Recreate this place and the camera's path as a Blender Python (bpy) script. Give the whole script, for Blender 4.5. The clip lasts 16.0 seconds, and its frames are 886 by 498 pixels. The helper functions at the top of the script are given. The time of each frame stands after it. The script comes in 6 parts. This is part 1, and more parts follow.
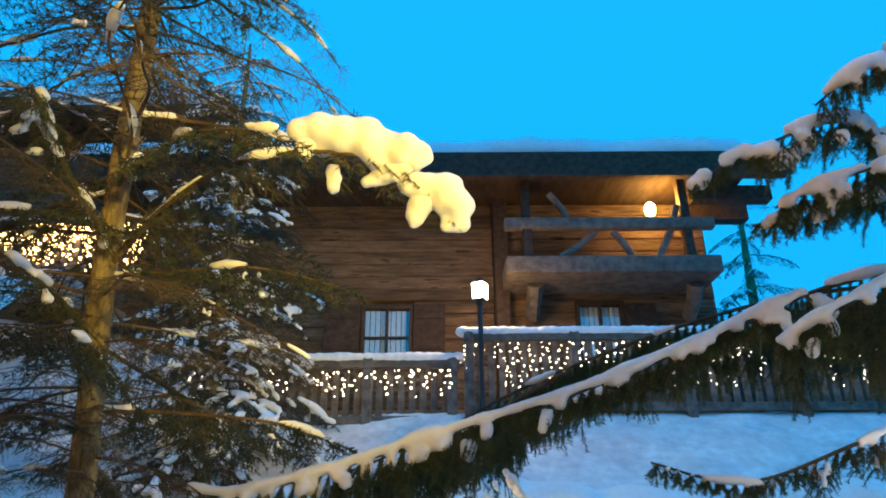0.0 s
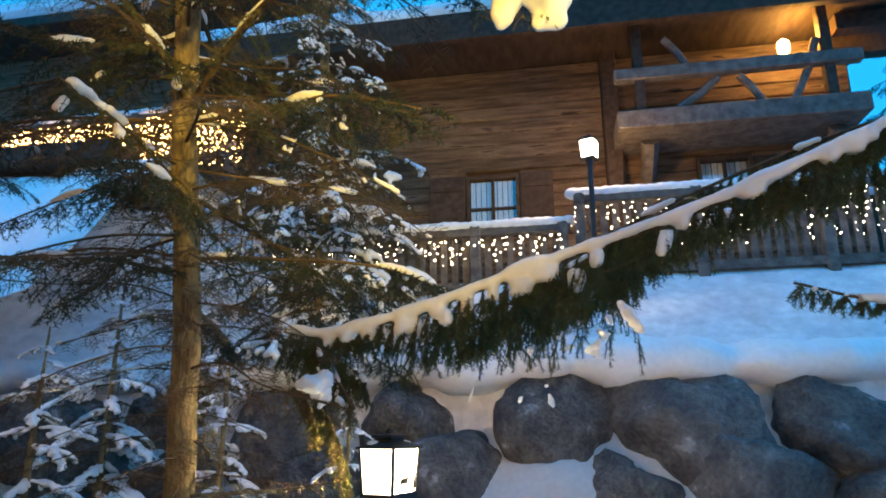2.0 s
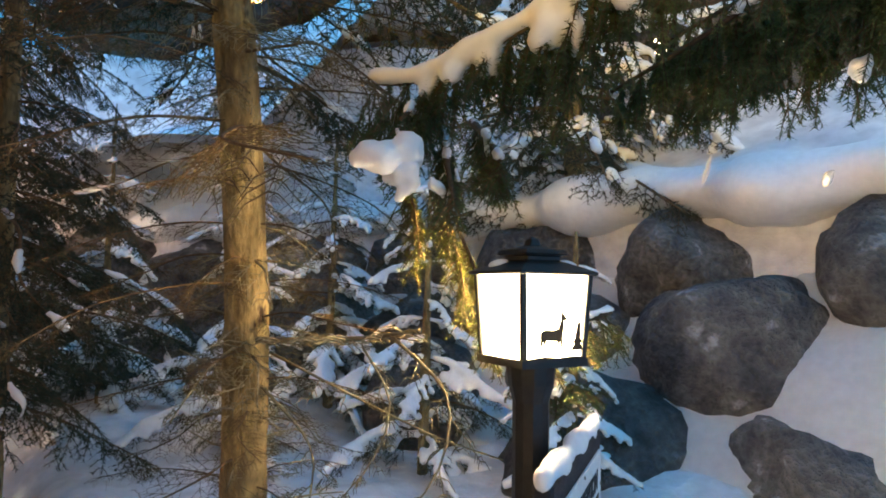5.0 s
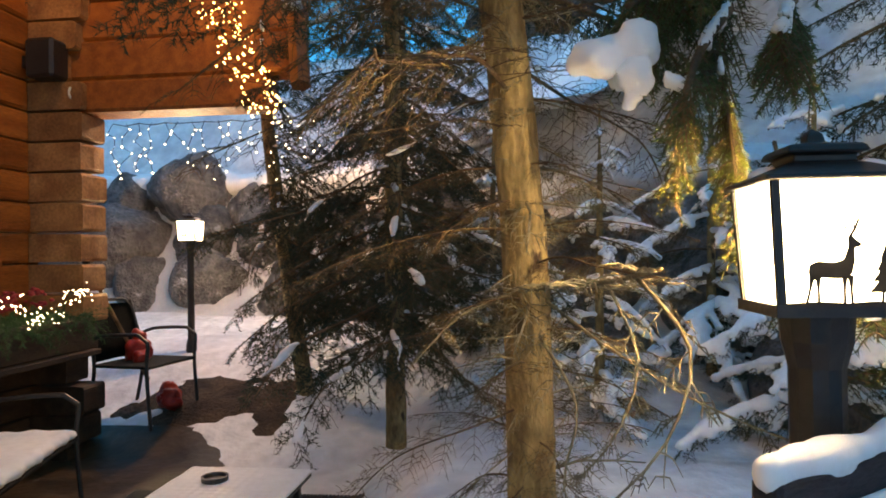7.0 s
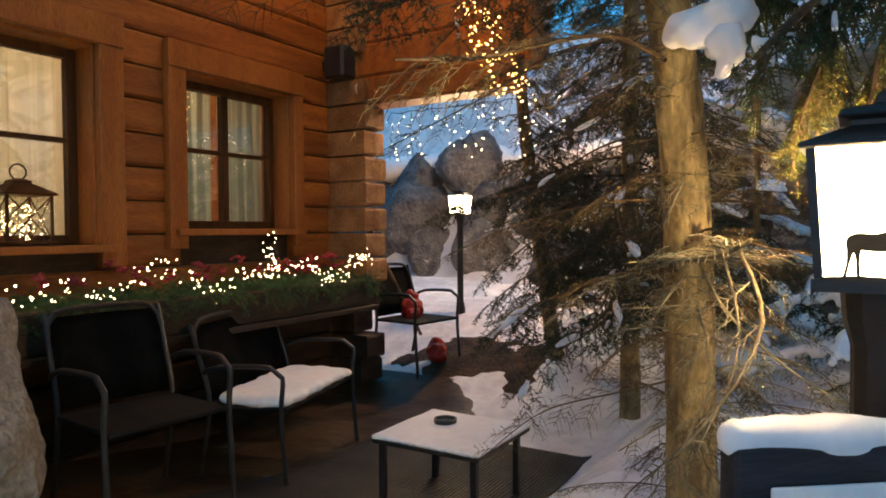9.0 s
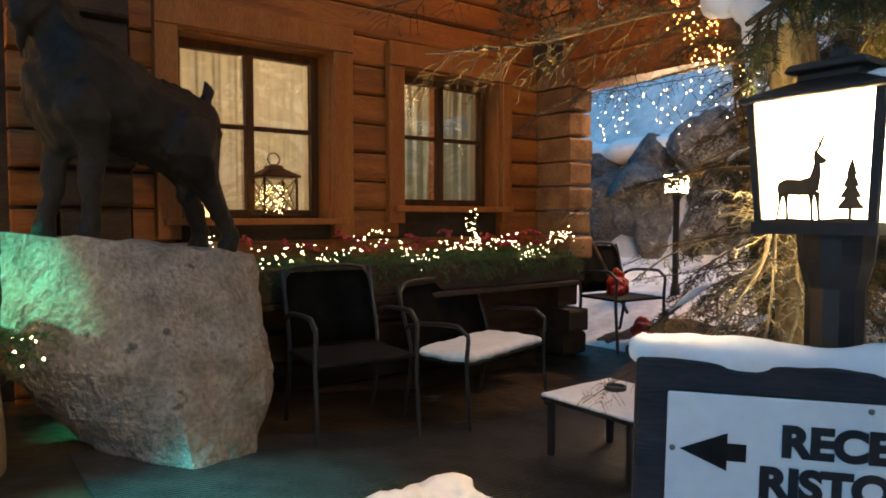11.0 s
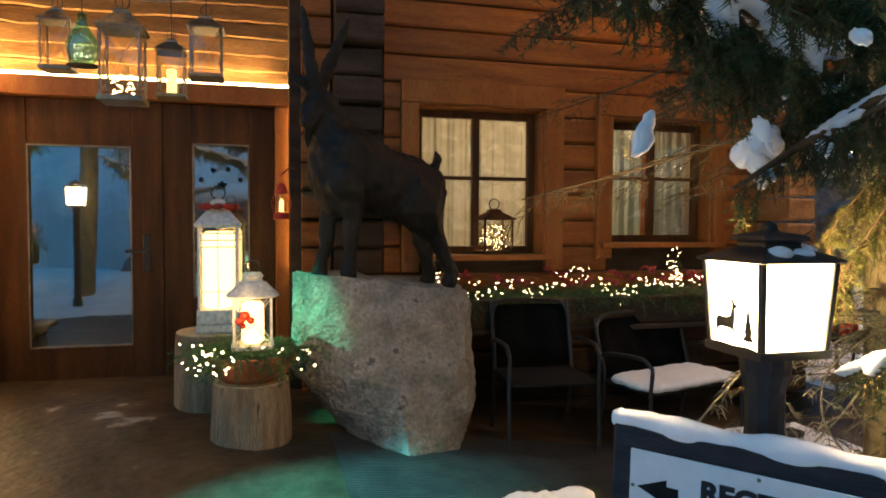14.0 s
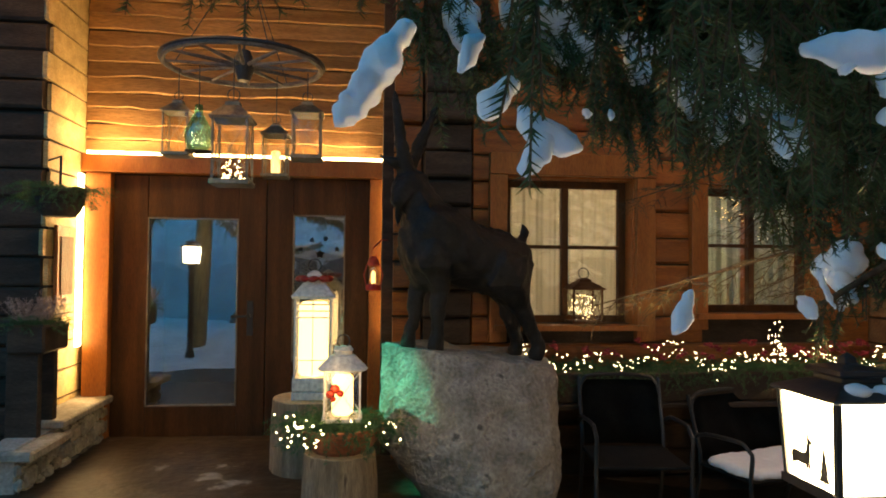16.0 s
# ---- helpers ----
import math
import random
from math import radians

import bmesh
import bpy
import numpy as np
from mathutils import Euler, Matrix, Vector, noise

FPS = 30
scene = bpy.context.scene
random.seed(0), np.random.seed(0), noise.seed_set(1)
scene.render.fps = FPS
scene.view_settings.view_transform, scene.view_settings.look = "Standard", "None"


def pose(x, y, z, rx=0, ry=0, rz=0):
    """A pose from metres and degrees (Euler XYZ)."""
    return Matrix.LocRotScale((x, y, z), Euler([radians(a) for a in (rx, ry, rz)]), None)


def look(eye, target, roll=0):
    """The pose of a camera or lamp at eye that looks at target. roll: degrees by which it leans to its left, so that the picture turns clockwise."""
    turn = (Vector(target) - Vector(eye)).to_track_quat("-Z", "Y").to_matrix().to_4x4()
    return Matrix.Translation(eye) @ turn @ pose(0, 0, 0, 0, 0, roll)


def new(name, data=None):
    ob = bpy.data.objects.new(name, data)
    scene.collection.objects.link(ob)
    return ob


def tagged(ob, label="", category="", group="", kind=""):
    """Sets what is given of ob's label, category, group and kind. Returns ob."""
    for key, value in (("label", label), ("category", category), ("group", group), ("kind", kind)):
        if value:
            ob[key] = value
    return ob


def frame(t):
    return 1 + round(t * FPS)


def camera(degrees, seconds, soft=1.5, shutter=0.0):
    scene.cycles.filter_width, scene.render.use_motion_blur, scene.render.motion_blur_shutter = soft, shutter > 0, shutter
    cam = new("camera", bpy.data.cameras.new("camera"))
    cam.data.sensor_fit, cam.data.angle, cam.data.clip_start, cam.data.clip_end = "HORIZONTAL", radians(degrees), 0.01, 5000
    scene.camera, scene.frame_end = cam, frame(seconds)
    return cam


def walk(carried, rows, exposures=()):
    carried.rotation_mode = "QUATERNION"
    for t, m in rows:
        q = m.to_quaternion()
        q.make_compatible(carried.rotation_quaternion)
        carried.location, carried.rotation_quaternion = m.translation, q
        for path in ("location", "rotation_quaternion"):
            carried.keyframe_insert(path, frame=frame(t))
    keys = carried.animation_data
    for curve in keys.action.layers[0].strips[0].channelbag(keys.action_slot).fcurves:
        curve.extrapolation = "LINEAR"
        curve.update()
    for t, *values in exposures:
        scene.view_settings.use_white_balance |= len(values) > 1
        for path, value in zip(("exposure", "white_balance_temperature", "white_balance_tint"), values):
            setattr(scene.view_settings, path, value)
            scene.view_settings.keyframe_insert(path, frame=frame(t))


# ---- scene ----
cam = camera(66.5, 16.0, soft=1.8)
PATH = [
    (0, (0.89, -1.969, 1.596), (2.566, -1.238, 2.407), -0.3),
    (0.5, (0.887, -1.942, 1.56), (2.571, -1.217, 2.36), -0.3),
    (1, (0.896, -1.89, 1.532), (2.601, -1.161, 2.281), -0.4),
    (1.5, (1.047, -1.843, 1.476), (2.759, -1.057, 2.146), -0.3),
    (2, (1.286, -1.843, 1.42), (2.897, -0.774, 1.931), -0.5),
    (2.5, (1.496, -1.72, 1.411), (3.077, -0.541, 1.744), 0.6),
    (3, (1.694, -1.618, 1.388), (3.194, -0.339, 1.725), 0.6),
    (3.5, (1.992, -1.576, 1.34), (3.32, -0.12, 1.682), 0.6),
    (3.7, (2.107, -1.54, 1.325), (3.36, -0.017, 1.658), 1.3),
    (6, (3.138, -0.991, 1.272), (3.667, 0.937, 1.275), -1.3),
    (6.5, (3.209, -0.979, 1.232), (3.304, 1.019, 1.264), -1.2),
    (7, (3.267, -1.056, 1.229), (3.043, 0.931, 1.25), -0.8),
    (7.5, (3.375, -1.077, 1.236), (2.936, 0.874, 1.208), -0.6),
    (8, (3.501, -1.059, 1.243), (2.851, 0.832, 1.192), -0.6),
    (8.5, (3.613, -1.038, 1.241), (2.733, 0.757, 1.186), -0.5),
    (9, (3.696, -1.1, 1.22), (2.651, 0.604, 1.168), -0.4),
    (9.5, (3.77, -1.182, 1.178), (2.582, 0.426, 1.104), -0.3),
    (10, (3.864, -1.196, 1.182), (2.527, 0.289, 1.092), -0.3),
    (10.2, (3.92, -1.166, 1.168), (2.525, 0.265, 1.079), -0.2),
    (12.3, (4.715, -1.006, 1.152), (2.904, -0.162, 1.071), -0.1),
    (12.5, (4.79, -1.006, 1.155), (2.955, -0.214, 1.08), 0.0),
    (13, (4.925, -1.034, 1.175), (3.036, -0.382, 1.1), 0.2),
    (13.5, (4.961, -1.057, 1.269), (3.047, -0.481, 1.191), 0.3),
    (14, (4.972, -1.002, 1.418), (3.043, -0.483, 1.334), 0.3),
    (14.5, (4.994, -0.94, 1.499), (3.038, -0.527, 1.432), 0.4),
    (15, (5.0, -0.916, 1.543), (3.025, -0.603, 1.525), 0.4),
    (15.5, (5.023, -0.932, 1.574), (3.039, -0.675, 1.6), 0.6),
    (16, (5.048, -0.946, 1.594), (3.062, -0.71, 1.645), 0.6),
]
walk(cam, [(t, look(eye, target, roll)) for t, eye, target, roll in PATH],
     [(0.0, 0.06, 6600, 13), (1.4, 0.12, 6600, 14), (2.6, 0.40, 7000, 19), (3.7, 0.38, 7400, 19), (5.8, 0.50, 8100, 17), (6.6, 0.38, 8300, 18), (7.4, 0.14, 8500, 19), (10.2, 0.12, 8500, 19), (12.3, 0.02, 8300, 18), (14.0, -0.05, 8200, 16), (16.0, -0.20, 8000, 13)])

# ---- light ----
world = bpy.data.worlds.new("dusk_sky")
scene.world = world
world.use_nodes = True
wbg = world.node_tree.nodes["Background"]
wbg.inputs[0].default_value = (0.0, 0.43, 1.0, 1)
wbg.inputs[1].default_value = 1.12


def lamp(name, kind, place, power, color, size=0.05, target=None, angle=60, blend=0.5, size_y=None):
    data = bpy.data.lights.new(name, kind)
    data.energy, data.color = power, color
    if kind == "AREA":
        data.size = size
        if size_y:
            data.shape, data.size_y = "RECTANGLE", size_y
    else:
        data.shadow_soft_size = size
    if kind == "SPOT":
        data.spot_size, data.spot_blend = radians(angle), blend
    ob = new(name, data)
    ob.matrix_world = look(place, target) if target else pose(*place)
    return ob


WARM, WARMER, ROOM = (1.0, 0.72, 0.36), (1.0, 0.56, 0.18), (1.0, 0.80, 0.52)
lamp("garden_lamp_bulb", "POINT", (3.73, 0.07, 1.26), 52, WARM, 0.05)
lamp("far_lamp_bulb", "POINT", (0.38, 4.63, 1.47), 110, ROOM, 0.04)
lamp("terrace_lamp_bulb", "POINT", (8.30, 0.78, 4.43), 58, WARMER, 0.05)
lamp("balcony_lamp_bulb", "POINT", (10.10, -1.45, 6.16), 62, (1.0, 0.5, 0.08), 0.06)
lamp("entrance_led_top", "AREA", (-0.46, -2.0, 2.50), 19, WARM, 2.1, (-0.46, -2.0, 4.0), size_y=0.03).matrix_world = pose(-0.46, -2.0, 2.50, 180, 0, 90)
lamp("entrance_led_side", "AREA", (-0.42, -2.97, 1.5), 20, WARM, 0.03, (-0.16, -3.14, 1.5), size_y=1.7)
lamp("entrance_led_corner", "POINT", (-0.30, -2.90, 2.56), 10, WARM, 0.03)
# Added warm fill with no known fixture, brightens the ground before the door.
lamp("entrance_fill", "POINT", (0.95, -2.5, 4.1), 47, WARMER, 0.08)
# Unseen pinkish fill, added to brighten snow and boulders past the corner.
lamp("passage_fill", "POINT", (0.9, 4.9, 3.0), 150, (1.0, 0.66, 0.44), 0.10)
lamp("wall_floodlight", "SPOT", (0.32, -3.6, 2.0), 1250, (1.0, 0.70, 0.11), 0.06, (3.2, -0.35, 3.15), 36, 0.7)
lamp("eaves_lamp_far", "POINT", (0.85, 2.1, 4.0), 40, WARMER, 0.10)
lamp("room_lamp", "POINT", (-1.5, 1.1, 2.1), 95, ROOM, 0.12)
lamp("lobby_lamp", "POINT", (-2.6, -2.2, 2.3), 5, ROOM, 0.12)
TEAL = (0.0, 0.75, 0.55)
lamp("teal_ground_spot", "SPOT", (3.0, -3.7, 2.5), 6000, (0.0, 0.62, 0.80), 0.02, (2.0, -0.72, 0.2), 17, 0.9)
lamp("teal_stone_spot", "SPOT", (0.95, -2.9, 2.9), 1700, TEAL, 0.02, (0.76, -0.72, 0.74), 14.5, 0.7)


# ---- materials ----
def material(name, a, b, rough=0.8, coarse=3.0, fine=40.0, bump=0.3, stretch=(1, 1, 1), metallic=0.0, spec=0.3, vary=0.0, depth=0.01, third=None, where=0.62, grain=0.75):
    """Two colours mixed by coarse noise and darkened by fine grain, with relief from the grain."""
    m = bpy.data.materials.new(name)
    m.use_nodes = True
    nt = m.node_tree
    bs = nt.nodes["Principled BSDF"]
    tc = nt.nodes.new("ShaderNodeTexCoord")
    mp = nt.nodes.new("ShaderNodeMapping")
    mp.inputs["Scale"].default_value = stretch
    nt.links.new(tc.outputs["Object"], mp.inputs[0])
    n1, n2 = nt.nodes.new("ShaderNodeTexNoise"), nt.nodes.new("ShaderNodeTexNoise")
    for n, s, d in ((n1, coarse, 4), (n2, fine, 6)):
        n.inputs["Scale"].default_value, n.inputs["Detail"].default_value = s, d
        nt.links.new(mp.outputs[0], n.inputs["Vector"])
    ramp = nt.nodes.new("ShaderNodeValToRGB")
    ramp.color_ramp.elements[0].position, ramp.color_ramp.elements[1].position = 0.35, 0.65
    ramp.color_ramp.elements[0].color, ramp.color_ramp.elements[1].color = (*a, 1), (*b, 1)
    if third:
        e = ramp.color_ramp.elements.new(where + 0.1)
        e.color = (*third, 1)
    nt.links.new(n1.outputs["Fac"], ramp.inputs[0])
    mul = nt.nodes.new("ShaderNodeMix")
    mul.data_type, mul.blend_type = "RGBA", "MULTIPLY"
    mul.inputs[0].default_value = grain
    shade = nt.nodes.new("ShaderNodeMapRange")
    shade.inputs[1].default_value, shade.inputs[2].default_value = 0.3, 0.7
    shade.inputs[3].default_value, shade.inputs[4].default_value = 0.55, 1.15
    nt.links.new(n2.outputs["Fac"], shade.inputs[0])
    nt.links.new(ramp.outputs[0], mul.inputs[6])
    nt.links.new(shade.outputs[0], mul.inputs[7])
    out = mul.outputs[2]
    if vary:
        info, hsv = nt.nodes.new("ShaderNodeObjectInfo"), nt.nodes.new("ShaderNodeHueSaturation")
        mr = nt.nodes.new("ShaderNodeMapRange")
        mr.inputs[3].default_value, mr.inputs[4].default_value = 1 - vary, 1 + vary
        nt.links.new(info.outputs["Random"], mr.inputs[0])
        nt.links.new(mr.outputs[0], hsv.inputs["Value"])
        nt.links.new(out, hsv.inputs["Color"])
        out = hsv.outputs[0]
    nt.links.new(out, bs.inputs["Base Color"])
    bs.inputs["Roughness"].default_value, bs.inputs["Metallic"].default_value = rough, metallic
    bs.inputs["Specular IOR Level"].default_value = spec
    if bump:
        bp = nt.nodes.new("ShaderNodeBump")
        bp.inputs["Strength"].default_value, bp.inputs["Distance"].default_value = bump, depth
        nt.links.new(n2.outputs["Fac"], bp.inputs["Height"])
        nt.links.new(bp.outputs[0], bs.inputs["Normal"])
    return m


def glow(name, color, strength):
    m = bpy.data.materials.new(name)
    m.use_nodes = True
    bs = m.node_tree.nodes["Principled BSDF"]
    bs.inputs["Base Color"].default_value = (*color, 1)
    bs.inputs["Emission Color"].default_value = (*color, 1)
    bs.inputs["Emission Strength"].default_value = strength
    return m


def pane_material(name, tint, gloss):
    m = bpy.data.materials.new(name)
    m.use_nodes = True
    nt = m.node_tree
    mix, tr, gl = (nt.nodes.new("ShaderNode" + n) for n in ("MixShader", "BsdfTransparent", "BsdfGlossy"))
    tr.inputs[0].default_value = (*tint, 1)
    gl.inputs["Roughness"].default_value = 0.02
    mix.inputs[0].default_value = gloss
    nt.links.new(tr.outputs[0], mix.inputs[1])
    nt.links.new(gl.outputs[0], mix.inputs[2])
    nt.links.new(mix.outputs[0], nt.nodes["Material Output"].inputs[0])
    return m


def cloth_material(name, color):
    m = bpy.data.materials.new(name)
    m.use_nodes = True
    nt = m.node_tree
    mix, tl, df = (nt.nodes.new("ShaderNode" + n) for n in ("MixShader", "BsdfTranslucent", "BsdfDiffuse"))
    tl.inputs[0].default_value = df.inputs[0].default_value = (*color, 1)
    mix.inputs[0].default_value = 0.5
    nt.links.new(df.outputs[0], mix.inputs[1])
    nt.links.new(tl.outputs[0], mix.inputs[2])
    nt.links.new(mix.outputs[0], nt.nodes["Material Output"].inputs[0])
    return m


SNOW = material("snow", (0.80, 0.82, 0.85), (0.88, 0.89, 0.90), 0.75, 2.5, 22, 0.14, depth=0.012, spec=0.25, grain=0.15)
SNOW_GROUND = material("trodden_snow", (0.66, 0.67, 0.70), (0.86, 0.87, 0.88), 0.8, 2.2, 9, 0.6, depth=0.05, spec=0.25, grain=0.4)
# The pale third colour is thin snow and also painted reflections of light.
PAVING = material("wet_paving", (0.035, 0.022, 0.013), (0.085, 0.055, 0.033), 0.52, 3.0, 13, 0.5, depth=0.02, spec=0.22, third=(0.30, 0.27, 0.24), where=0.60)
EARTH = material("bare_earth", (0.035, 0.022, 0.014), (0.09, 0.058, 0.036), 0.9, 5, 40, 1.0, depth=0.03)
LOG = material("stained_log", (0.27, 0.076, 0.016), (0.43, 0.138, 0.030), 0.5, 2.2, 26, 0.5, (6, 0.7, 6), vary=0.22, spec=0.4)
LOG_END = material("log_end", (0.22, 0.10, 0.04), (0.40, 0.20, 0.08), 0.7, 5, 50, 0.5, vary=0.25)
CASING = material("window_casing_wood", (0.34, 0.10, 0.020), (0.43, 0.145, 0.033), 0.45, 2, 30, 0.35, (5, 5, 0.8), spec=0.4)
DOORWOOD = material("door_wood", (0.062, 0.024, 0.008), (0.112, 0.044, 0.014), 0.55, 2, 34, 0.4, (6, 6, 0.6), spec=0.2)
BOARD = material("wavy_wall_board", (0.24, 0.12, 0.045), (0.38, 0.20, 0.08), 0.65, 2.5, 24, 0.7, (5, 0.7, 5), vary=0.12)
# Wavy-board wood made paler and yellower: LED light put into the colour.
LITBOARD = material("led_lit_log", (0.42, 0.29, 0.13), (0.56, 0.40, 0.20), 0.6, 2.5, 24, 0.6, (5, 0.7, 5), vary=0.12)
HEATHER = material("dry_heather", (0.30, 0.20, 0.17), (0.46, 0.34, 0.28), 0.8, 8, 50, 0.0)
OLDWOOD = material("weathered_wood", (0.12, 0.075, 0.042), (0.27, 0.18, 0.11), 0.85, 2.6, 30, 1.0, (0.8, 0.8, 7), vary=0.28, depth=0.03, third=(0.07, 0.045, 0.03), where=0.60)
GREYWOOD = material("grey_timber", (0.10, 0.085, 0.075), (0.19, 0.165, 0.145), 0.85, 3, 30, 0.6, (3, 3, 3), vary=0.15)
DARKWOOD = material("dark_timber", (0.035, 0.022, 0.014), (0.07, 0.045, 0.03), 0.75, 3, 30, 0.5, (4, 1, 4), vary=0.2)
BARK = material("spruce_bark", (0.15, 0.11, 0.055), (0.36, 0.28, 0.14), 0.9, 14, 60, 1.0, (1, 1, 0.4), depth=0.02, third=(0.09, 0.06, 0.04), where=0.6)
TWIG = material("dry_twig", (0.06, 0.038, 0.022), (0.15, 0.10, 0.055), 0.9, 8, 60, 0.4)
# Lichen on twigs, brightened further to carry the lamp light.
LIT_LICHEN = material("lit_lichened_twig", (0.13, 0.11, 0.07), (0.30, 0.275, 0.19), 0.9, 10, 70, 0.5)
NEEDLE = material("spruce_needle", (0.035, 0.065, 0.022), (0.085, 0.12, 0.035), 0.6, 6, 60, 0.0, spec=0.3)
# Brighter copy of the spruce needle, with the lamp's glow in its colour.
NEEDLE_LIT = material("lamp_lit_needle", (0.085, 0.105, 0.022), (0.15, 0.17, 0.035), 0.6, 6, 60, 0.0, spec=0.3)
NEEDLE_DRY = material("dry_needle", (0.11, 0.085, 0.03), (0.20, 0.16, 0.05), 0.7, 6, 60, 0.0)
NEEDLE_FAR = material("dark_needle", (0.02, 0.035, 0.02), (0.05, 0.065, 0.035), 0.7, 3, 30, 0.0)
GRANITE = material("granite", (0.21, 0.185, 0.15), (0.36, 0.315, 0.265), 0.85, 7, 42, 1.0, depth=0.035, third=(0.13, 0.115, 0.10), where=0.6)
BOULDER = material("dark_boulder", (0.085, 0.085, 0.09), (0.20, 0.195, 0.19), 0.85, 3.2, 16, 1.0, depth=0.09, vary=0.25, third=(0.38, 0.39, 0.41), where=0.60)
WALLSTONE = material("masonry_stone", (0.28, 0.25, 0.20), (0.42, 0.38, 0.31), 0.9, 6, 40, 0.7, vary=0.25)
BLACK = material("black_painted_metal", (0.012, 0.012, 0.013), (0.022, 0.022, 0.022), 0.45, 6, 60, 0.15, spec=0.5)
WOVEN = material("dark_woven_mesh", (0.006, 0.006, 0.006), (0.014, 0.014, 0.014), 0.8, 8, 90, 0.3, spec=0.12)
BRONZE = material("patinated_bronze", (0.008, 0.0075, 0.007), (0.018, 0.016, 0.015), 0.6, 7, 45, 0.6, spec=0.22, depth=0.008)
WHITEMETAL = material("white_enamel_metal", (0.62, 0.58, 0.52), (0.74, 0.71, 0.66), 0.5, 5, 40, 0.15)
REDMETAL = material("red_enamel", (0.33, 0.02, 0.015), (0.45, 0.04, 0.02), 0.4, 5, 40, 0.1)
TIN = material("dull_tin", (0.20, 0.17, 0.13), (0.33, 0.28, 0.22), 0.45, 5, 40, 0.2, metallic=0.7)
TERRACOTTA = material("terracotta", (0.30, 0.085, 0.035), (0.40, 0.13, 0.06), 0.8, 5, 40, 0.3)
STUMPWOOD = material("peeled_stump", (0.22, 0.145, 0.085), (0.38, 0.27, 0.165), 0.85, 4, 34, 0.8, (5, 5, 0.7), third=(0.11, 0.07, 0.045), where=0.62)
CUTWOOD = material("cut_wood", (0.45, 0.30, 0.16), (0.60, 0.43, 0.25), 0.8, 4, 40, 0.4)
RUBBER = material("rubber_mat", (0.018, 0.018, 0.018), (0.038, 0.037, 0.035), 0.6, 6, 60, 0.3)
SIGNWHITE = material("sign_white", (0.72, 0.72, 0.73), (0.80, 0.80, 0.80), 0.55, 4, 40, 0.1, grain=0.12)
BOARDDARK = material("dark_sign_board", (0.018, 0.019, 0.024), (0.035, 0.036, 0.045), 0.7, 4, 30, 0.4, (1, 6, 6))
INK = material("sign_ink", (0.01, 0.01, 0.014), (0.02, 0.02, 0.024), 0.6, 5, 40, 0.0)
PLASTER = material("plaster", (0.42, 0.38, 0.32), (0.52, 0.47, 0.40), 0.9, 3, 40, 0.2)
REDPETAL = material("red_petal", (0.28, 0.02, 0.03), (0.42, 0.05, 0.05), 0.6, 8, 50, 0.0)
GARLAND = material("fir_garland", (0.03, 0.09, 0.032), (0.08, 0.17, 0.06), 0.6, 6, 60, 0.0)
CURTAIN = cloth_material("curtain_cloth", (0.72, 0.68, 0.56))
CURTAIN_GREEN = cloth_material("sheer_curtain_cloth", (0.55, 0.64, 0.58))
GLASS = pane_material("window_glass", (0.93, 0.95, 0.94), 0.16)
DOORGLASS = pane_material("door_glass", (0.93, 0.95, 0.94), 0.34)
CLEAR = pane_material("lantern_glass", (0.95, 0.93, 0.85), 0.08)
LAMPGLASS = glow("frosted_lamp_glass", (1.0, 0.93, 0.74), 9)
LED = glow("led_strip", (1.0, 0.80, 0.42), 22)
BULB = glow("fairy_bulb", (1.0, 0.80, 0.50), 14)
BULB_AMBER = glow("amber_bulb", (1.0, 0.58, 0.20), 14)
CANDLE = glow("candle_glow", (1.0, 0.72, 0.32), 2.4)
FLAME = glow("bulb_glow", (1.0, 0.62, 0.16), 60)


# ---- mesh helpers ----
def mesh_of(bm, name, smooth=False):
    me = bpy.data.meshes.new(name)
    bm.to_mesh(me)
    bm.free()
    if smooth:
        me.polygons.foreach_set("use_smooth", [True] * len(me.polygons))
    return me


def thing(name, place, label, category, group="", kind=""):
    ob = new(name)
    ob.empty_display_size = 0.1
    ob.matrix_basis = Matrix.Translation(place)
    return tagged(ob, label, category, group, kind)


def part(name, bm, mat, parent=None, label="", smooth=False, m=None):
    """Links a bmesh (or a mesh) as one object under its thing."""
    me = bm if isinstance(bm, bpy.types.Mesh) else mesh_of(bm, name, smooth)
    if mat and not me.materials:
        me.materials.append(mat)
    ob = new(name, me)
    if parent:
        ob.parent = parent
        if parent.data is None:
            ob.matrix_parent_inverse = parent.matrix_basis.inverted()
    if m:
        ob.matrix_basis = m
    return tagged(ob, label)


def solid(name, bm, mat, label, category, group="", kind="", smooth=False, m=None):
    return tagged(part(name, bm, mat, None, "", smooth, m), label, category, group, kind)


def box(bm, x0, x1, y0, y1, z0, z1, bevel=0.0, m=None):
    made = bmesh.ops.create_cube(bm, size=1.0, matrix=Matrix.LocRotScale(((x0 + x1) / 2, (y0 + y1) / 2, (z0 + z1) / 2), None, (abs(x1 - x0), abs(y1 - y0), abs(z1 - z0))))
    vs = made["verts"]
    if bevel:
        es = list({e for v in vs for e in v.link_edges})
        res = bmesh.ops.bevel(bm, geom=es, offset=bevel, segments=1, affect="EDGES")
        vs = list({v for f in res["faces"] for v in f.verts} | {v for v in vs if v.is_valid})
    if m:
        bmesh.ops.transform(bm, matrix=m, verts=[v for v in vs if v.is_valid])
    return bm


def boxes(*rows, bevel=0.004):
    bm = bmesh.new()
    for r in rows:
        box(bm, *r, bevel=bevel)
    return bm


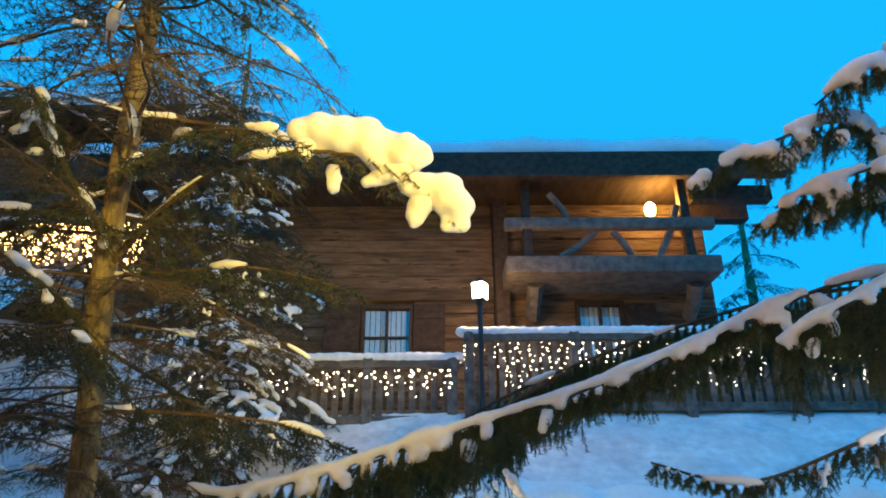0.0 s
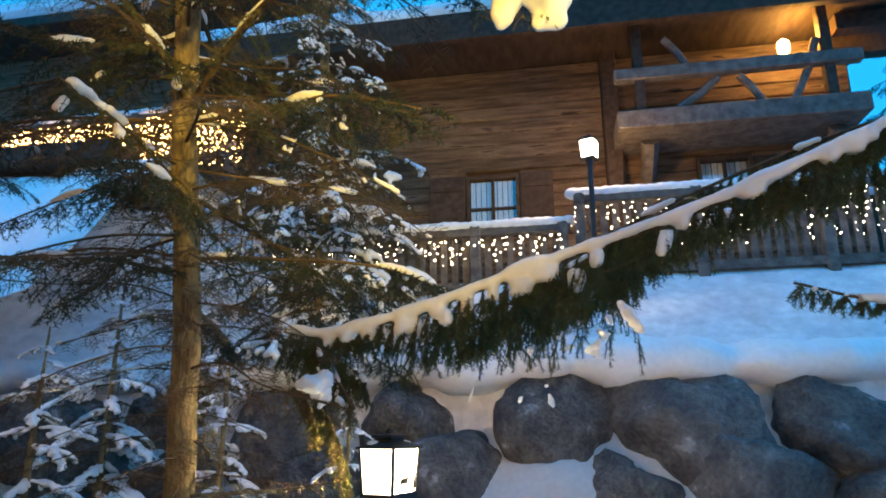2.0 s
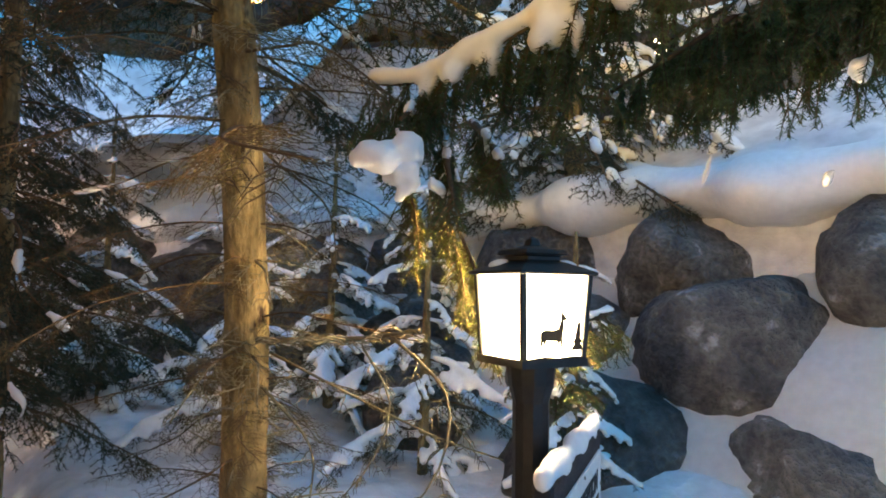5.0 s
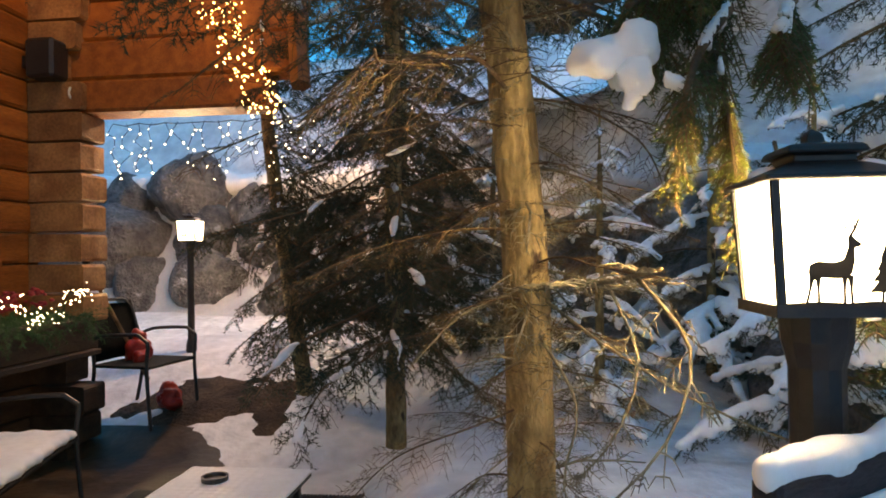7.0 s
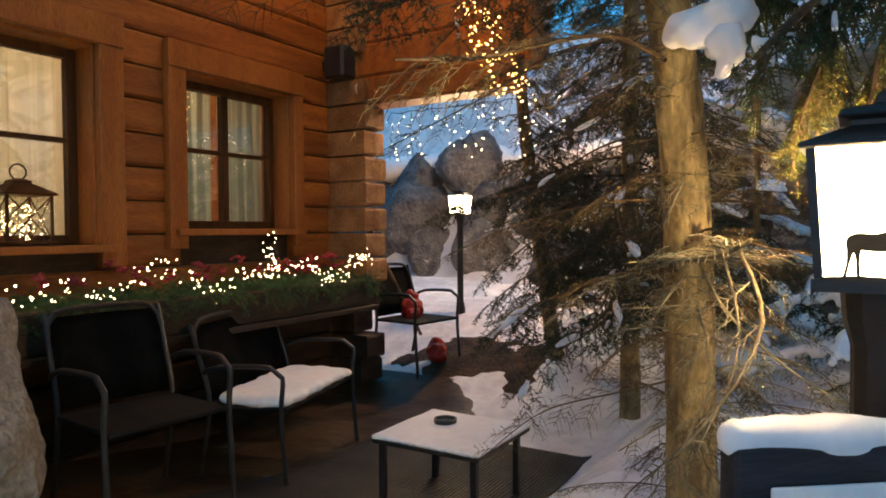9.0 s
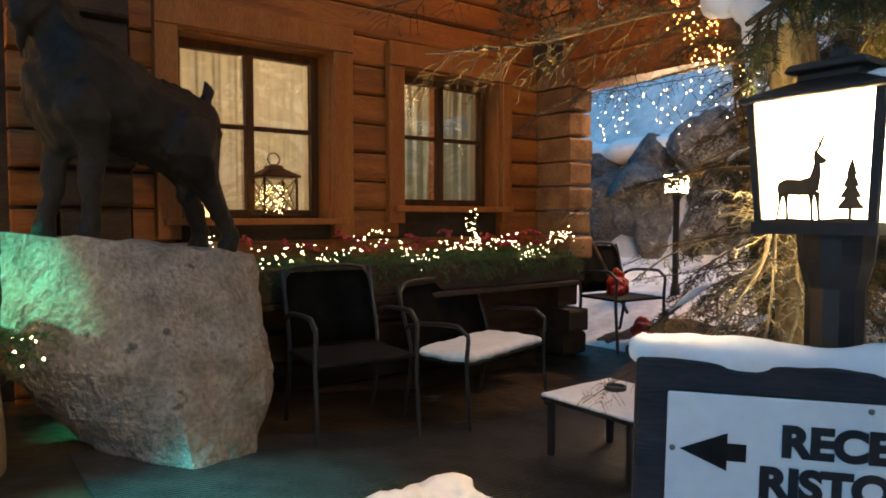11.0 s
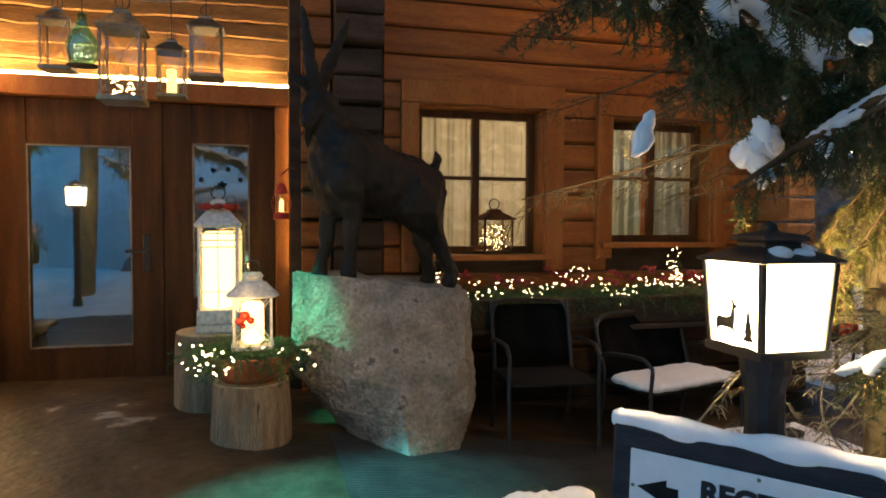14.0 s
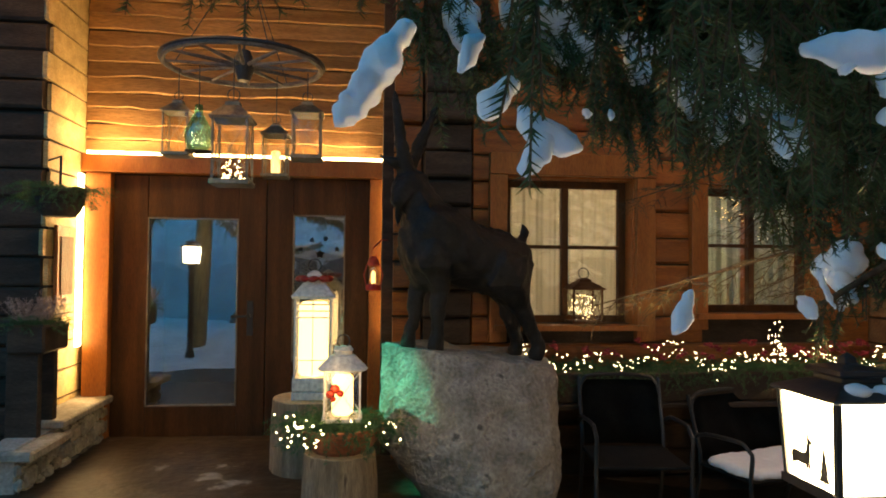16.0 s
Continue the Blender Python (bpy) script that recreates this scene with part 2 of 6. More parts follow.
def tube(bm, pts, radii, n=8, cap=True):
    """A tube along points; radii is one number or one for each point."""
    pts = [Vector(p) for p in pts]
    rs = radii if hasattr(radii, "__len__") else [radii] * len(pts)
    rings, side = [], None
    for i, p in enumerate(pts):
        d = (pts[min(i + 1, len(pts) - 1)] - pts[max(i - 1, 0)])
        d = d.normalized() if d.length > 1e-9 else Vector((0, 0, 1))
        side = d.orthogonal().normalized() if side is None else (side - d * side.dot(d)).normalized()
        up = d.cross(side)
        rings.append([bm.verts.new(p + (side * math.cos(2 * math.pi * k / n) + up * math.sin(2 * math.pi * k / n)) * rs[i]) for k in range(n)])
    for a, b in zip(rings, rings[1:]):
        for k in range(n):
            bm.faces.new((a[k], a[(k + 1) % n], b[(k + 1) % n], b[k]))
    if cap:
        bm.faces.new(rings[0][::-1])
        bm.faces.new(rings[-1])
    return bm


def lathe(bm, profile, n=24, at=(0, 0, 0), squash=1.0):
    """A turned body from (radius, height) pairs."""
    rings = [[bm.verts.new((at[0] + r * math.cos(2 * math.pi * k / n), at[1] + r * squash * math.sin(2 * math.pi * k / n), at[2] + z)) for k in range(n)] for r, z in profile]
    for a, b in zip(rings, rings[1:]):
        for k in range(n):
            bm.faces.new((a[k], a[(k + 1) % n], b[(k + 1) % n], b[k]))
    bm.faces.new(rings[0][::-1])
    bm.faces.new(rings[-1])
    return bm


def ball(bm, p, r, squash=1.0, n=2, stretch=(1, 1)):
    bmesh.ops.create_icosphere(bm, subdivisions=n, radius=1, matrix=Matrix.LocRotScale(p, None, (r * stretch[0], r * stretch[1], r * squash)))
    return bm


side_scene = bpy.data.scenes.new("workbench")


def melted(bm, voxel, wobble=0.0, scale=6.0, smooth=2):
    """The joined skin of overlapping bodies, smoothed, with a soft unevenness."""
    me = mesh_of(bm, "melt")
    ob = bpy.data.objects.new("melt", me)
    side_scene.collection.objects.link(ob)
    md = ob.modifiers.new("r", "REMESH")
    md.mode, md.voxel_size = "VOXEL", voxel
    sm = ob.modifiers.new("s", "SMOOTH")
    sm.iterations, sm.factor = smooth, 0.5
    side_scene.view_layers[0].update()
    res = bpy.data.meshes.new_from_object(ob.evaluated_get(side_scene.view_layers[0].depsgraph))
    bpy.data.objects.remove(ob)
    bpy.data.meshes.remove(me)
    if wobble:
        for v in res.vertices:
            v.co += v.normal * (noise.noise(v.co * scale) * wobble)
    res.polygons.foreach_set("use_smooth", [True] * len(res.polygons))
    return res


def spine(pts, step):
    """Points at even steps along a smooth curve through the given ones."""
    pts = [Vector(p) for p in pts]
    out = []
    for i in range(len(pts) - 1):
        a, b = pts[i], pts[i + 1]
        p0, p3 = pts[max(i - 1, 0)], pts[min(i + 2, len(pts) - 1)]
        n = max(1, int((b - a).length / step))
        for k in range(n):
            t = k / n
            out.append(0.5 * (2 * a + (b - p0) * t + (2 * p0 - 5 * a + 4 * b - p3) * t * t + (3 * a - p0 - 3 * b + p3) * t ** 3))
    out.append(pts[-1])
    return out


# ---- ground ----
def smooth01(v):
    v = np.clip(v, 0, 1)
    return v * v * (3 - 2 * v)


ARC = np.array([(9.9, -6.8), (8.27, -3.1), (6.67, 0.55), (5.7, 4.2), (3.4, 6.7), (-1.0, 7.6), (-9.0, 8.2)])


def beyond(x, y):
    """Metres by which a place lies uphill of the boulder wall (below zero: in the yard)."""
    best, sign = np.full(np.shape(x), 1e9), np.full(np.shape(x), -1.0)
    for (ax, ay), (bx, by) in zip(ARC, ARC[1:]):
        dx, dy = bx - ax, by - ay
        t = np.clip(((x - ax) * dx + (y - ay) * dy) / (dx * dx + dy * dy), 0, 1)
        d = np.hypot(x - ax - t * dx, y - ay - t * dy)
        s = np.sign((x - ax) * dy - (y - ay) * dx)
        sign = np.where(d < best, s, sign)
        best = np.minimum(d, best)
    return best * sign


def ground_z(x, y):
    x, y = np.asarray(x, float), np.asarray(y, float)
    z = np.interp(y, [-8, -3, -1.2, -0.2, 1.0, 1.8, 3.2, 4.6, 6.5], [0.25, 0.22, 0.20, 0.12, -0.05, -0.15, -0.12, 0.42, 0.62])
    z = z + 0.36 * smooth01((x - 2.3) / 0.6) * smooth01((y - 0.1) / 1.4) * (1 - smooth01((y - 3.4) / 1.5))
    z = z + 0.25 * smooth01((x - 4.6) / 1.6)
    d = beyond(x, y)
    steep = 1 + 1.1 * smooth01((y - 3.0) / 3.5)
    hill = 1.95 + steep * (0.68 * np.clip(d, 0, 1.6) + 0.10 * np.clip(d - 1.6, 0, 30)) + 0.25 * np.clip(d - 20, 0, 60)
    return np.where(d > 0, hill, z + (hill - z) * smooth01((d + 0.25) / 0.25))


def lumps(x, y, d):
    out = np.zeros(np.shape(x))
    for i in np.ndindex(*np.shape(x)):
        p = Vector((float(x[i]), float(y[i]), 0))
        out[i] = 0.030 * noise.noise(p * 2.3) + 0.018 * noise.noise(p * 6.1)
    return out


def axis(lo, hi, step):
    far = [1.5, 4, 8, 15, 30, 60, 120, 250, 500, 1000, 2000]
    return np.array([lo - f for f in reversed(far)] + list(np.arange(lo, hi + step / 2, step)) + [hi + f for f in far])


gx, gy = axis(-1.0, 11.0, 0.09), axis(-6.0, 10.0, 0.09)
GX, GY = np.meshgrid(gx, gy, indexing="ij")
GZ = ground_z(GX, GY)
near = (GX > -1.5) & (GX < 11.5) & (GY > -6.5) & (GY < 10.5)
wild = np.where(near, smooth01((GX - 2.1) / 0.5) + smooth01((GY - 3.0) / 0.8) + smooth01(beyond(GX, GY) + 1), 0).clip(0.12, 1)
GZ = GZ + lumps(GX, GY, None) * wild
GZ = np.where((GX < -0.2) & (GY < 3.3), np.minimum(GZ, 0.1), GZ)
nx, ny = len(gx), len(gy)
idx = np.arange(nx * ny).reshape(nx, ny)
faces = np.stack([idx[:-1, :-1], idx[1:, :-1], idx[1:, 1:], idx[:-1, 1:]], -1).reshape(-1, 4)
gme = bpy.data.meshes.new("ground")
gme.from_pydata(np.stack([GX, GY, GZ], -1).reshape(-1, 3).tolist(), [], faces.tolist())
gme.polygons.foreach_set("use_smooth", [True] * len(gme.polygons))
solid("ground", gme, SNOW_GROUND, "trodden and drifted snow over the sloping yard", "ground", kind="structure")


def gz(x, y):
    return float(ground_z(x, y))


# Wet, partly cleared paving before the entrance and along the wall.
bm = bmesh.new()
px, py = np.arange(-0.54, 3.3, 0.08), np.arange(-4.6, 3.6, 0.08)
grid = {}
for i, x in enumerate(px):
    for j, y in enumerate(py):
        edge = np.interp(y, [-4.6, -2.4, -1.2, 0.2, 1.2, 2.4, 3.6], [2.6, 3.1, 2.9, 2.6, 2.15, 1.75, 1.0]) + 0.22 * noise.noise(Vector((x * 2, y * 2, 4)))
        grid[i, j] = bm.verts.new((x, y, gz(x, y) + min(0.014, (edge - x) * 0.14) + 0.008 * noise.noise(Vector((x * 5, y * 5, 1)))))
for i in range(len(px) - 1):
    for j in range(len(py) - 1):
        bm.faces.new((grid[i, j], grid[i + 1, j], grid[i + 1, j + 1], grid[i, j + 1]))
solid("pavement", bm, PAVING, "wet brown paving with pale patches of thin snow and painted reflections", "paving", kind="structure", smooth=True)

# Bare trodden earth round the far chair.
bm, grid = bmesh.new(), {}
for i in range(34):
    for j in range(30):
        x, y = -0.2 + i * 0.06, 3.2 + j * 0.06
        edge = 1 - math.hypot((x - 0.95) / 0.55, (y - 3.85) / 0.36) + 0.45 * noise.noise(Vector((x * 2.6, y * 2.6, 8))) + 0.25 * noise.noise(Vector((x * 8, y * 8, 3)))
        grid[i, j] = bm.verts.new((x, y, gz(x, y) + 0.06 * max(-1, min(0.5, edge))))
for i in range(33):
    for j in range(29):
        bm.faces.new((grid[i, j], grid[i + 1, j], grid[i + 1, j + 1], grid[i, j + 1]))
solid("earth_patch", bm, EARTH, "bare brown earth trodden through the snow", "ground", kind="structure", smooth=True)

# Ribbed mat by the stone and the seats.
mat_thing = thing("ribbed_mat", (1.7, 0.7, gz(1.7, 0.7)), "black ribbed rubber mat lying on the paving", "mat")
bm = bmesh.new()
for k in range(64):
    x = 1.02 + k * 0.0215
    ys = np.arange(-0.62, 2.7, 0.3)
    for a, b in zip(ys, ys[1:]):
        za, zb = gz(x, a) + 0.022, gz(x, b) + 0.022
        v = [bm.verts.new(c) for c in ((x, a, za), (x + 0.012, a, za), (x + 0.012, b, zb), (x, b, zb), (x - 0.003, a, za - 0.012), (x + 0.015, a, za - 0.012), (x + 0.015, b, zb - 0.012), (x - 0.003, b, zb - 0.012))]
        for f in ((0, 1, 2, 3), (4, 0, 3, 7), (1, 5, 6, 2)):
            bm.faces.new([v[q] for q in f])
part("rib", bm, RUBBER, mat_thing)


# ---- lower house ----
W1 = (0.135, 1.155, 1.16, 2.29)
W2 = (1.735, 2.70, 1.25, 2.26)
LOG_H = 0.205


def log_piece(name, x0, x1, y0, y1, z0, z1, mat, parent, seed):
    """A hewn log with rounded edges and a slightly uneven face."""
    rnd = random.Random(seed)
    bm = bmesh.new()
    n = max(2, int((y1 - y0) / 0.35) + 1)
    rows = []
    for k in range(n + 1):
        y = y0 + (y1 - y0) * k / n
        w, dz = rnd.uniform(-0.008, 0.008), rnd.uniform(-0.004, 0.004)
        rows.append([bm.verts.new(c) for c in ((x0, y, z0), (x1 - 0.012, y, z0 + 0.004), (x1 + w, y, z0 + 0.022 + dz), (x1 + w, y, z1 - 0.022 + dz), (x1 - 0.012, y, z1 - 0.004), (x0, y, z1))])
    for a, b in zip(rows, rows[1:]):
        for q in range(5):
            bm.faces.new((a[q], b[q], b[q + 1], a[q + 1]))
    bm.faces.new(rows[0])
    bm.faces.new(rows[-1][::-1])
    bmesh.ops.recalc_face_normals(bm, faces=bm.faces[:])
    return part(name, bm, mat, parent)


def wall_with_holes(name, x0, x1, y0, y1, z0, z1, holes, label, mat=PLASTER):
    ys = sorted({y0, y1, *(v for h in holes for v in h[:2])})
    zs = sorted({z0, z1, *(v for h in holes for v in h[2:])})
    bm = bmesh.new()
    for a, b in zip(ys, ys[1:]):
        for c, d in zip(zs, zs[1:]):
            if not any(h[0] <= a and b <= h[1] and h[2] <= c and d <= h[3] for h in holes):
                box(bm, x0, x1, a, b, c, d)
    return solid(name, bm, mat, label, "wall", kind="structure")


wall_front = wall_with_holes("wall_front", -0.30, -0.06, -0.80, 3.30, -0.6, 4.4, [W1, W2], "hewn log wall stained orange-brown", DARKWOOD)
wall_entry = wall_with_holes("wall_entrance", -0.80, -0.60, -3.30, -0.70, -0.4, 4.4, [(-2.90, -0.90, 0.2, 2.30)], "wall of wavy-edged boards over the entrance", DARKWOOD)
# This wall's shade is put into its colour with dark wood.
wall_left = wall_with_holes("wall_left", -0.60, 0.02, -9.0, -3.14, -0.6, 4.4, [], "log wall beside the entrance, its shade put into dark logs", DARKWOOD)
solid("wall_side", boxes((-7.0, -0.06, 3.12, 3.30, -0.6, 4.4)), LOG, "gable-side log wall", "wall", kind="structure")
solid("wall_back", boxes((-7.2, -7.0, -9.0, 3.30, -0.6, 4.4)), DARKWOOD, "plain back wall of the house", "wall", kind="structure")
solid("wall_end", boxes((-7.0, -0.60, -9.2, -9.0, -0.6, 4.4)), DARKWOOD, "plain end wall of the house", "wall", kind="structure")
solid("wall_inner", boxes((-3.4, -0.30, -0.72, -0.58, -0.4, 4.2)), PLASTER, "plastered wall between lobby and dining room", "wall", kind="structure")
solid("wall_room", boxes((-3.55, -3.4, -9.0, 3.12, -0.4, 4.2)), PLASTER, "plastered inner wall", "wall", kind="structure")
solid("wall_lobby", boxes((-3.4, -0.80, -3.45, -3.30, -0.4, 4.2)), PLASTER, "plastered lobby wall", "wall", kind="structure")
solid("floor", boxes((-7.0, -0.62, -9.0, 3.12, 0.02, 0.17)), DOORWOOD, "dark wooden indoor floor", "floor", kind="structure")
solid("ceiling", boxes((-7.0, -0.85, -9.0, -0.75, 3.0, 3.1), (-7.0, -0.31, -0.56, 3.12, 3.0, 3.1)), PLASTER, "plastered indoor ceiling", "ceiling", kind="structure")
roof = thing("roof", (-3, -2, 4.4), "snow-covered timber roof with deep eaves", "roof", kind="structure")
part("soffit", boxes((-7.6, 1.5, -9.6, 3.9, 4.40, 4.52)), DARKWOOD, roof)
part("snow_cover", boxes((-7.6, 1.52, -9.6, 3.92, 4.524, 4.95), bevel=0.12), SNOW, roof)
for k in range(9):
    part("rafter", boxes((-0.05, 1.42, -8.2 + k * 1.45, -8.06 + k * 1.45, 4.22, 4.396)), LOG, roof)


def window(name, hole, casing_right, curtain_mat, label):
    y0, y1, z0, z1 = hole
    win = thing(name, (0, (y0 + y1) / 2, z0), label, "window", kind="structure")
    part("casing_left", boxes((0.0, 0.055, y0 - 0.135, y0, z0 - 0.13, z1 + 0.002)), CASING, win)
    part("casing_right", boxes((0.0, 0.055, y1, y1 + casing_right, z0 - 0.13, z1 + 0.002)), CASING, win)
    part("header", boxes((0.0, 0.065, y0 - 0.135, y1 + casing_right, z1 + 0.004, z1 + 0.17)), CASING, win)
    part("sill", boxes((-0.20, 0.10, y0 - 0.10, y1 + 0.08, z0 - 0.045, z0 - 0.002)), CASING, win)
    part("reveal", boxes((-0.298, -0.002, y0 - 0.012, y0 + 0.012, z0, z1), (-0.298, -0.002, y1 - 0.012, y1 + 0.012, z0, z1), (-0.298, -0.002, y0 + 0.012, y1 - 0.012, z1 - 0.012, z1 + 0.012)), CASING, win)
    a, b, f = y0 + 0.012, y1 - 0.012, 0.055
    fr = part("window_frame", boxes((-0.215, -0.155, a, a + f, z0, z1 - 0.012), (-0.215, -0.155, b - f, b, z0, z1 - 0.012), (-0.215, -0.155, a + f, b - f, z1 - 0.012 - f, z1 - 0.012), (-0.215, -0.155, a + f, b - f, z0, z0 + f)), DOORWOOD, win)
    ym, zm = (a + b) / 2, (z0 + z1) / 2 + 0.03
    part("mullion", boxes((-0.21, -0.15, ym - 0.026, ym + 0.026, z0 + f, z1 - 0.012 - f)), DOORWOOD, fr)
    part("transom", boxes((-0.205, -0.158, a + f, ym - 0.027, zm - 0.014, zm + 0.014), (-0.205, -0.158, ym + 0.027, b - f, zm - 0.014, zm + 0.014)), DOORWOOD, fr)
    for c, d in ((a + f, ym - 0.026), (ym + 0.026, b - f)):
        for e, g in ((z0 + f, zm - 0.014), (zm + 0.014, z1 - 0.012 - f)):
            part("pane", boxes((-0.188, -0.182, c, d, e, g), bevel=0), GLASS, fr).visible_shadow = False
    for q, (c, d) in enumerate(((a + 0.01, ym - 0.01), (ym + 0.02, b - 0.01))):
        bm = bmesh.new()
        n, rows = 70, []
        for k in range(n + 1):
            u = k / n
            wv = 0.020 * math.sin(u * 24 + q) + 0.008 * math.sin(u * 57 + 2 * q)
            rows.append([bm.verts.new((-0.285 + wv * s, c + (d - c) * u, z)) for z, s in ((z0 + 0.01, 1.3), ((z0 + z1) / 2, 1.0), (z1 + 0.02, 0.6))])
        for r0, r1 in zip(rows, rows[1:]):
            for s in range(2):
                bm.faces.new((r0[s], r1[s], r1[s + 1], r0[s + 1]))
        solid("curtain", bm, curtain_mat, "pleated pale curtain hanging behind a window", "curtain", "window curtains", smooth=True)


window("window_1", W1, 0.15, CURTAIN, "wooden four-pane window in a broad orange-brown casing")
window("window_2", W2, 0.10, CURTAIN_GREEN, "wooden four-pane window beside the house corner")

# Entrance door: frame, two leaves.
DX = -0.55
frame_thing = thing("door_frame", (DX, -1.9, 0.2), "orange-brown timber frame round the entrance doors", "door frame", kind="structure")
part("jamb", boxes((DX - 0.10, DX + 0.07, -3.09, -2.905, 0.2, 2.30)), CASING, frame_thing)
part("jamb", boxes((DX - 0.10, DX + 0.07, -0.895, -0.72, 0.2, 2.30)), CASING, frame_thing)
part("lintel", boxes((DX - 0.10, DX + 0.09, -3.12, -0.72, 2.304, 2.44)), CASING, frame_thing)
part("led_strip", boxes((DX + 0.0, DX + 0.05, -3.10, -0.75, 2.446, 2.47)), LED, frame_thing, "glowing warm LED strip")
part("led_strip", boxes((DX + 0.075, DX + 0.15, -3.115, -3.095, 0.95, 2.28)), LED, frame_thing, "glowing warm LED strip")
part("led_strip", boxes((DX + 0.075, DX + 0.10, -0.76, -0.74, 1.05, 2.28)), LED, frame_thing, "glowing warm LED strip")


def door_leaf(y0, y1, glass, label, handle_y=None):
    leaf = thing("door_leaf", (DX, (y0 + y1) / 2, 0.2), label, "door", "entrance doors", "structure")
    g0, g1, h0, h1 = glass
    x0, x1 = DX - 0.06, DX
    part("stile", boxes((x0, x1, y0, g0, 0.21, 2.295)), DOORWOOD, leaf)
    part("stile", boxes((x0, x1, g1, y1, 0.21, 2.295)), DOORWOOD, leaf)
    part("top_rail", boxes((x0, x1 - 0.003, g0 + 0.001, g1 - 0.001, h1, 2.295)), DOORWOOD, leaf)
    part("bottom_rail", boxes((x0, x1 - 0.003, g0 + 0.001, g1 - 0.001, 0.21, h0)), DOORWOOD, leaf)
    part("pane", boxes((x0 + 0.026, x0 + 0.034, g0 - 0.004, g1 + 0.004, h0 - 0.004, h1 + 0.004), bevel=0), DOORGLASS, leaf).visible_shadow = False
    part("bead", boxes((x1 - 0.012, x1 + 0.006, g0, g0 + 0.012, h0, h1), (x1 - 0.012, x1 + 0.006, g1 - 0.012, g1, h0, h1), (x1 - 0.012, x1 + 0.006, g0 + 0.012, g1 - 0.012, h0, h0 + 0.012), (x1 - 0.012, x1 + 0.006, g0 + 0.012, g1 - 0.012, h1 - 0.012, h1), bevel=0.002), TIN, leaf)
    if handle_y:
        bm = boxes((x1, x1 + 0.012, handle_y - 0.025, handle_y + 0.025, 1.02, 1.30))
        tube(bm, [(x1, handle_y, 1.18), (x1 + 0.055, handle_y, 1.18), (x1 + 0.06, handle_y - 0.02, 1.18), (x1 + 0.06, handle_y - 0.14, 1.175)], 0.011)
        part("handle", bm, BLACK, leaf, "black lever handle on a plate")
    return leaf


door_leaf(-2.90, -1.722, (-2.64, -1.94, 0.46, 1.96), "dark wooden glazed entrance door, closed", -1.84)
door_leaf(-1.716, -0.90, (-1.51, -1.09, 0.81, 2.00), "narrower dark wooden glazed door leaf, closed")
solid("doorstep", boxes((-0.62, -0.35, -2.92, -0.88, 0.05, 0.205), bevel=0.01), GRANITE, "worn stone doorstep under the entrance doors", "doorstep", kind="structure")


def star(y, z, r):
    ob = bmesh.new()
    q = [ob.verts.new((-0.532, y + (r if k in (0, 2, 4, 6, 8) else r * 0.42) * math.sin(k * math.pi / 5), z + (r if k in (0, 2, 4, 6, 8) else r * 0.42) * math.cos(k * math.pi / 5))) for k in range(10)]
    ob.faces.new(q)
    bmesh.ops.solidify(ob, geom=ob.faces[:], thickness=0.004)
    return solid("paper_star", ob, SIGNWHITE, "small white paper star stuck on a glazed door", "star ornament", "paper stars")


for y, z, r in ((-1.357, 1.796, 0.028), (-1.249, 1.807, 0.028), (-1.446, 1.722, 0.028), (-1.156, 1.726, 0.028), (-1.292, 1.682, 0.045)):
    star(y, z, r)


# ---- upper house, uphill of the boulders ----
HV = Vector((0.917, 0.40, 0)).normalized()
RV = Vector((HV.y, -HV.x, 0))
UP = Matrix(((RV.x, HV.x, 0, 0.89), (RV.y, HV.y, 0, -1.97), (0, 0, 1, 0), (0, 0, 0, 1)))
LOCAL = set()


def local_thing(name, m, label, category, group="", kind=""):
    ob = thing(name, (0, 0, 0), label, category, group, kind)
    ob.matrix_basis = m
    LOCAL.add(ob.name)
    return ob


def lpart(name, bm, mat, parent, label="", smooth=False):
    ob = part(name, bm, mat, None, label, smooth)
    ob.parent = parent
    return ob


house = local_thing("upper_house", UP, "weathered timber chalet with a snowy roof and a balcony", "house")
WH, WB = [(-1.13, -0.49, 4.02, 4.76), (1.96, 2.56, 4.02, 4.80)], 9.3
ys = sorted({-2.6, 3.95, *(v for w in WH for v in w[:2])})
hw = lpart("wall", bmesh.new(), DARKWOOD, house)
bm = bmesh.new()
box(bm, -4.6, 4.0, 9.42, 15.0, 2.6, 6.9)
bm.to_mesh(hw.data)
bm.free()
rows = 20
for k in range(rows):
    z0 = 2.95 + k * 0.195
    for u0, u1 in ((-4.6, 0.74), (0.96, 3.95)):
        cuts = [u0, u1]
        for w in WH:
            if u0 < w[0] < u1 and z0 + 0.19 > w[2] and z0 < w[3]:
                cuts = [u0, w[0] - 0.05, w[1] + 0.05, u1]
        for a, b in zip(cuts[::2], cuts[1::2]):
            dd = 0.02 * math.sin(k * 7.3 + a)
            lpart("plank", boxes((a, b, WB + dd, 9.42, z0 + 0.004, z0 + 0.188), bevel=0.012), OLDWOOD, hw)
lpart("corner_post", boxes((0.745, 0.955, 9.05, 9.40, 2.95, 6.9), bevel=0.02), DARKWOOD, house)
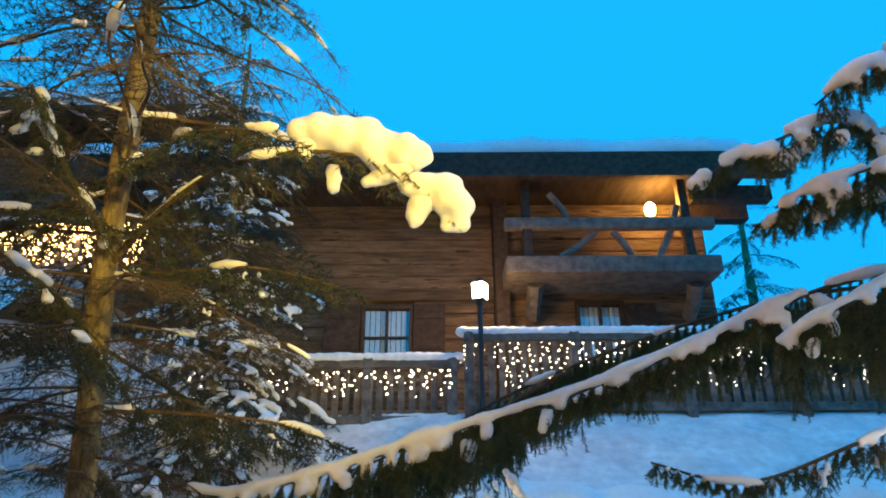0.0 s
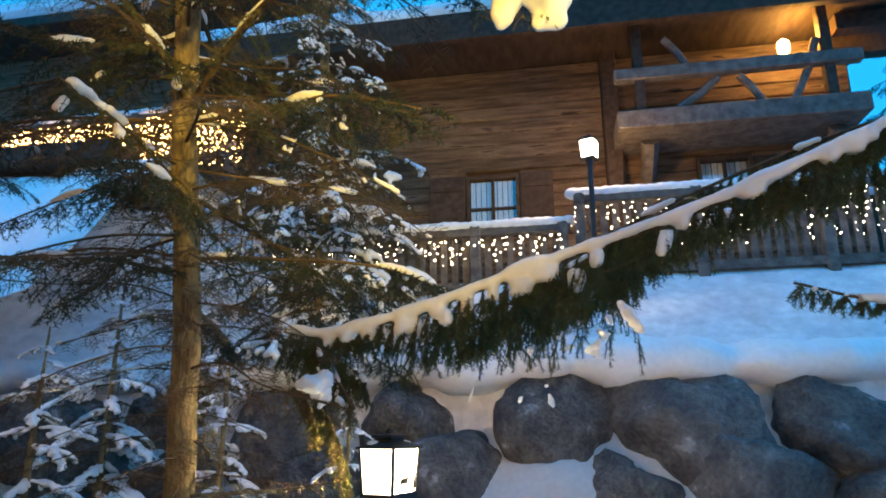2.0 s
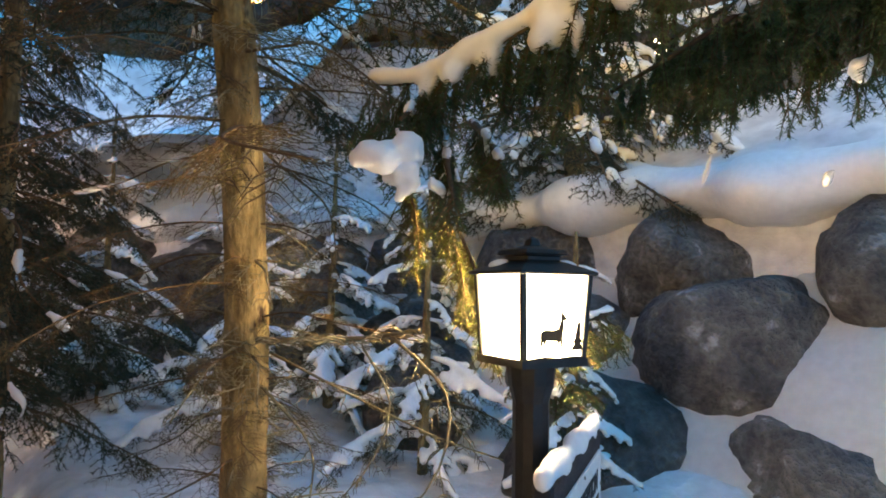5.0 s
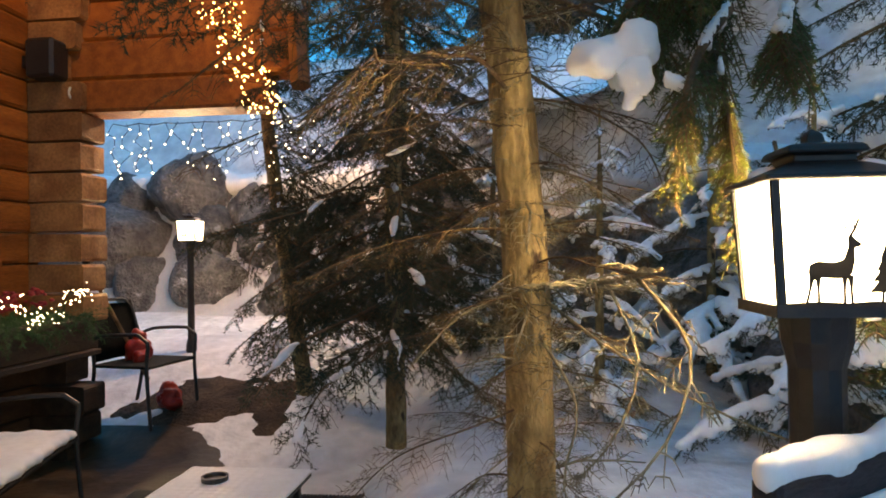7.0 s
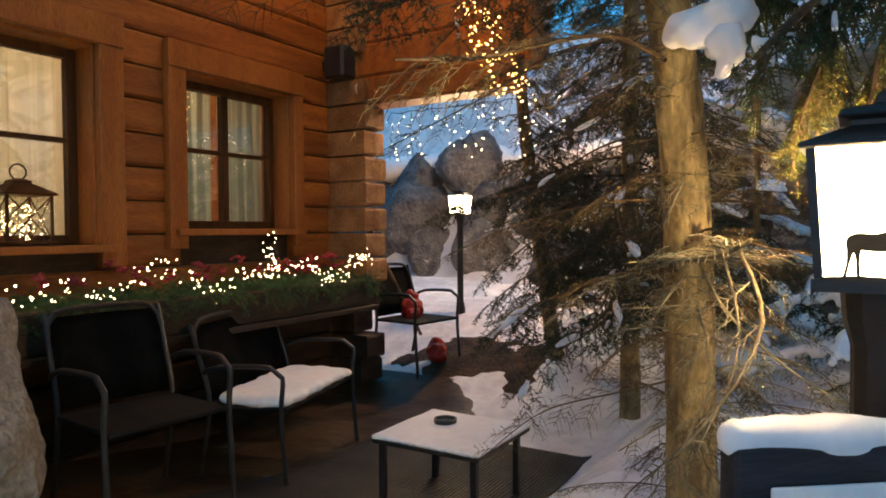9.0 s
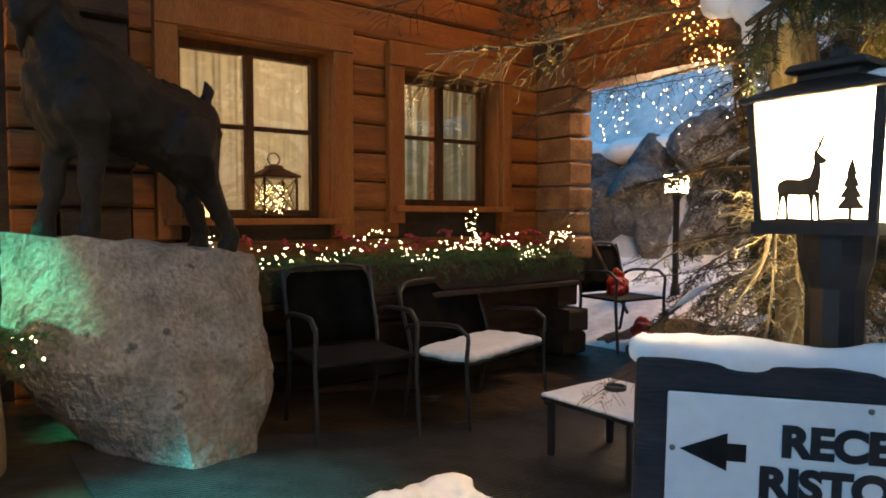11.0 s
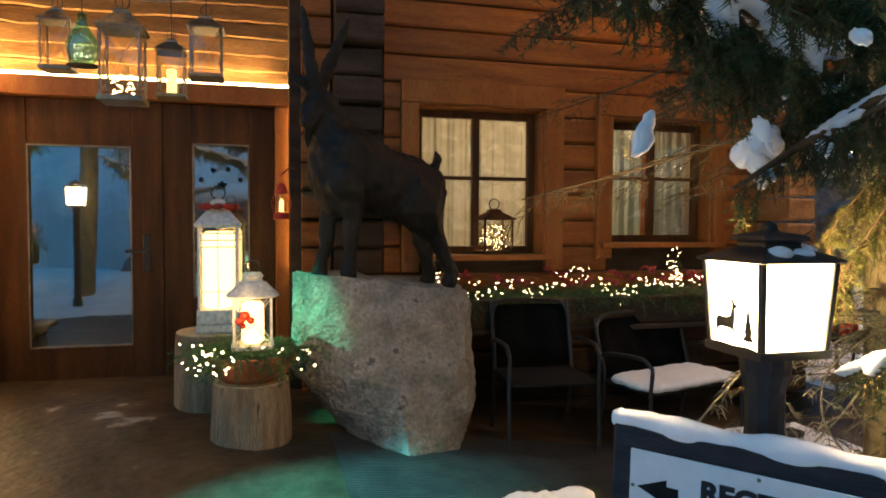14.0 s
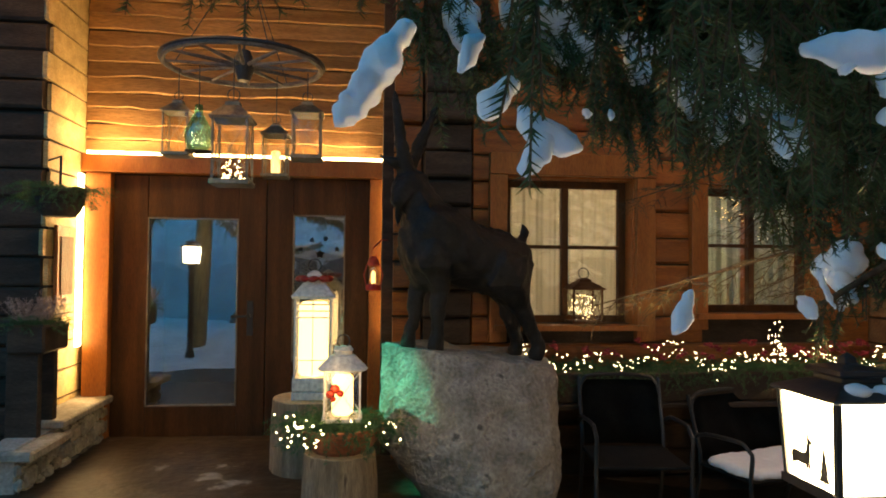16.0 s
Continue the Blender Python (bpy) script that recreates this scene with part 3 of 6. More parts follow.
for w in WH:
    wf = lpart("window", boxes((w[0] - 0.05, w[0], 9.24, 9.36, w[2], w[3]), (w[1], w[1] + 0.05, 9.24, 9.36, w[2], w[3]), (w[0] - 0.05, w[1] + 0.05, 9.24, 9.36, w[3], w[3] + 0.06), (w[0] - 0.05, w[1] + 0.05, 9.22, 9.36, w[2] - 0.06, w[2])), DARKWOOD, house)
    um, zm = (w[0] + w[1]) / 2, w[3] - 0.42
    lpart("glazing_bar", boxes((um - 0.02, um + 0.02, 9.26, 9.34, w[2], w[3]), (w[0], um - 0.021, 9.27, 9.33, zm - 0.015, zm + 0.015), (um + 0.021, w[1], 9.27, 9.33, zm - 0.015, zm + 0.015)), DARKWOOD, wf)
    lpart("pane", boxes((w[0], w[1], 9.31, 9.316, w[2], w[3]), bevel=0), GLASS, wf)
    lpart("curtain", boxes(*[(w[0] + 0.004 + q * 0.075, w[0] + 0.066 + q * 0.075, 9.345 + 0.012 * (q % 2), 9.37 + 0.012 * (q % 2), w[2], w[3]) for q in range(8)]), SIGNWHITE, wf, "white pleated curtain")
for a, b in ((-1.70, -1.19), (-0.43, 0.02), (2.62, 3.05)):
    sh = lpart("shutter", boxes((a, b, 9.22, 9.265, 4.0, 4.82)), DARKWOOD, house, "dark wooden window shutter")
    lpart("batten", boxes((a + 0.03, b - 0.03, 9.20, 9.222, 4.15, 4.22)), DARKWOOD, sh)
    lpart("batten", boxes((a + 0.03, b - 0.03, 9.20, 9.222, 4.6, 4.67)), DARKWOOD, sh)
# Balcony
lpart("balcony_floor", boxes((0.85, 3.75, 8.35, 9.25, 4.96, 5.20), bevel=0.015), GREYWOOD, house)
for u, top in ((1.16, 6.50), (3.38, 6.50)):
    lpart("balcony_post", boxes((u - 0.06, u + 0.06, 8.40, 8.54, 5.204, top), bevel=0.01), DARKWOOD, house)
lpart("balcony_rail", boxes((0.85, 3.75, 8.36, 8.50, 5.62, 5.78), bevel=0.015), GREYWOOD, house)
for a, b in (((1.6, 5.22), (2.1, 5.60)), ((2.35, 5.60), (2.6, 5.22)), ((2.95, 5.22), (3.28, 6.0)), ((1.5, 6.2), (1.75, 5.8))):
    bm = tube(bmesh.new(), [(a[0], 8.47, a[1]), ((a[0] + b[0]) / 2 + 0.04, 8.5, (a[1] + b[1]) / 2), (b[0], 8.47, b[1])], 0.05)
    lpart("brace", bm, GREYWOOD, house)
for u in (1.27, 3.5):
    bm = bmesh.new()
    tube(bm, [(u, 9.2, 4.6), (u, 8.95, 4.72), (u, 8.75, 4.93)], [0.10, 0.10, 0.12], 6)
    lpart("bracket", bm, GREYWOOD, house)
# Roof
lpart("roof", boxes((-5.2, 4.35, 8.20, 15.6, 6.46, 6.62), bevel=0.02), DARKWOOD, house)
lpart("fascia", boxes((-5.2, 4.75, 8.08, 8.19, 6.27, 6.66)), DARKWOOD, house)
lpart("purlin", boxes((3.6, 4.75, 8.6, 8.8, 6.18, 6.40), (3.6, 4.6, 9.1, 9.3, 6.10, 6.355)), DARKWOOD, house)
bm = bmesh.new()
for k in range(26):
    ball(bm, (-5.0 + k * 0.365, 8.45 + 0.05 * math.sin(k), 6.83), 0.30, 0.85)
box(bm, -5.1, 4.4, 8.45, 15.4, 6.63, 7.10)
sn = melted(bm, 0.12, 0.03, 2.0, 3)
lpart("roof_snow", sn, SNOW, house, "thick soft snow on the roof")
bl = lpart("balcony_lamp", lathe(bmesh.new(), [(0.05, 0.0), (0.075, 0.04), (0.075, 0.15), (0.03, 0.2)], 12, (3.08, 8.95, 6.10)), FLAME, house, "glowing wall lamp")

lpart("terrace_wall", boxes((4.02, 9.2, 11.0, 11.2, 2.6, 4.75), bevel=0.02), DARKWOOD, house, "dark timber wall behind the terrace")
lpart("wall_snow", boxes((4.02, 9.2, 10.92, 11.28, 4.754, 4.92), bevel=0.06), SNOW, house, "snow on top of a wall")

# Terrace railings with snow on them
def railing(name, m, length, top, bottom, posts, label, slat=0.13, hang_light=True, seed=0):
    rnd = random.Random(seed)
    rail = local_thing(name, m, label, "railing", "terrace railings")
    lpart("top_rail", boxes((0, length, -0.06, 0.06, top - 0.09, top), bevel=0.01), GREYWOOD, rail)
    lpart("bottom_rail", boxes((0, length, -0.05, 0.05, bottom, bottom + 0.10), bevel=0.01), GREYWOOD, rail)
    for u in posts:
        lpart("post", boxes((u - 0.06, u + 0.06, -0.075, 0.075, bottom - 0.5, top + 0.03), bevel=0.012), GREYWOOD, rail)
    n = int(length / slat)
    shared = None
    for k in range(n):
        u = (k + 0.5) * slat
        if shared is None:
            shared = mesh_of(boxes((-0.04, 0.04, 0.055, 0.08, bottom + 0.02, top - 0.02)), "slat")
            shared.materials.append(GREYWOOD)
        ob = lpart("slat", shared, None, rail)
        ob.matrix_basis = Matrix.Translation((u, 0, rnd.uniform(-0.02, 0.02)))
    bm = bmesh.new()
    for k in range(int(length / 0.12) + 1):
        ball(bm, (min(k * 0.12, length), 0, top + 0.035), 0.10, 0.62 + 0.12 * rnd.random())
    lpart("snow_cap", melted(bm, 0.03, 0.01, 5.0, 2), SNOW, rail, "soft snow on the rail")
    return rail


def icicle_lights(name, m, length, top, drop, label, seed, bulbs=BULB, spacing=0.11, radius=0.011):
    """A wire with short hanging strands of bulbs."""
    rnd = random.Random(seed)
    ob = local_thing(name, m, label, "string lights", "string lights")
    wire, lit = bmesh.new(), bmesh.new()
    n = int(length / spacing)
    tube(wire, [(k * length / n, -0.08, top - 0.02 * math.sin(k * 1.7) ** 2) for k in range(n + 1)], 0.004, 4)
    for k in range(n + 1):
        d = drop * rnd.choice((0.35, 0.6, 1.0, 0.8))
        u = k * length / n
        pts = [(u, -0.08, top)]
        steps = max(2, int(d / 0.055))
        for q in range(1, steps + 1):
            pts.append((u + rnd.uniform(-0.05, 0.05), -0.08 + rnd.uniform(-0.03, 0.03), top - d * (q + rnd.uniform(-0.45, 0.45)) / steps))
            bmesh.ops.create_icosphere(lit, subdivisions=1, radius=radius * rnd.uniform(0.4, 0.95), matrix=Matrix.Translation(pts[-1]))
        tube(wire, pts, 0.003, 3)
    lpart("wire", wire, DARKWOOD, ob)
    tagged(lpart("bulb_cluster", lit, bulbs, ob), kind="stuff")
    return ob


RAIL_R = UP @ Matrix.Translation((0.24, 7.85, 0))
RAIL_L = UP @ Matrix.Translation((-3.3, 7.95, 0))
railing("terrace_railing", RAIL_R, 6.4, 3.95, 3.02, (0.06, 1.32, 2.6, 3.9, 5.2), "grey wooden terrace railing capped with snow", seed=1)
railing("terrace_railing", RAIL_L, 3.5, 3.66, 2.90, (0.9, 2.4, 3.4), "lower stretch of grey wooden railing under snow", seed=2)
icicle_lights("icicle_lights", RAIL_R, 6.2, 3.86, 0.55, "warm white icicle lights hanging along a railing", 3, radius=0.012)
icicle_lights("icicle_lights", RAIL_L, 3.4, 3.56, 0.32, "dense warm icicle lights hanging along a railing", 4, spacing=0.085, radius=0.014)


def between(a, b):
    a, b = Vector(a), Vector(b)
    d = b - a
    return Matrix.Translation((a.x, a.y, 0)) @ Matrix.Rotation(math.atan2(d.y, d.x), 4, "Z"), d.length


m, ln = between((5.0, 9.6, 0), (6.9, 5.1, 0))
railing("terrace_railing", m, ln, 5.75, 5.0, (0.1, 1.6, 3.2, 4.7), "grey railing of a neighbouring terrace under snow", seed=5)
icicle_lights("icicle_lights", m, ln, 5.70, 0.78, "dense amber icicle lights hanging along a railing", 6, BULB_AMBER, 0.06, 0.022)
icicle_lights("icicle_lights", m @ Matrix.Translation((0, 0.1, 0)), ln, 5.72, 0.8, "dense amber icicle lights hanging along a railing", 7, BULB_AMBER, 0.07, 0.018)
left_house = local_thing("neighbour_house", UP @ Matrix.Translation((-4.5, 10.6, 0)), "dark timber chalet behind the trees with a snowy roof", "house")
lpart("wall", boxes((-15.0, 0.2, 0, 6, 3.0, 8.4), bevel=0.02), OLDWOOD, left_house)
lpart("roof", boxes((-15.6, 0.9, -1.0, 6.6, 8.42, 8.62), bevel=0.02), DARKWOOD, left_house)
lpart("roof_snow", boxes((-15.6, 0.92, -1.0, 6.6, 8.63, 9.05), bevel=0.14), SNOW, left_house)
lpart("terrace", boxes((-5.6, -0.9, -3.2, -0.1, 4.74, 4.98), bevel=0.03), DARKWOOD, left_house)
bm, rows = bmesh.new(), []
for k in range(44):
    u = -7.0 + k * 0.16
    rows.append([bm.verts.new((u, -0.2 - q * 0.32, 4.70 - 2.3 * smooth01((q - 8) / 9) + 0.16 * noise.noise(Vector((u * 0.9, q * 0.4, 2))) + 0.07 * noise.noise(Vector((u * 2.6, q * 1.1, 5))))) for q in range(19)])
for a, b in zip(rows, rows[1:]):
    for q in range(18):
        bm.faces.new((a[q], b[q], b[q + 1], a[q + 1]))
snow_bank = solid("snow_bank", bm, SNOW, "snow bank sloping down from a neighbouring terrace", "snow", kind="structure", smooth=True)
snow_bank.matrix_basis = left_house.matrix_basis.copy()


# ---- boulders ----
def boulder_mesh(seed, sx, sy, sz):
    rnd = random.Random(seed)
    bm = bmesh.new()
    bmesh.ops.create_icosphere(bm, subdivisions=4, radius=1.0)
    off = Vector((rnd.uniform(0, 50), rnd.uniform(0, 50), rnd.uniform(0, 50)))
    planes = [Vector((rnd.uniform(-1, 1), rnd.uniform(-1, 1), rnd.uniform(-0.6, 1))).normalized() for _ in range(9)]
    for v in bm.verts:
        p = v.co.normalized()
        r = min(1.15, min(0.80 / max(0.05, p.dot(q)) for q in planes))
        r += 0.12 * noise.noise(p * 1.6 + off) + 0.06 * noise.noise(p * 4 + off) + 0.045 * noise.noise(p * 9 + off)
        v.co = Vector((p.x * r * sx, p.y * r * sy, p.z * r * sz))
    return mesh_of(bm, "boulder", True)


rnd = random.Random(11)
shapes = [boulder_mesh(20 + k, 1.0, rnd.uniform(0.75, 0.95), rnd.uniform(0.7, 0.95)) for k in range(7)]
for s in shapes:
    s.materials.append(BOULDER)
count = 0
for (ax, ay), (bx, by) in zip(ARC[1:], ARC[2:]):
    ln = math.hypot(bx - ax, by - ay)
    n = max(1, int(ln / 0.95))
    nxn, nyn = (by - ay) / ln, -(bx - ax) / ln
    for k in range(n):
        for tier, (zz, back, size) in enumerate(((0.30, -0.75, 0.52), (0.85, -0.30, 0.60), (1.40, -0.02, 0.56))):
            t = (k + 0.3 + 0.37 * tier) / n
            x, y = ax + (bx - ax) * t + nxn * back, ay + (by - ay) * t + nyn * back
            s = size * rnd.uniform(0.82, 1.25)
            if y > 6 and x < 1:
                zz += 0.55
            ob = solid("boulder", shapes[count % 7], None, "dark grey boulder of a snowy retaining wall", "boulder", "retaining boulders")
            ob.matrix_basis = Matrix.Translation((x, y, zz + rnd.uniform(-0.1, 0.12))) @ Euler((rnd.uniform(-0.5, 0.5), rnd.uniform(-0.4, 0.4), rnd.uniform(0, 6.3))).to_matrix().to_4x4() @ Matrix.Diagonal((s, s, s, 1))
            count += 1
# Drifts on and between the boulders
for (ax, ay), (bx, by) in zip(ARC[1:], ARC[2:]):
    ln = math.hypot(bx - ax, by - ay)
    nxn, nyn = (by - ay) / ln, -(bx - ax) / ln
    bm = bmesh.new()
    for k in range(int(ln / 0.22)):
        t = (k + 0.5) * 0.22 / ln
        back = 0.05 + 0.16 * noise.noise(Vector((k * 0.4, ax, 0)))
        ball(bm, (ax + (bx - ax) * t + nxn * back, ay + (by - ay) * t + nyn * back, 1.92 + 0.10 * noise.noise(Vector((k * 0.33, ay, 3))) + (0.3 if ay > 5 else 0)), 0.28 + 0.22 * abs(noise.noise(Vector((k * 0.5, ax, 7)))) + 0.06 * rnd.random(), 0.55)
    solid("snow_drift", melted(bm, 0.065, 0.03, 4, 2), SNOW, "rounded snow lying on the boulder wall", "snow", "snow drifts", "stuff")


# Snow that fills the joints of the boulder wall
line = [Vector((ax + (bx - ax) * q / 40, ay + (by - ay) * q / 40)) for (ax, ay), (bx, by) in zip(ARC[:-1], ARC[1:]) for q in range(40)]
rows, bm = [], bmesh.new()
for k in range(6, len(line) - 6):
    d = (line[k + 6] - line[k - 6]).normalized()
    out = Vector((d.y, -d.x))
    row = []
    for q in range(26):
        back = -1.55 + q * 0.066
        p = line[k] + out * back
        v = Vector((p.x, p.y, back))
        lift = 0.5 * float(smooth01((1.6 - p.x) / 1.4)) * float(smooth01((p.y - 4.5) / 1.5))
        h = -0.20 + 1.36 * (back + 1.32) + 0.20 * noise.noise(v * 1.15) + 0.13 * noise.noise(v * 3.0) + 0.03 * noise.noise(v * 9)
        row.append(bm.verts.new((p.x, p.y, min(h, 1.93 + 0.08 * noise.noise(v * 3)) + lift)))
    rows.append(row)
for a, b in zip(rows, rows[1:]):
    for q in range(25):
        bm.faces.new((a[q], a[q + 1], b[q + 1], b[q]))
bmesh.ops.solidify(bm, geom=bm.faces[:], thickness=0.05)
solid("snow_drift", bm, SNOW, "snow filling the joints of the boulder wall", "snow", "snow drifts", "stuff", smooth=True)


# ---- lamps ----
def lamp_post(name, place, ground, glass_w, glass_h, label, post_r=0.045, deer=False, snow=True, mat=BLACK):
    """A square lantern on a post; place is the centre of the lantern's glass."""
    x, y, z = place
    ob = thing(name, (x, y, ground), label, "street lamp", "lamp posts")
    w, v, hh = glass_w / 2, glass_w / 2 * 0.88, glass_h / 2
    post = bmesh.new()
    lathe(post, [(post_r * 1.6, ground - 0.1), (post_r * 1.5, ground + 0.08), (post_r, ground + 0.14), (post_r, z - hh - 0.10), (post_r * 1.25, z - hh - 0.06), (post_r * 1.35, z - hh - 0.012)], 12, (x, y, 0))
    part("post", post, mat, ob, smooth=False)
    lan = bmesh.new()
    for sx in (-1, 1):
        for sy in (-1, 1):
            tube(lan, [(x + sx * v, y + sy * v, z - hh), (x + sx * w, y + sy * w, z + hh)], glass_w * 0.045, 4)
    box(lan, x - v * 1.12, x + v * 1.12, y - v * 1.12, y + v * 1.12, z - hh - 0.016, z - hh + 0.002)
    frame_part = part("lantern_frame", lan, mat, ob)
    roof_bm = bmesh.new()
    rings = []
    for r, q in ((1.16, 0.0), (1.18, 0.05), (0.62, 0.20), (0.50, 0.22), (0.50, 0.30), (0.66, 0.32), (0.60, 0.40), (0.16, 0.46), (0.13, 0.56), (0.02, 0.62)):
        rings.append([roof_bm.verts.new((x + a * w * r, y + b * w * r, z + hh + q * 0.78 * glass_h)) for a, b in ((-1, -1), (1, -1), (1, 1), (-1, 1))])
    for a, b in zip(rings, rings[1:]):
        for k in range(4):
            roof_bm.faces.new((a[k], a[(k + 1) % 4], b[(k + 1) % 4], b[k]))
    roof_bm.faces.new(rings[0][::-1])
    roof_bm.faces.new(rings[-1])
    bmesh.ops.bevel(roof_bm, geom=roof_bm.edges[:], offset=glass_w * 0.012, segments=1, affect="EDGES")
    part("lantern_roof", roof_bm, mat, ob)
    for k in range(4):
        c, s = math.cos(k * math.pi / 2), math.sin(k * math.pi / 2)
        bm = bmesh.new()
        q = [bm.verts.new((x + c * px - s * py, y + s * px + c * py, pz)) for px, py, pz in ((-v * 0.97, -v, z - hh), (v * 0.97, -v, z - hh), (w * 0.97, -w, z + hh), (-w * 0.97, -w, z + hh))]
        bm.faces.new(q)
        bmesh.ops.solidify(bm, geom=bm.faces[:], thickness=0.003)
        p = part("pane", bm, LAMPGLASS, ob, "glowing frosted pane")
        p.visible_shadow = False
    if deer:
        motif(ob, x, y, z, v, w, hh)
    if snow:
        bm = bmesh.new()
        for a, b, r in ((-0.6, 0.5, 0.36), (0.2, 0.7, 0.42), (0.75, -0.35, 0.34), (0.75, 0.3, 0.3)):
            ball(bm, (x + a * w, y + b * w, z + hh + 0.10 * glass_h), r * w, 0.6)
        part("snow_cap", melted(bm, 0.008, 0.004, 20, 2), SNOW, ob, "crumbs of snow on the lantern roof")
    return ob


def flat_shape(bm, outline, to_world):
    return bm.faces.new([bm.verts.new(to_world(a, b)) for a, b in outline])


def motif(ob, x, y, z, v, w, hh):
    """Cut-out deer and fir before the panes."""
    def at(turn):
        c, s = math.cos(turn), math.sin(turn)
        def to_world(a, b):
            t = (b + 1) / 2
            side = v + (w - v) * t + 0.011
            lx, ly = a * (v + (w - v) * t), -side
            return (x + c * lx - s * ly, y + s * lx + c * ly, z + b * hh)
        return to_world
    def cut(name, shapes, tw, label):
        bm = bmesh.new()
        for s in shapes:
            flat_shape(bm, s, tw)
        bmesh.ops.solidify(bm, geom=bm.faces[:], thickness=0.0015)
        part(name, bm, BLACK, ob, label)

    for turn in (0, math.pi):
        tw = at(turn)
        deer = [[(-0.58, -0.46), (-0.55, -0.34), (-0.42, -0.28), (-0.15, -0.30), (0.00, -0.26), (0.08, -0.06), (0.06, 0.08), (0.14, 0.12), (0.22, 0.04), (0.30, -0.01), (0.28, -0.06), (0.19, -0.08), (0.20, -0.28), (0.16, -0.48), (0.05, -0.55), (-0.15, -0.56), (-0.35, -0.54), (-0.52, -0.60)]]
        for lx, lean in ((-0.51, -0.10), (-0.42, 0.02), (0.02, 0.02), (0.12, 0.05)):
            deer.append([(lx - 0.05, -0.50), (lx + 0.07, -0.50), (lx + 0.03 + lean * 0.4, -0.72), (lx + 0.03 + lean, -0.94), (lx - 0.03 + lean, -0.94), (lx - 0.02 + lean * 0.4, -0.72)])
        for sg in (-1, 1):
            deer.append([(0.08, 0.09), (0.13, 0.09), (0.12 + sg * 0.08, 0.20), (0.11 + sg * 0.15, 0.38), (0.08 + sg * 0.14, 0.38), (0.09 + sg * 0.05, 0.21)])
            deer.append([(0.10 + sg * 0.06, 0.20), (0.10 + sg * 0.09, 0.23), (0.11 + sg * 0.03, 0.36), (0.10 + sg * 0.01, 0.36)])
        cut("deer_motif", deer, tw, "black cut-out stag")
        fir = [[(0.44 + 0.05 * q, -0.78 + 0.17 * q), (0.92 - 0.05 * q, -0.78 + 0.17 * q), (0.68, -0.48 + 0.17 * q)] for q in range(4)]
        fir.append([(0.65, -0.95), (0.71, -0.95), (0.71, -0.76), (0.65, -0.76)])
        cut("fir_motif", fir, tw, "black cut-out fir tree")
        cut("ground_motif", [[(-0.97, -0.99), (0.97, -0.99), (0.97, -0.93), (0.5, -0.91), (0.1, -0.94), (-0.4, -0.91), (-0.97, -0.94)]], tw, "black cut-out strip of ground")


lamp_post("lamp_post", (3.73, 0.07, 1.24), gz(3.73, 0.07), 0.182, 0.185, "black garden lamp post with glowing lantern and deer motif", 0.042, deer=True)
lamp_post("lamp_post", (0.38, 4.63, 1.48), 0.40, 0.17, 0.17, "black lamp post lit beside the snowy path", 0.03, deer=True)
lamp_post("lamp_post", (4.05, -3.43, 1.72), gz(4.05, -3.43), 0.22, 0.24, "black garden lamp post glowing under a hood of snow", 0.042)
t = UP @ Vector((0.44, 7.65, 4.42))
lamp_post("lamp_post", t, 3.0, 0.16, 0.20, "black lamp post lit above the terrace railing", 0.03)

# ---- direction sign ----
SD = Vector((0.76, 0.65, 0)).normalized()
SN = Vector((SD.y, -SD.x, 0))
SM = Matrix(((SD.x, 0, SN.x, 3.812), (SD.y, 0, SN.y, -0.011), (0, 1, 0, 0.812), (0, 0, 0, 1))) @ Matrix.Rotation(radians(-1.2), 4, "Z")
sign = local_thing("direction_sign", SM, "white lettered sign on a dark snow-capped board", "sign")
lpart("board", boxes((-0.315, 0.335, -0.112, 0.132, -0.045, -0.004), bevel=0.006), BOARDDARK, sign)
lpart("sign_plate", boxes((-0.27, 0.283, -0.083, 0.083, -0.003, 0.004), bevel=0.002), SIGNWHITE, sign, "white sign plate")
bm = bmesh.new()
bm.faces.new([bm.verts.new((a, b, 0.0055)) for a, b in ((-0.252, 0.0), (-0.186, 0.028), (-0.186, 0.013), (-0.160, 0.013), (-0.160, -0.013), (-0.186, -0.013), (-0.186, -0.028))])
bmesh.ops.solidify(bm, geom=bm.faces[:], thickness=0.001)
lpart("arrow", bm, INK, sign, "black arrow")
for text, y, w, x0 in (("RECEPTION", 0.002, 0.325, -0.113), ("RISTORANTE", -0.060, 0.376, -0.141)):
    cu = bpy.data.curves.new("lettering", "FONT")
    cu.body, cu.size, cu.extrude, cu.offset = text, 0.078, 0.0006, 0.0042
    tmp = new("lettering", cu)
    me = bpy.data.meshes.new_from_object(tmp.evaluated_get(bpy.context.evaluated_depsgraph_get()))
    bpy.data.objects.remove(tmp)
    xs = [v.co.x for v in me.vertices]
    sc, top_y = w / (max(xs) - min(xs)), max(v.co.y for v in me.vertices)
    for v in me.vertices:
        v.co = Vector(((v.co.x - min(xs)) * sc + x0, v.co.y * 0.045 / top_y + y, v.co.z + 0.0052))
    me.materials.clear()
    lpart("lettering", me, INK, sign, "black lettering " + text)
for a, b in ((-0.262, 0.0), (0.0, 0.074), (0.0, -0.074), (0.267, 0.0)):
    bm = bmesh.new()
    ball(bm, (a, b, 0.005), 0.0045, 0.5, 2)
    lpart("bolt", bm, TIN, sign)
bm = boxes((-0.035, 0.035, -0.95, -0.113, -0.09, -0.047))
lpart("stake", bm, BOARDDARK, sign)
bm = bmesh.new()
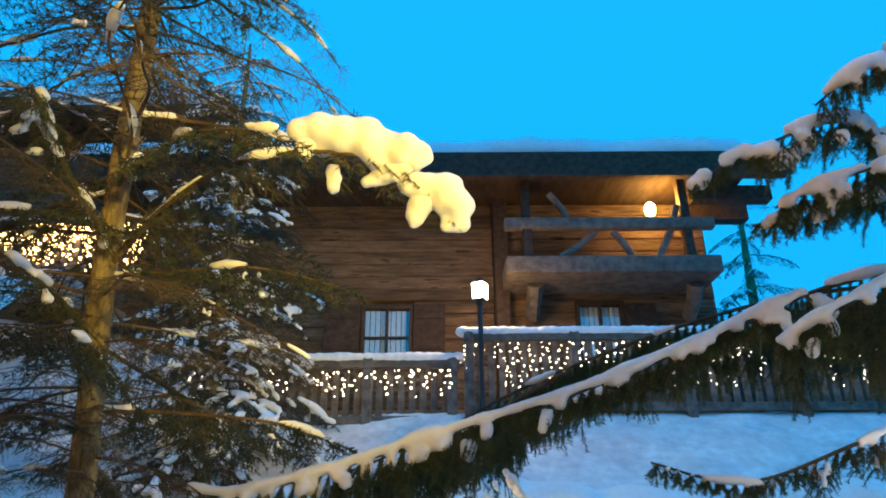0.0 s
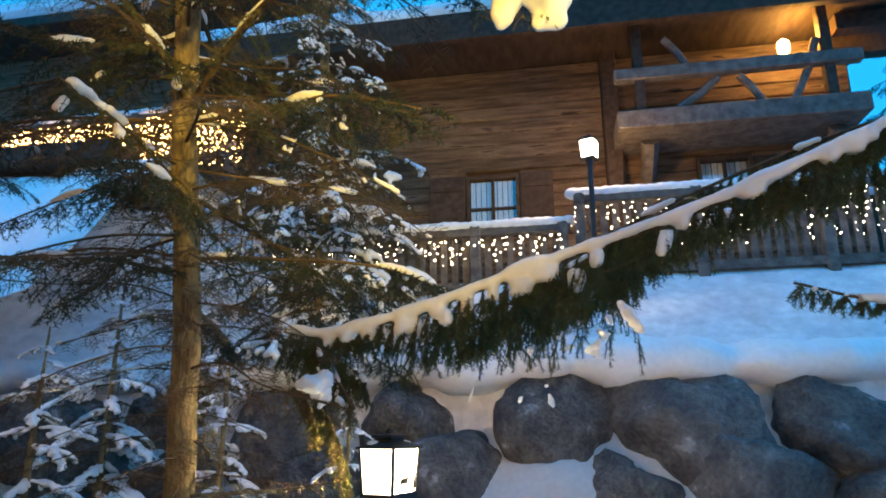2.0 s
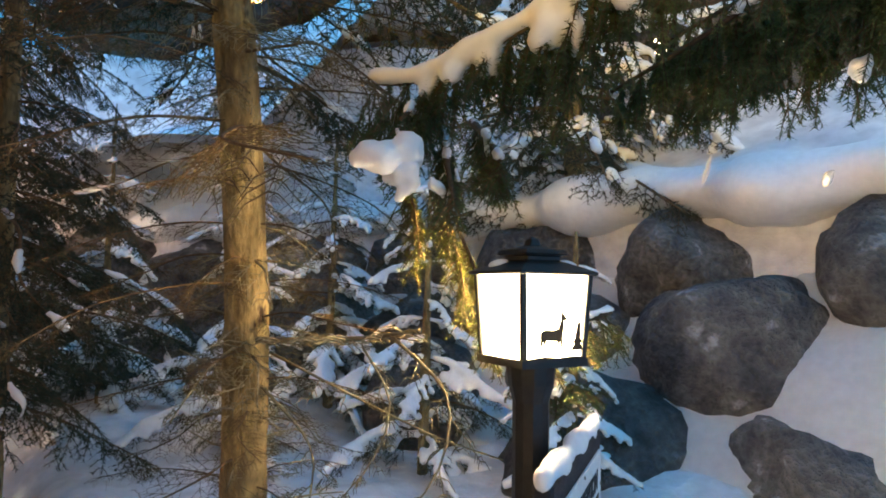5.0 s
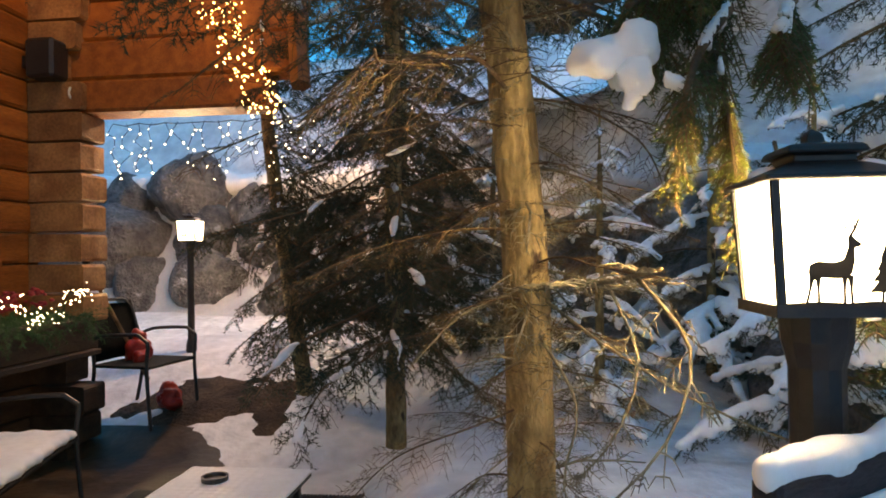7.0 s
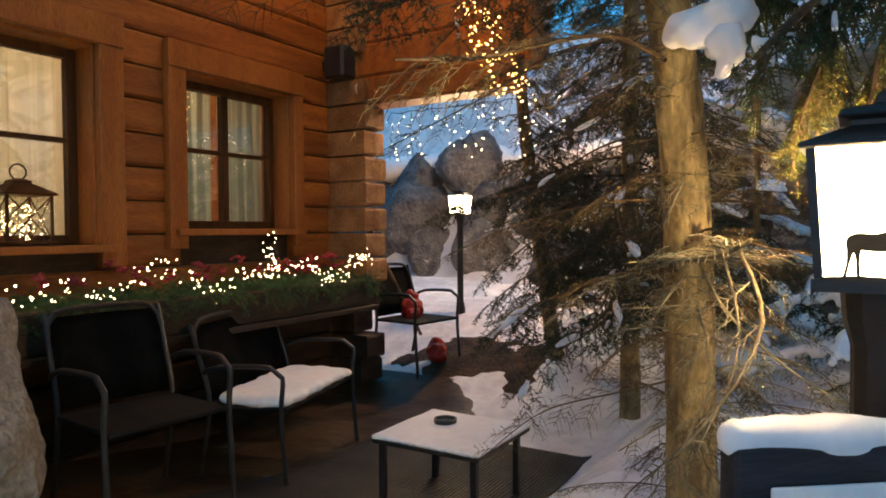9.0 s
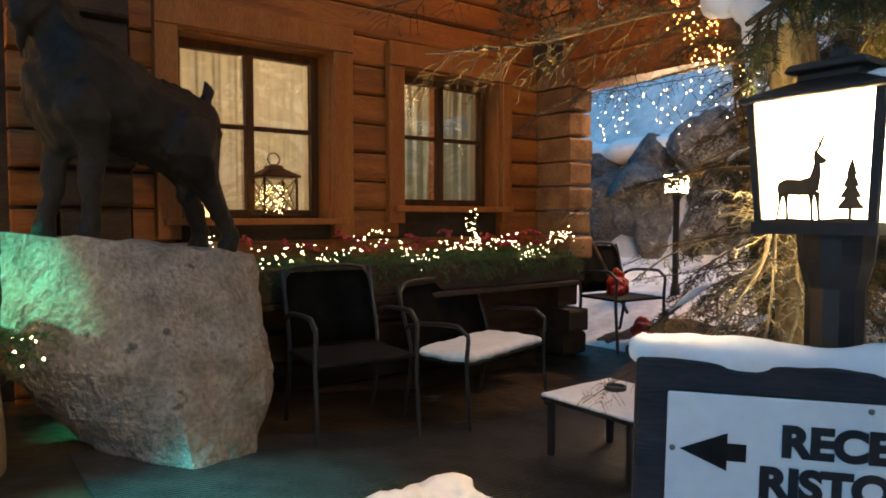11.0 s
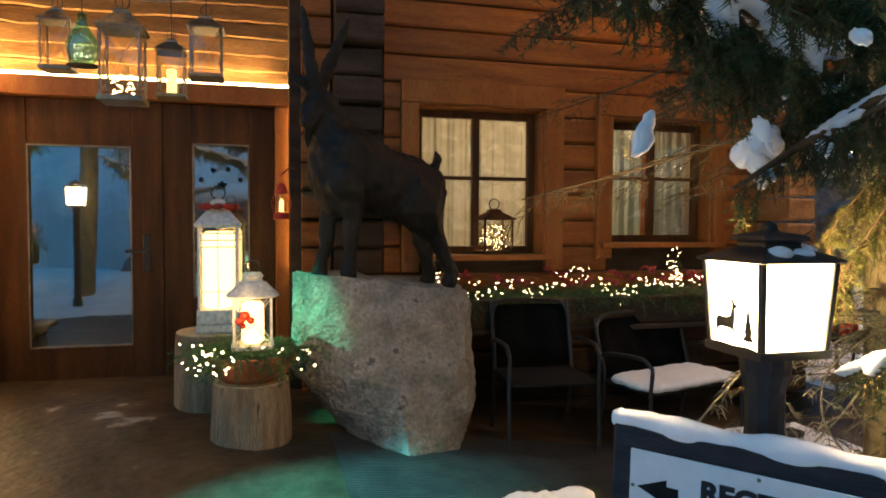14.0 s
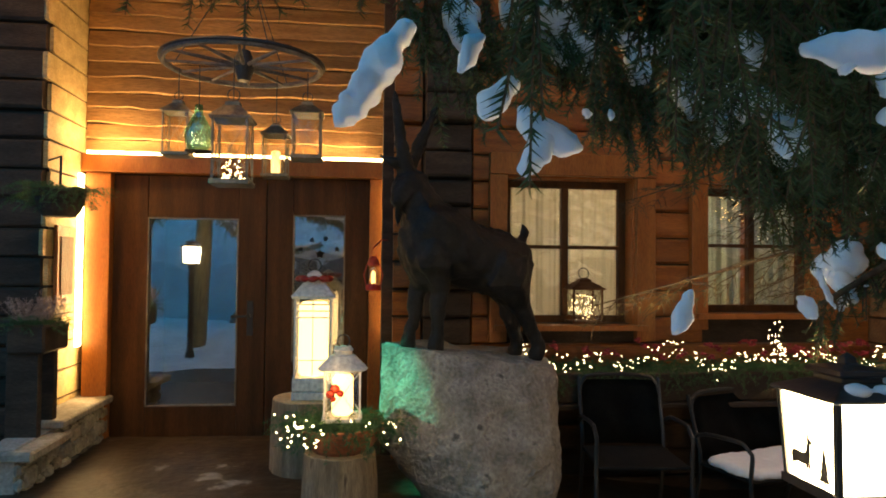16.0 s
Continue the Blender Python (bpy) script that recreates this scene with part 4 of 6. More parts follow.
for k in range(34):
    u = -0.305 + k * 0.0193
    ball(bm, (u, 0.136 + 0.012 * noise.noise(Vector((u * 6, 3, 0))), -0.024), 0.029 + 0.010 * noise.noise(Vector((u * 9, 0, 0))), 0.8, 2)
lpart("snow_cap", melted(bm, 0.009, 0.004, 20, 2), SNOW, sign, "thick snow along the top edge")


# ---- trees ----
def needle_mesh(segs, per_m, length, width, seed, name="needles"):
    """One thin blade for each needle, round the given twig pieces."""
    rng = np.random.default_rng(seed)
    a = np.array([s[0] for s in segs], float).reshape(-1, 3)
    b = np.array([s[1] for s in segs], float).reshape(-1, 3)
    ln = np.linalg.norm(b - a, axis=1)
    cnt = np.maximum(1, (ln * per_m).astype(int))
    i = np.repeat(np.arange(len(a)), cnt)
    t = rng.random(len(i))[:, None]
    d = ((b - a) / np.maximum(ln, 1e-6)[:, None])[i]
    p = a[i] + (b - a)[i] * t
    rv = rng.normal(size=(len(i), 3))
    perp = np.cross(d, rv)
    perp /= np.maximum(np.linalg.norm(perp, axis=1), 1e-6)[:, None]
    way = d * 0.55 + perp * 0.85
    way /= np.linalg.norm(way, axis=1)[:, None]
    sd = np.cross(way, rng.normal(size=(len(i), 3)))
    sd /= np.maximum(np.linalg.norm(sd, axis=1), 1e-6)[:, None]
    L = length * rng.uniform(0.7, 1.25, len(i))[:, None]
    v = np.stack([p - sd * width / 2, p + sd * width / 2, p + way * L], 1).reshape(-1, 3)
    me = bpy.data.meshes.new(name)
    me.from_pydata(v.tolist(), [], np.arange(len(v)).reshape(-1, 3).tolist())
    return me


def grow(pts, side_len, every, hang, rnd, curl=0.3, sub=0.06, start=0.12, flat=0.75):
    """Side twigs along a limb: a list of twig polylines."""
    flat = flat if hang < 1.2 else 0.30
    path = spine(pts, 0.05)
    total = sum((b - a).length for a, b in zip(path, path[1:]))
    twigs, run, nxt, side = [], 0.0, total * start, 1
    for a, b in zip(path, path[1:]):
        run += (b - a).length
        while nxt < run:
            nxt += every * rnd.uniform(0.6, 1.4)
            side = -side
            d = (b - a).normalized()
            lat = Vector((d.y, -d.x, 0)).normalized() * side
            s = run / total
            L = side_len * (1.1 - 0.75 * s) * rnd.uniform(0.6, 1.25)
            if hang > 1.2:
                L *= (0.45 if -2.2 < a.y < -0.95 and a.x > 3.5 else 1.0)
                L *= 0.30 + 1.7 * abs(noise.noise(Vector((run * 2.6, total, side * 0.3))))
            way = (d * rnd.uniform(0.35, 0.8) + lat * flat + Vector((0, 0, -hang * rnd.uniform(0.5, 1.4)))).normalized()
            tw = [a.copy()]
            for q in range(4):
                way = (way + Vector((rnd.uniform(-0.12, 0.12), rnd.uniform(-0.12, 0.12), -curl * 0.22 * hang + rnd.uniform(-0.08, 0.08)))).normalized()
                tw.append(tw[-1] + way * L / 4)
            twigs.append(tw)
            if sub:
                for q in range(1, 4):
                    for sg in (-1, 1):
                        if rnd.random() < 0.85:
                            w2 = (tw[q + 1] - tw[q]).normalized()
                            l2 = Vector((w2.y, -w2.x, 0.15)).normalized() * sg
                            e = tw[q] + (w2 * 0.75 + l2 * 0.7 + Vector((0, 0, -0.25 * hang))).normalized() * (sub + 0.30 * L * (1 - q / 5)) * rnd.uniform(0.5, 1.0)
                            mid = (tw[q] + e) / 2 + Vector((0, 0, 0.01))
                            twigs.append([tw[q].copy(), mid, e])
    return path, twigs


def limb_meshes(pts, r0, r1, side_len, every, hang, seed, per_m, nlen, nwid, sub=0.06, twig_r=0.0028, needle_cover=1.0, limb_needles=True):
    rnd = random.Random(seed)
    path, twigs = grow(pts, side_len, every, hang, rnd, sub=sub)
    wood = bmesh.new()
    tube(wood, path, [r0 + (r1 - r0) * k / (len(path) - 1) for k in range(len(path))], 6)
    segs = []
    for tw in twigs:
        tube(wood, tw, [twig_r * (1 - 0.6 * k / (len(tw) - 1)) for k in range(len(tw))], 3, cap=False)
        if rnd.random() < needle_cover:
            segs += list(zip(tw, tw[1:]))
    if limb_needles:
        segs += list(zip(path[len(path) // 2:], path[len(path) // 2 + 1:]))
    needles = needle_mesh(segs, per_m, nlen, nwid, seed) if per_m and segs else None
    return mesh_of(wood, "limb", True), needles, path, twigs


def limb_snow(path, twigs, size, seed, cover=0.7, voxel=0.014, twig_cover=0.2):
    path = spine(path, size * 0.45)
    rnd = random.Random(seed)
    bm = bmesh.new()
    acc = 0.0
    for a, b in zip(path, path[1:]):
        acc += (b - a).length
        g = noise.noise(Vector((acc * 4.0, seed, 0)))
        if g > 0.42 - cover:
            ball(bm, a + Vector((0, 0, size * 0.45)), size * (0.75 + 0.9 * max(0, g)), 0.8, 1)
    for tw in twigs:
        if rnd.random() < twig_cover and len(tw) > 3:
            k = rnd.randint(1, 2)
            for q in (0.0, 0.33, 0.66, 1.0):
                p = tw[k].lerp(tw[k + 1], q)
                ball(bm, p + Vector((0, 0, size * 0.3)), size * rnd.uniform(0.5, 0.85), 0.85, 1)
    if not bm.verts:
        bm.free()
        return None
    return melted(bm, voxel, 0.006, 14, 1)


def limb(tree, meshes, snow=None, needle_mat=NEEDLE, wood_mat=TWIG, m=None):
    b = part("branch", meshes[0], wood_mat, tree, m=m)
    if meshes[1]:
        n = part("needles", meshes[1], needle_mat, None)
        n.parent = b
        tagged(n, kind="stuff")
    if snow:
        s = tagged(part("branch_snow", snow, SNOW, None), "snow lying on the branch", kind="stuff")
        s.parent = b
    return b


def trunk_part(tree, pts, radii, seed, n=14, mat=BARK):
    path = spine(pts, 0.10)
    bm = bmesh.new()
    L = len(path) - 1
    rs = [np.interp(k / L, np.linspace(0, 1, len(radii)), radii) for k in range(L + 1)]
    tube(bm, path, rs, n)
    me = mesh_of(bm, "trunk", True)
    for v in me.vertices:
        c = v.co
        v.co = c + v.normal * (0.006 * noise.noise(Vector((c.x * 12, c.y * 12, c.z * 5 + seed))) + 0.004 * noise.noise(c * 30))
    return part("trunk", me, mat, tree)


def clinging_snow(tree, rows, label, seed, voxel=0.008, uneven=0.35, step=0.5):
    """Snow that clings along a twig: rows of (x, y, z, radius), sagging and uneven."""
    rnd = random.Random(seed)
    bm = bmesh.new()
    for a, b in zip(rows, rows[1:] or rows):
        pa, pb = Vector(a[:3]), Vector(b[:3])
        n = max(2, int((pb - pa).length / (min(a[3], b[3]) * step)))
        for q in range(n + 1):
            r = (a[3] + (b[3] - a[3]) * q / n)
            p = pa.lerp(pb, q / n)
            for _ in range(3):
                w = r * rnd.uniform(0.62, 0.90)
                ball(bm, p + Vector((rnd.uniform(-1, 1), rnd.uniform(-1, 1), rnd.uniform(-1, 0.6))) * (r - w) * 1.3, w, 0.92, 2)
    big = max(r[3] for r in rows)
    me = melted(bm, voxel, big * uneven * 0.8, 0.6 / big, 3)
    for v in me.vertices:
        v.co += v.normal * (noise.noise(v.co * (1.7 / big)) * big * uneven * 0.45)
    return part("branch_snow", me, SNOW, tree, label)


# Spruce with the bare, lamp-lit trunk
T1 = [(3.30, 0.93, 0.05), (3.29, 0.92, 0.8), (3.28, 0.905, 1.3), (3.22, 0.88, 2.0), (3.12, 0.87, 2.75), (2.98, 0.75, 3.6), (2.86, 0.62, 4.3), (2.72, 0.5, 5.4), (2.6, 0.4, 7.0)]
t1 = thing("spruce_tree", T1[0], "spruce with bare twiggy lower limbs and a lit trunk", "tree", "yard trees")
trunk_part(t1, T1, [0.080, 0.067, 0.063, 0.060, 0.060, 0.055, 0.048, 0.035, 0.015], 3)
tp = spine(T1, 0.1)


def trunk_at(z, path=None):
    return min(path or tp, key=lambda p: abs(p.z - z)).copy()


def is_clear(p, keep=0.34):
    """True where a limb's tip stays off the walked line."""
    line = ((0.9, -1.9), (1.3, -1.8), (2.1, -1.5), (3.2, -1.0), (3.9, -1.1), (5.0, -1.0))
    for a, b in zip(line, line[1:]):
        a, b = Vector(a), Vector(b)
        d = b - a
        t = max(0, min(1, (Vector((p.x, p.y)) - a).dot(d) / d.dot(d)))
        if (a + d * t - Vector((p.x, p.y))).length < keep:
            return False
    return True


rnd = random.Random(5)
dry = [limb_meshes([(0, 0, 0), (0.35, 0.02, 0.03), (0.75, -0.04, -0.03), (1.1, 0.05, -0.14)], 0.007, 0.002, 0.26, 0.040, 0.35, 40 + k, 170, 0.015, 0.0020, sub=0.08, twig_r=0.0016, needle_cover=0.40, limb_needles=False) for k in range(4)]
dry_snow = [limb_snow(d[2], d[3], 0.016, 70 + k, 0.30, 0.010, 0.10) for k, d in enumerate(dry)]
z, k = 0.32, 0
while z < 4.9:
    p = trunk_at(z)
    yaw = k * 2.399 + rnd.uniform(-0.3, 0.3)
    s = rnd.uniform(0.6, 1.15) * (0.55 if z < 1.7 else 1.0 if z < 2.6 else 1.35)
    tip = p + Vector((math.cos(yaw), math.sin(yaw), 0)) * 1.05 * s
    if is_clear(tip) and not (tip.y < 0.25 and z < 1.75 and tip.x > 3.1):
        q = k % 4
        limb(t1, dry[q], dry_snow[q] if (k % 5 == 0 and z > 1.5) else None, NEEDLE_DRY if k % 3 == 0 else NEEDLE_FAR, TWIG, Matrix.Translation(p) @ Euler((rnd.uniform(-0.5, 0.5), rnd.uniform(-0.12, 0.30), yaw)).to_matrix().to_4x4() @ Matrix.Diagonal((s, s, s, 1)))
    z += rnd.uniform(0.026, 0.05)
    k += 1
# Lamp-lit dry limb that reaches towards the lamp
ml = limb_meshes([(3.27, 0.96, 1.13), (3.36, 0.66, 1.15), (3.46, 0.42, 1.17), (3.53, 0.24, 1.20)], 0.012, 0.004, 0.20, 0.045, 0.10, 91, 60, 0.011, 0.0015, sub=0.07, twig_r=0.0028, needle_cover=0.3, limb_needles=False)
limb(t1, ml, None, NEEDLE_DRY, LIT_LICHEN)
ml = limb_meshes([(3.46, 0.42, 1.15), (3.50, 0.33, 1.02), (3.47, 0.36, 0.88), (3.40, 0.45, 0.75), (3.33, 0.5, 0.70)], 0.0035, 0.0015, 0.09, 0.03, 0.5, 92, 0, 0.01, 0.001, sub=0.02, twig_r=0.002, limb_needles=False)
limb(t1, ml, None, NEEDLE_DRY, LIT_LICHEN)
for pts, sd in (([(3.50, 0.33, 1.18), (3.56, 0.16, 1.06), (3.50, 0.08, 0.92), (3.40, 0.10, 0.80)], 93), ([(3.34, 0.84, 1.10), (3.46, 0.52, 1.02), (3.62, 0.34, 0.93), (3.80, 0.28, 0.86)], 94), ([(3.32, 0.86, 1.0), (3.40, 0.62, 0.86), (3.36, 0.50, 0.70), (3.42, 0.42, 0.52)], 96), ([(3.25, 0.88, 1.12), (3.12, 0.62, 1.08), (3.02, 0.50, 0.98)], 97)):
    ml = limb_meshes(pts, 0.005, 0.0018, 0.14, 0.055, 0.3, sd, 0, 0.01, 0.001, sub=0.03, twig_r=0.0022, limb_needles=False)
    limb(t1, ml, None, NEEDLE_DRY, LIT_LICHEN)
# Limb that carries the great snow cushion
mc = limb_meshes([(3.11, 0.86, 2.90), (3.02, 0.45, 3.10), (2.98, 0.0, 3.23), (3.08, -0.45, 3.24), (3.28, -0.78, 3.14), (3.44, -0.92, 2.95)], 0.022, 0.005, 0.30, 0.035, 1.0, 95, 330, 0.017, 0.0020)
limb(t1, mc, limb_snow(mc[2][:26], [], 0.028, 8, 0.5, 0.012, 0), NEEDLE)
clinging_snow(t1, [(3.028, -0.377, 3.340, 0.093), (3.083, -0.498, 3.334, 0.108), (3.152, -0.623, 3.305, 0.113), (3.232, -0.748, 3.253, 0.113), (3.266, -0.817, 3.243, 0.082)], "great rounded snow cushion on a limb", 1, 0.016, 0.10)
clinging_snow(t1, [(3.042, -0.362, 3.297, 0.067), (3.055, -0.336, 3.246, 0.046)], "sagging edge of the snow cushion", 2, 0.012, 0.15)
clinging_snow(t1, [(3.262, -0.734, 3.178, 0.067), (3.240, -0.654, 3.150, 0.046), (3.219, -0.578, 3.127, 0.031)], "sagging edge of the snow cushion", 3, 0.012, 0.15)
clinging_snow(t1, [(3.286, -0.761, 3.102, 0.061), (3.354, -0.899, 3.087, 0.097), (3.394, -0.928, 3.031, 0.092), (3.425, -0.926, 2.965, 0.067), (3.425, -0.886, 2.928, 0.033)], "rounded snow cushion on a limb tip", 4, 0.014, 0.10)
clinging_snow(t1, [(3.338, -0.835, 3.062, 0.077), (3.347, -0.770, 2.985, 0.051), (3.357, -0.749, 2.945, 0.031)], "sagging edge of a snow cushion", 5, 0.012, 0.15)
clinging_snow(t1, [(3.103, -0.462, 3.163, 0.038), (3.126, -0.463, 3.117, 0.038), (3.140, -0.451, 3.075, 0.028)], "small hanging lump of snow", 6, 0.012)
# Snow lumps near the lamp
clinging_snow(t1, [(3.399, 0.275, 1.609, 0.041), (3.446, 0.262, 1.600, 0.050), (3.491, 0.249, 1.620, 0.041), (3.506, 0.245, 1.656, 0.030)], "lump of snow clinging to a twig", 7)
clinging_snow(t1, [(3.476, 0.253, 1.577, 0.041), (3.497, 0.248, 1.550, 0.024), (3.475, 0.254, 1.510, 0.014)], "hanging point of a snow lump", 8)
clinging_snow(t1, [(3.542, 0.215, 1.547, 0.018), (3.566, 0.208, 1.536, 0.017), (3.573, 0.206, 1.515, 0.010)], "small lump of snow clinging to a twig", 9)

# Drooping spruce beside the walk, its trunk beyond the sign
T2 = [(5.15, -3.6, 0.2), (5.1, -3.5, 2.0), (5.05, -3.45, 4.0), (5.0, -3.4, 7.5)]
t2 = thing("spruce_tree", T2[0], "green spruce with long drooping limbs under snow", "tree", "yard trees")
trunk_part(t2, T2, [0.15, 0.12, 0.08, 0.02], 9)


def hero(pts, side, every, hang, seed, snow_size, cover=0.75, twig_cover=0.25, per_m=560, r0=0.014, nlen=0.019):
    h = limb_meshes(pts, r0, 0.005, side, every, hang, seed, per_m, nlen, 0.0030, sub=0.08)
    return limb(t2, h, limb_snow(h[2], h[3], snow_size, seed, cover, 0.015, twig_cover), NEEDLE)


hero([(5.08, -3.45, 3.0), (4.45, -2.70, 2.78), (4.31, -2.27, 2.66), (4.12, -1.80, 2.44), (3.98, -1.26, 2.24), (3.86, -0.65, 2.08), (3.72, -0.10, 1.92), (3.58, 0.30, 1.83), (3.50, 0.52, 1.86)], 0.55, 0.013, 1.9, 101, 0.046, 0.74, 0.13)
hero([(5.08, -3.45, 3.5), (4.5, -2.95, 3.45), (3.95, -2.6, 3.35), (3.80, -2.25, 3.22), (3.72, -1.92, 3.06)], 0.42, 0.016, 1.3, 102, 0.055, 0.60)
hero([(5.08, -3.47, 3.2), (4.5, -2.9, 3.2), (4.1, -2.5, 3.02), (3.92, -2.15, 2.90)], 0.28, 0.018, 1.3, 103, 0.036, 0.5)
hero([(5.08, -3.47, 4.1), (4.4, -3.1, 3.95), (3.9, -2.85, 3.62)], 0.4, 0.02, 1.3, 104, 0.055, 0.6)
hero([(5.08, -3.45, 2.4), (4.55, -2.5, 2.05), (4.32, -1.95, 1.86), (4.12, -1.56, 1.94)], 0.30, 0.018, 1.3, 105, 0.026, 0.4)
hero([(5.07, -3.45, 2.75), (4.75, -2.4, 2.65), (4.45, -1.5, 2.40), (4.28, -0.85, 2.14), (4.20, -0.45, 2.0)], 0.66, 0.012, 2.2, 106, 0.022, 0.12, 0.03, per_m=760)
hero([(5.07, -3.45, 2.9), (4.9, -2.2, 2.85), (4.55, -1.1, 2.5), (4.32, -0.30, 2.12), (4.15, 0.1, 1.95)], 0.66, 0.012, 2.2, 107, 0.022, 0.12, 0.03, per_m=760)
hero([(5.06, -3.45, 3.3), (4.2, -2.95, 3.2), (3.95, -2.60, 3.08), (3.90, -2.25, 2.96)], 0.40, 0.014, 1.5, 108, 0.040, 0.6, 0.3)
hero([(5.06, -3.45, 2.9), (4.4, -2.85, 2.75), (4.12, -2.45, 2.55), (4.16, -2.15, 2.40)], 0.42, 0.014, 1.6, 109, 0.042, 0.65, 0.3)
hero([(5.04, -3.45, 3.9), (4.2, -3.05, 3.7), (3.80, -2.75, 3.52), (3.82, -2.49, 3.38)], 0.40, 0.015, 1.5, 110, 0.045, 0.6, 0.3)
hero([(4.55, -1.1, 2.48), (4.22, -0.50, 2.10), (4.06, -0.18, 1.90), (3.98, 0.08, 1.80)], 0.50, 0.012, 2.2, 116, 0.020, 0.1, 0.02, per_m=560)
hero([(4.60, -0.9, 2.40), (4.36, -0.42, 2.08), (4.24, -0.15, 1.90), (4.16, 0.05, 1.80)], 0.46, 0.012, 2.2, 117, 0.020, 0.1, 0.02, per_m=560)
# Low twigs with green tips round the lamp
hero([(3.72, 0.45, 1.75), (3.62, 0.28, 1.62), (3.55, 0.12, 1.5)], 0.22, 0.022, 1.6, 111, 0.02, 0.5, per_m=360)
hero([(4.6, 0.75, 1.22), (4.2, 0.45, 1.20), (3.95, 0.25, 1.17), (3.80, 0.20, 1.08)], 0.18, 0.028, 0.9, 112, 0.024, 0.9, per_m=360)
hero([(4.5, 0.85, 0.95), (4.15, 0.45, 1.02), (3.92, 0.22, 1.02)], 0.14, 0.03, 0.6, 113, 0.024, 0.9, per_m=360)
clinging_snow(t2, [(4.095, -0.893, 1.927, 0.019), (4.091, -0.921, 1.889, 0.028), (4.087, -0.948, 1.846, 0.028), (4.083, -0.974, 1.811, 0.020), (4.081, -0.983, 1.793, 0.009)], "lump of snow clinging to a hanging twig", 20, 0.006)
clinging_snow(t2, [(4.177, -0.803, 1.894, 0.016), (4.175, -0.814, 1.868, 0.014), (4.173, -0.823, 1.849, 0.007)], "lump of snow clinging to a hanging twig", 21, 0.006)
clinging_snow(t2, [(4.182, -0.755, 1.833, 0.016), (4.179, -0.776, 1.811, 0.022), (4.178, -0.786, 1.793, 0.010)], "lump of snow clinging to a hanging twig", 22, 0.006)
clinging_snow(t2, [(4.203, -0.746, 1.797, 0.010), (4.205, -0.726, 1.771, 0.022), (4.209, -0.695, 1.758, 0.021), (4.212, -0.673, 1.750, 0.008)], "lump of snow clinging to a hanging twig", 23, 0.006)
clinging_snow(t2, [(4.206, -0.717, 1.752, 0.020), (4.203, -0.737, 1.727, 0.017), (4.203, -0.739, 1.714, 0.007)], "lump of snow clinging to a hanging twig", 24, 0.006)
clinging_snow(t2, [(4.183, -0.735, 1.715, 0.006), (4.184, -0.729, 1.708, 0.006)], "lump of snow clinging to a hanging twig", 25, 0.006)
clinging_snow(t2, [(4.156, -0.644, 1.807, 0.009), (4.156, -0.640, 1.802, 0.007)], "lump of snow clinging to a hanging twig", 26, 0.006)
clinging_snow(t2, [(4.160, -0.613, 1.808, 0.008), (4.160, -0.610, 1.799, 0.007)], "lump of snow clinging to a hanging twig", 27, 0.006)
clinging_snow(t2, [(4.316, -0.505, 1.864, 0.019), (4.317, -0.496, 1.842, 0.014), (4.316, -0.501, 1.826, 0.006)], "lump of snow clinging to a hanging twig", 28, 0.006)
clinging_snow(t2, [(4.226, -0.412, 1.786, 0.010), (4.228, -0.393, 1.773, 0.024), (4.230, -0.376, 1.766, 0.014)], "lump of snow clinging to a hanging twig", 29, 0.006)
clinging_snow(t2, [(4.228, -0.393, 1.759, 0.019), (4.227, -0.395, 1.744, 0.009)], "lump of snow clinging to a hanging twig", 30, 0.006)
clinging_snow(t2, [(4.454, -0.518, 1.805, 0.016), (4.458, -0.492, 1.807, 0.020), (4.462, -0.461, 1.804, 0.023)], "lump of snow clinging to a hanging twig", 31, 0.006)
clinging_snow(t2, [(4.458, -0.487, 1.794, 0.012), (4.457, -0.494, 1.781, 0.005)], "lump of snow clinging to a hanging twig", 32, 0.006)
clinging_snow(t2, [(4.390, -0.393, 1.799, 0.014), (4.390, -0.391, 1.787, 0.012)], "lump of snow clinging to a hanging twig", 33, 0.006)
clinging_snow(t2, [(4.390, -0.391, 1.763, 0.013), (4.389, -0.396, 1.753, 0.008)], "lump of snow clinging to a hanging twig", 34, 0.006)
clinging_snow(t2, [(4.171, -0.503, 1.561, 0.009), (4.169, -0.511, 1.532, 0.017), (4.168, -0.520, 1.511, 0.009)], "lump of snow clinging to a hanging twig", 35, 0.006)
clinging_snow(t2, [(4.190, -0.355, 1.555, 0.009), (4.191, -0.343, 1.545, 0.014), (4.192, -0.337, 1.530, 0.007)], "lump of snow clinging to a hanging twig", 36, 0.006)
clinging_snow(t2, [(4.387, -0.394, 1.618, 0.011), (4.388, -0.388, 1.614, 0.013)], "lump of snow clinging to a hanging twig", 37, 0.006)
clinging_snow(t2, [(4.009, -0.196, 1.595, 0.006), (4.011, -0.183, 1.559, 0.008), (4.012, -0.168, 1.531, 0.006)], "lump of snow clinging to a hanging twig", 38, 0.006)

hero([(3.78, 0.62, 1.95), (3.60, 0.40, 1.80), (3.48, 0.26, 1.70)], 0.34, 0.018, 1.7, 114, 0.02, 0.4, per_m=420)
hero([(3.95, 0.70, 1.85), (3.82, 0.40, 1.72), (3.74, 0.22, 1.62)], 0.26, 0.02, 1.7, 115, 0.02, 0.4, per_m=420)
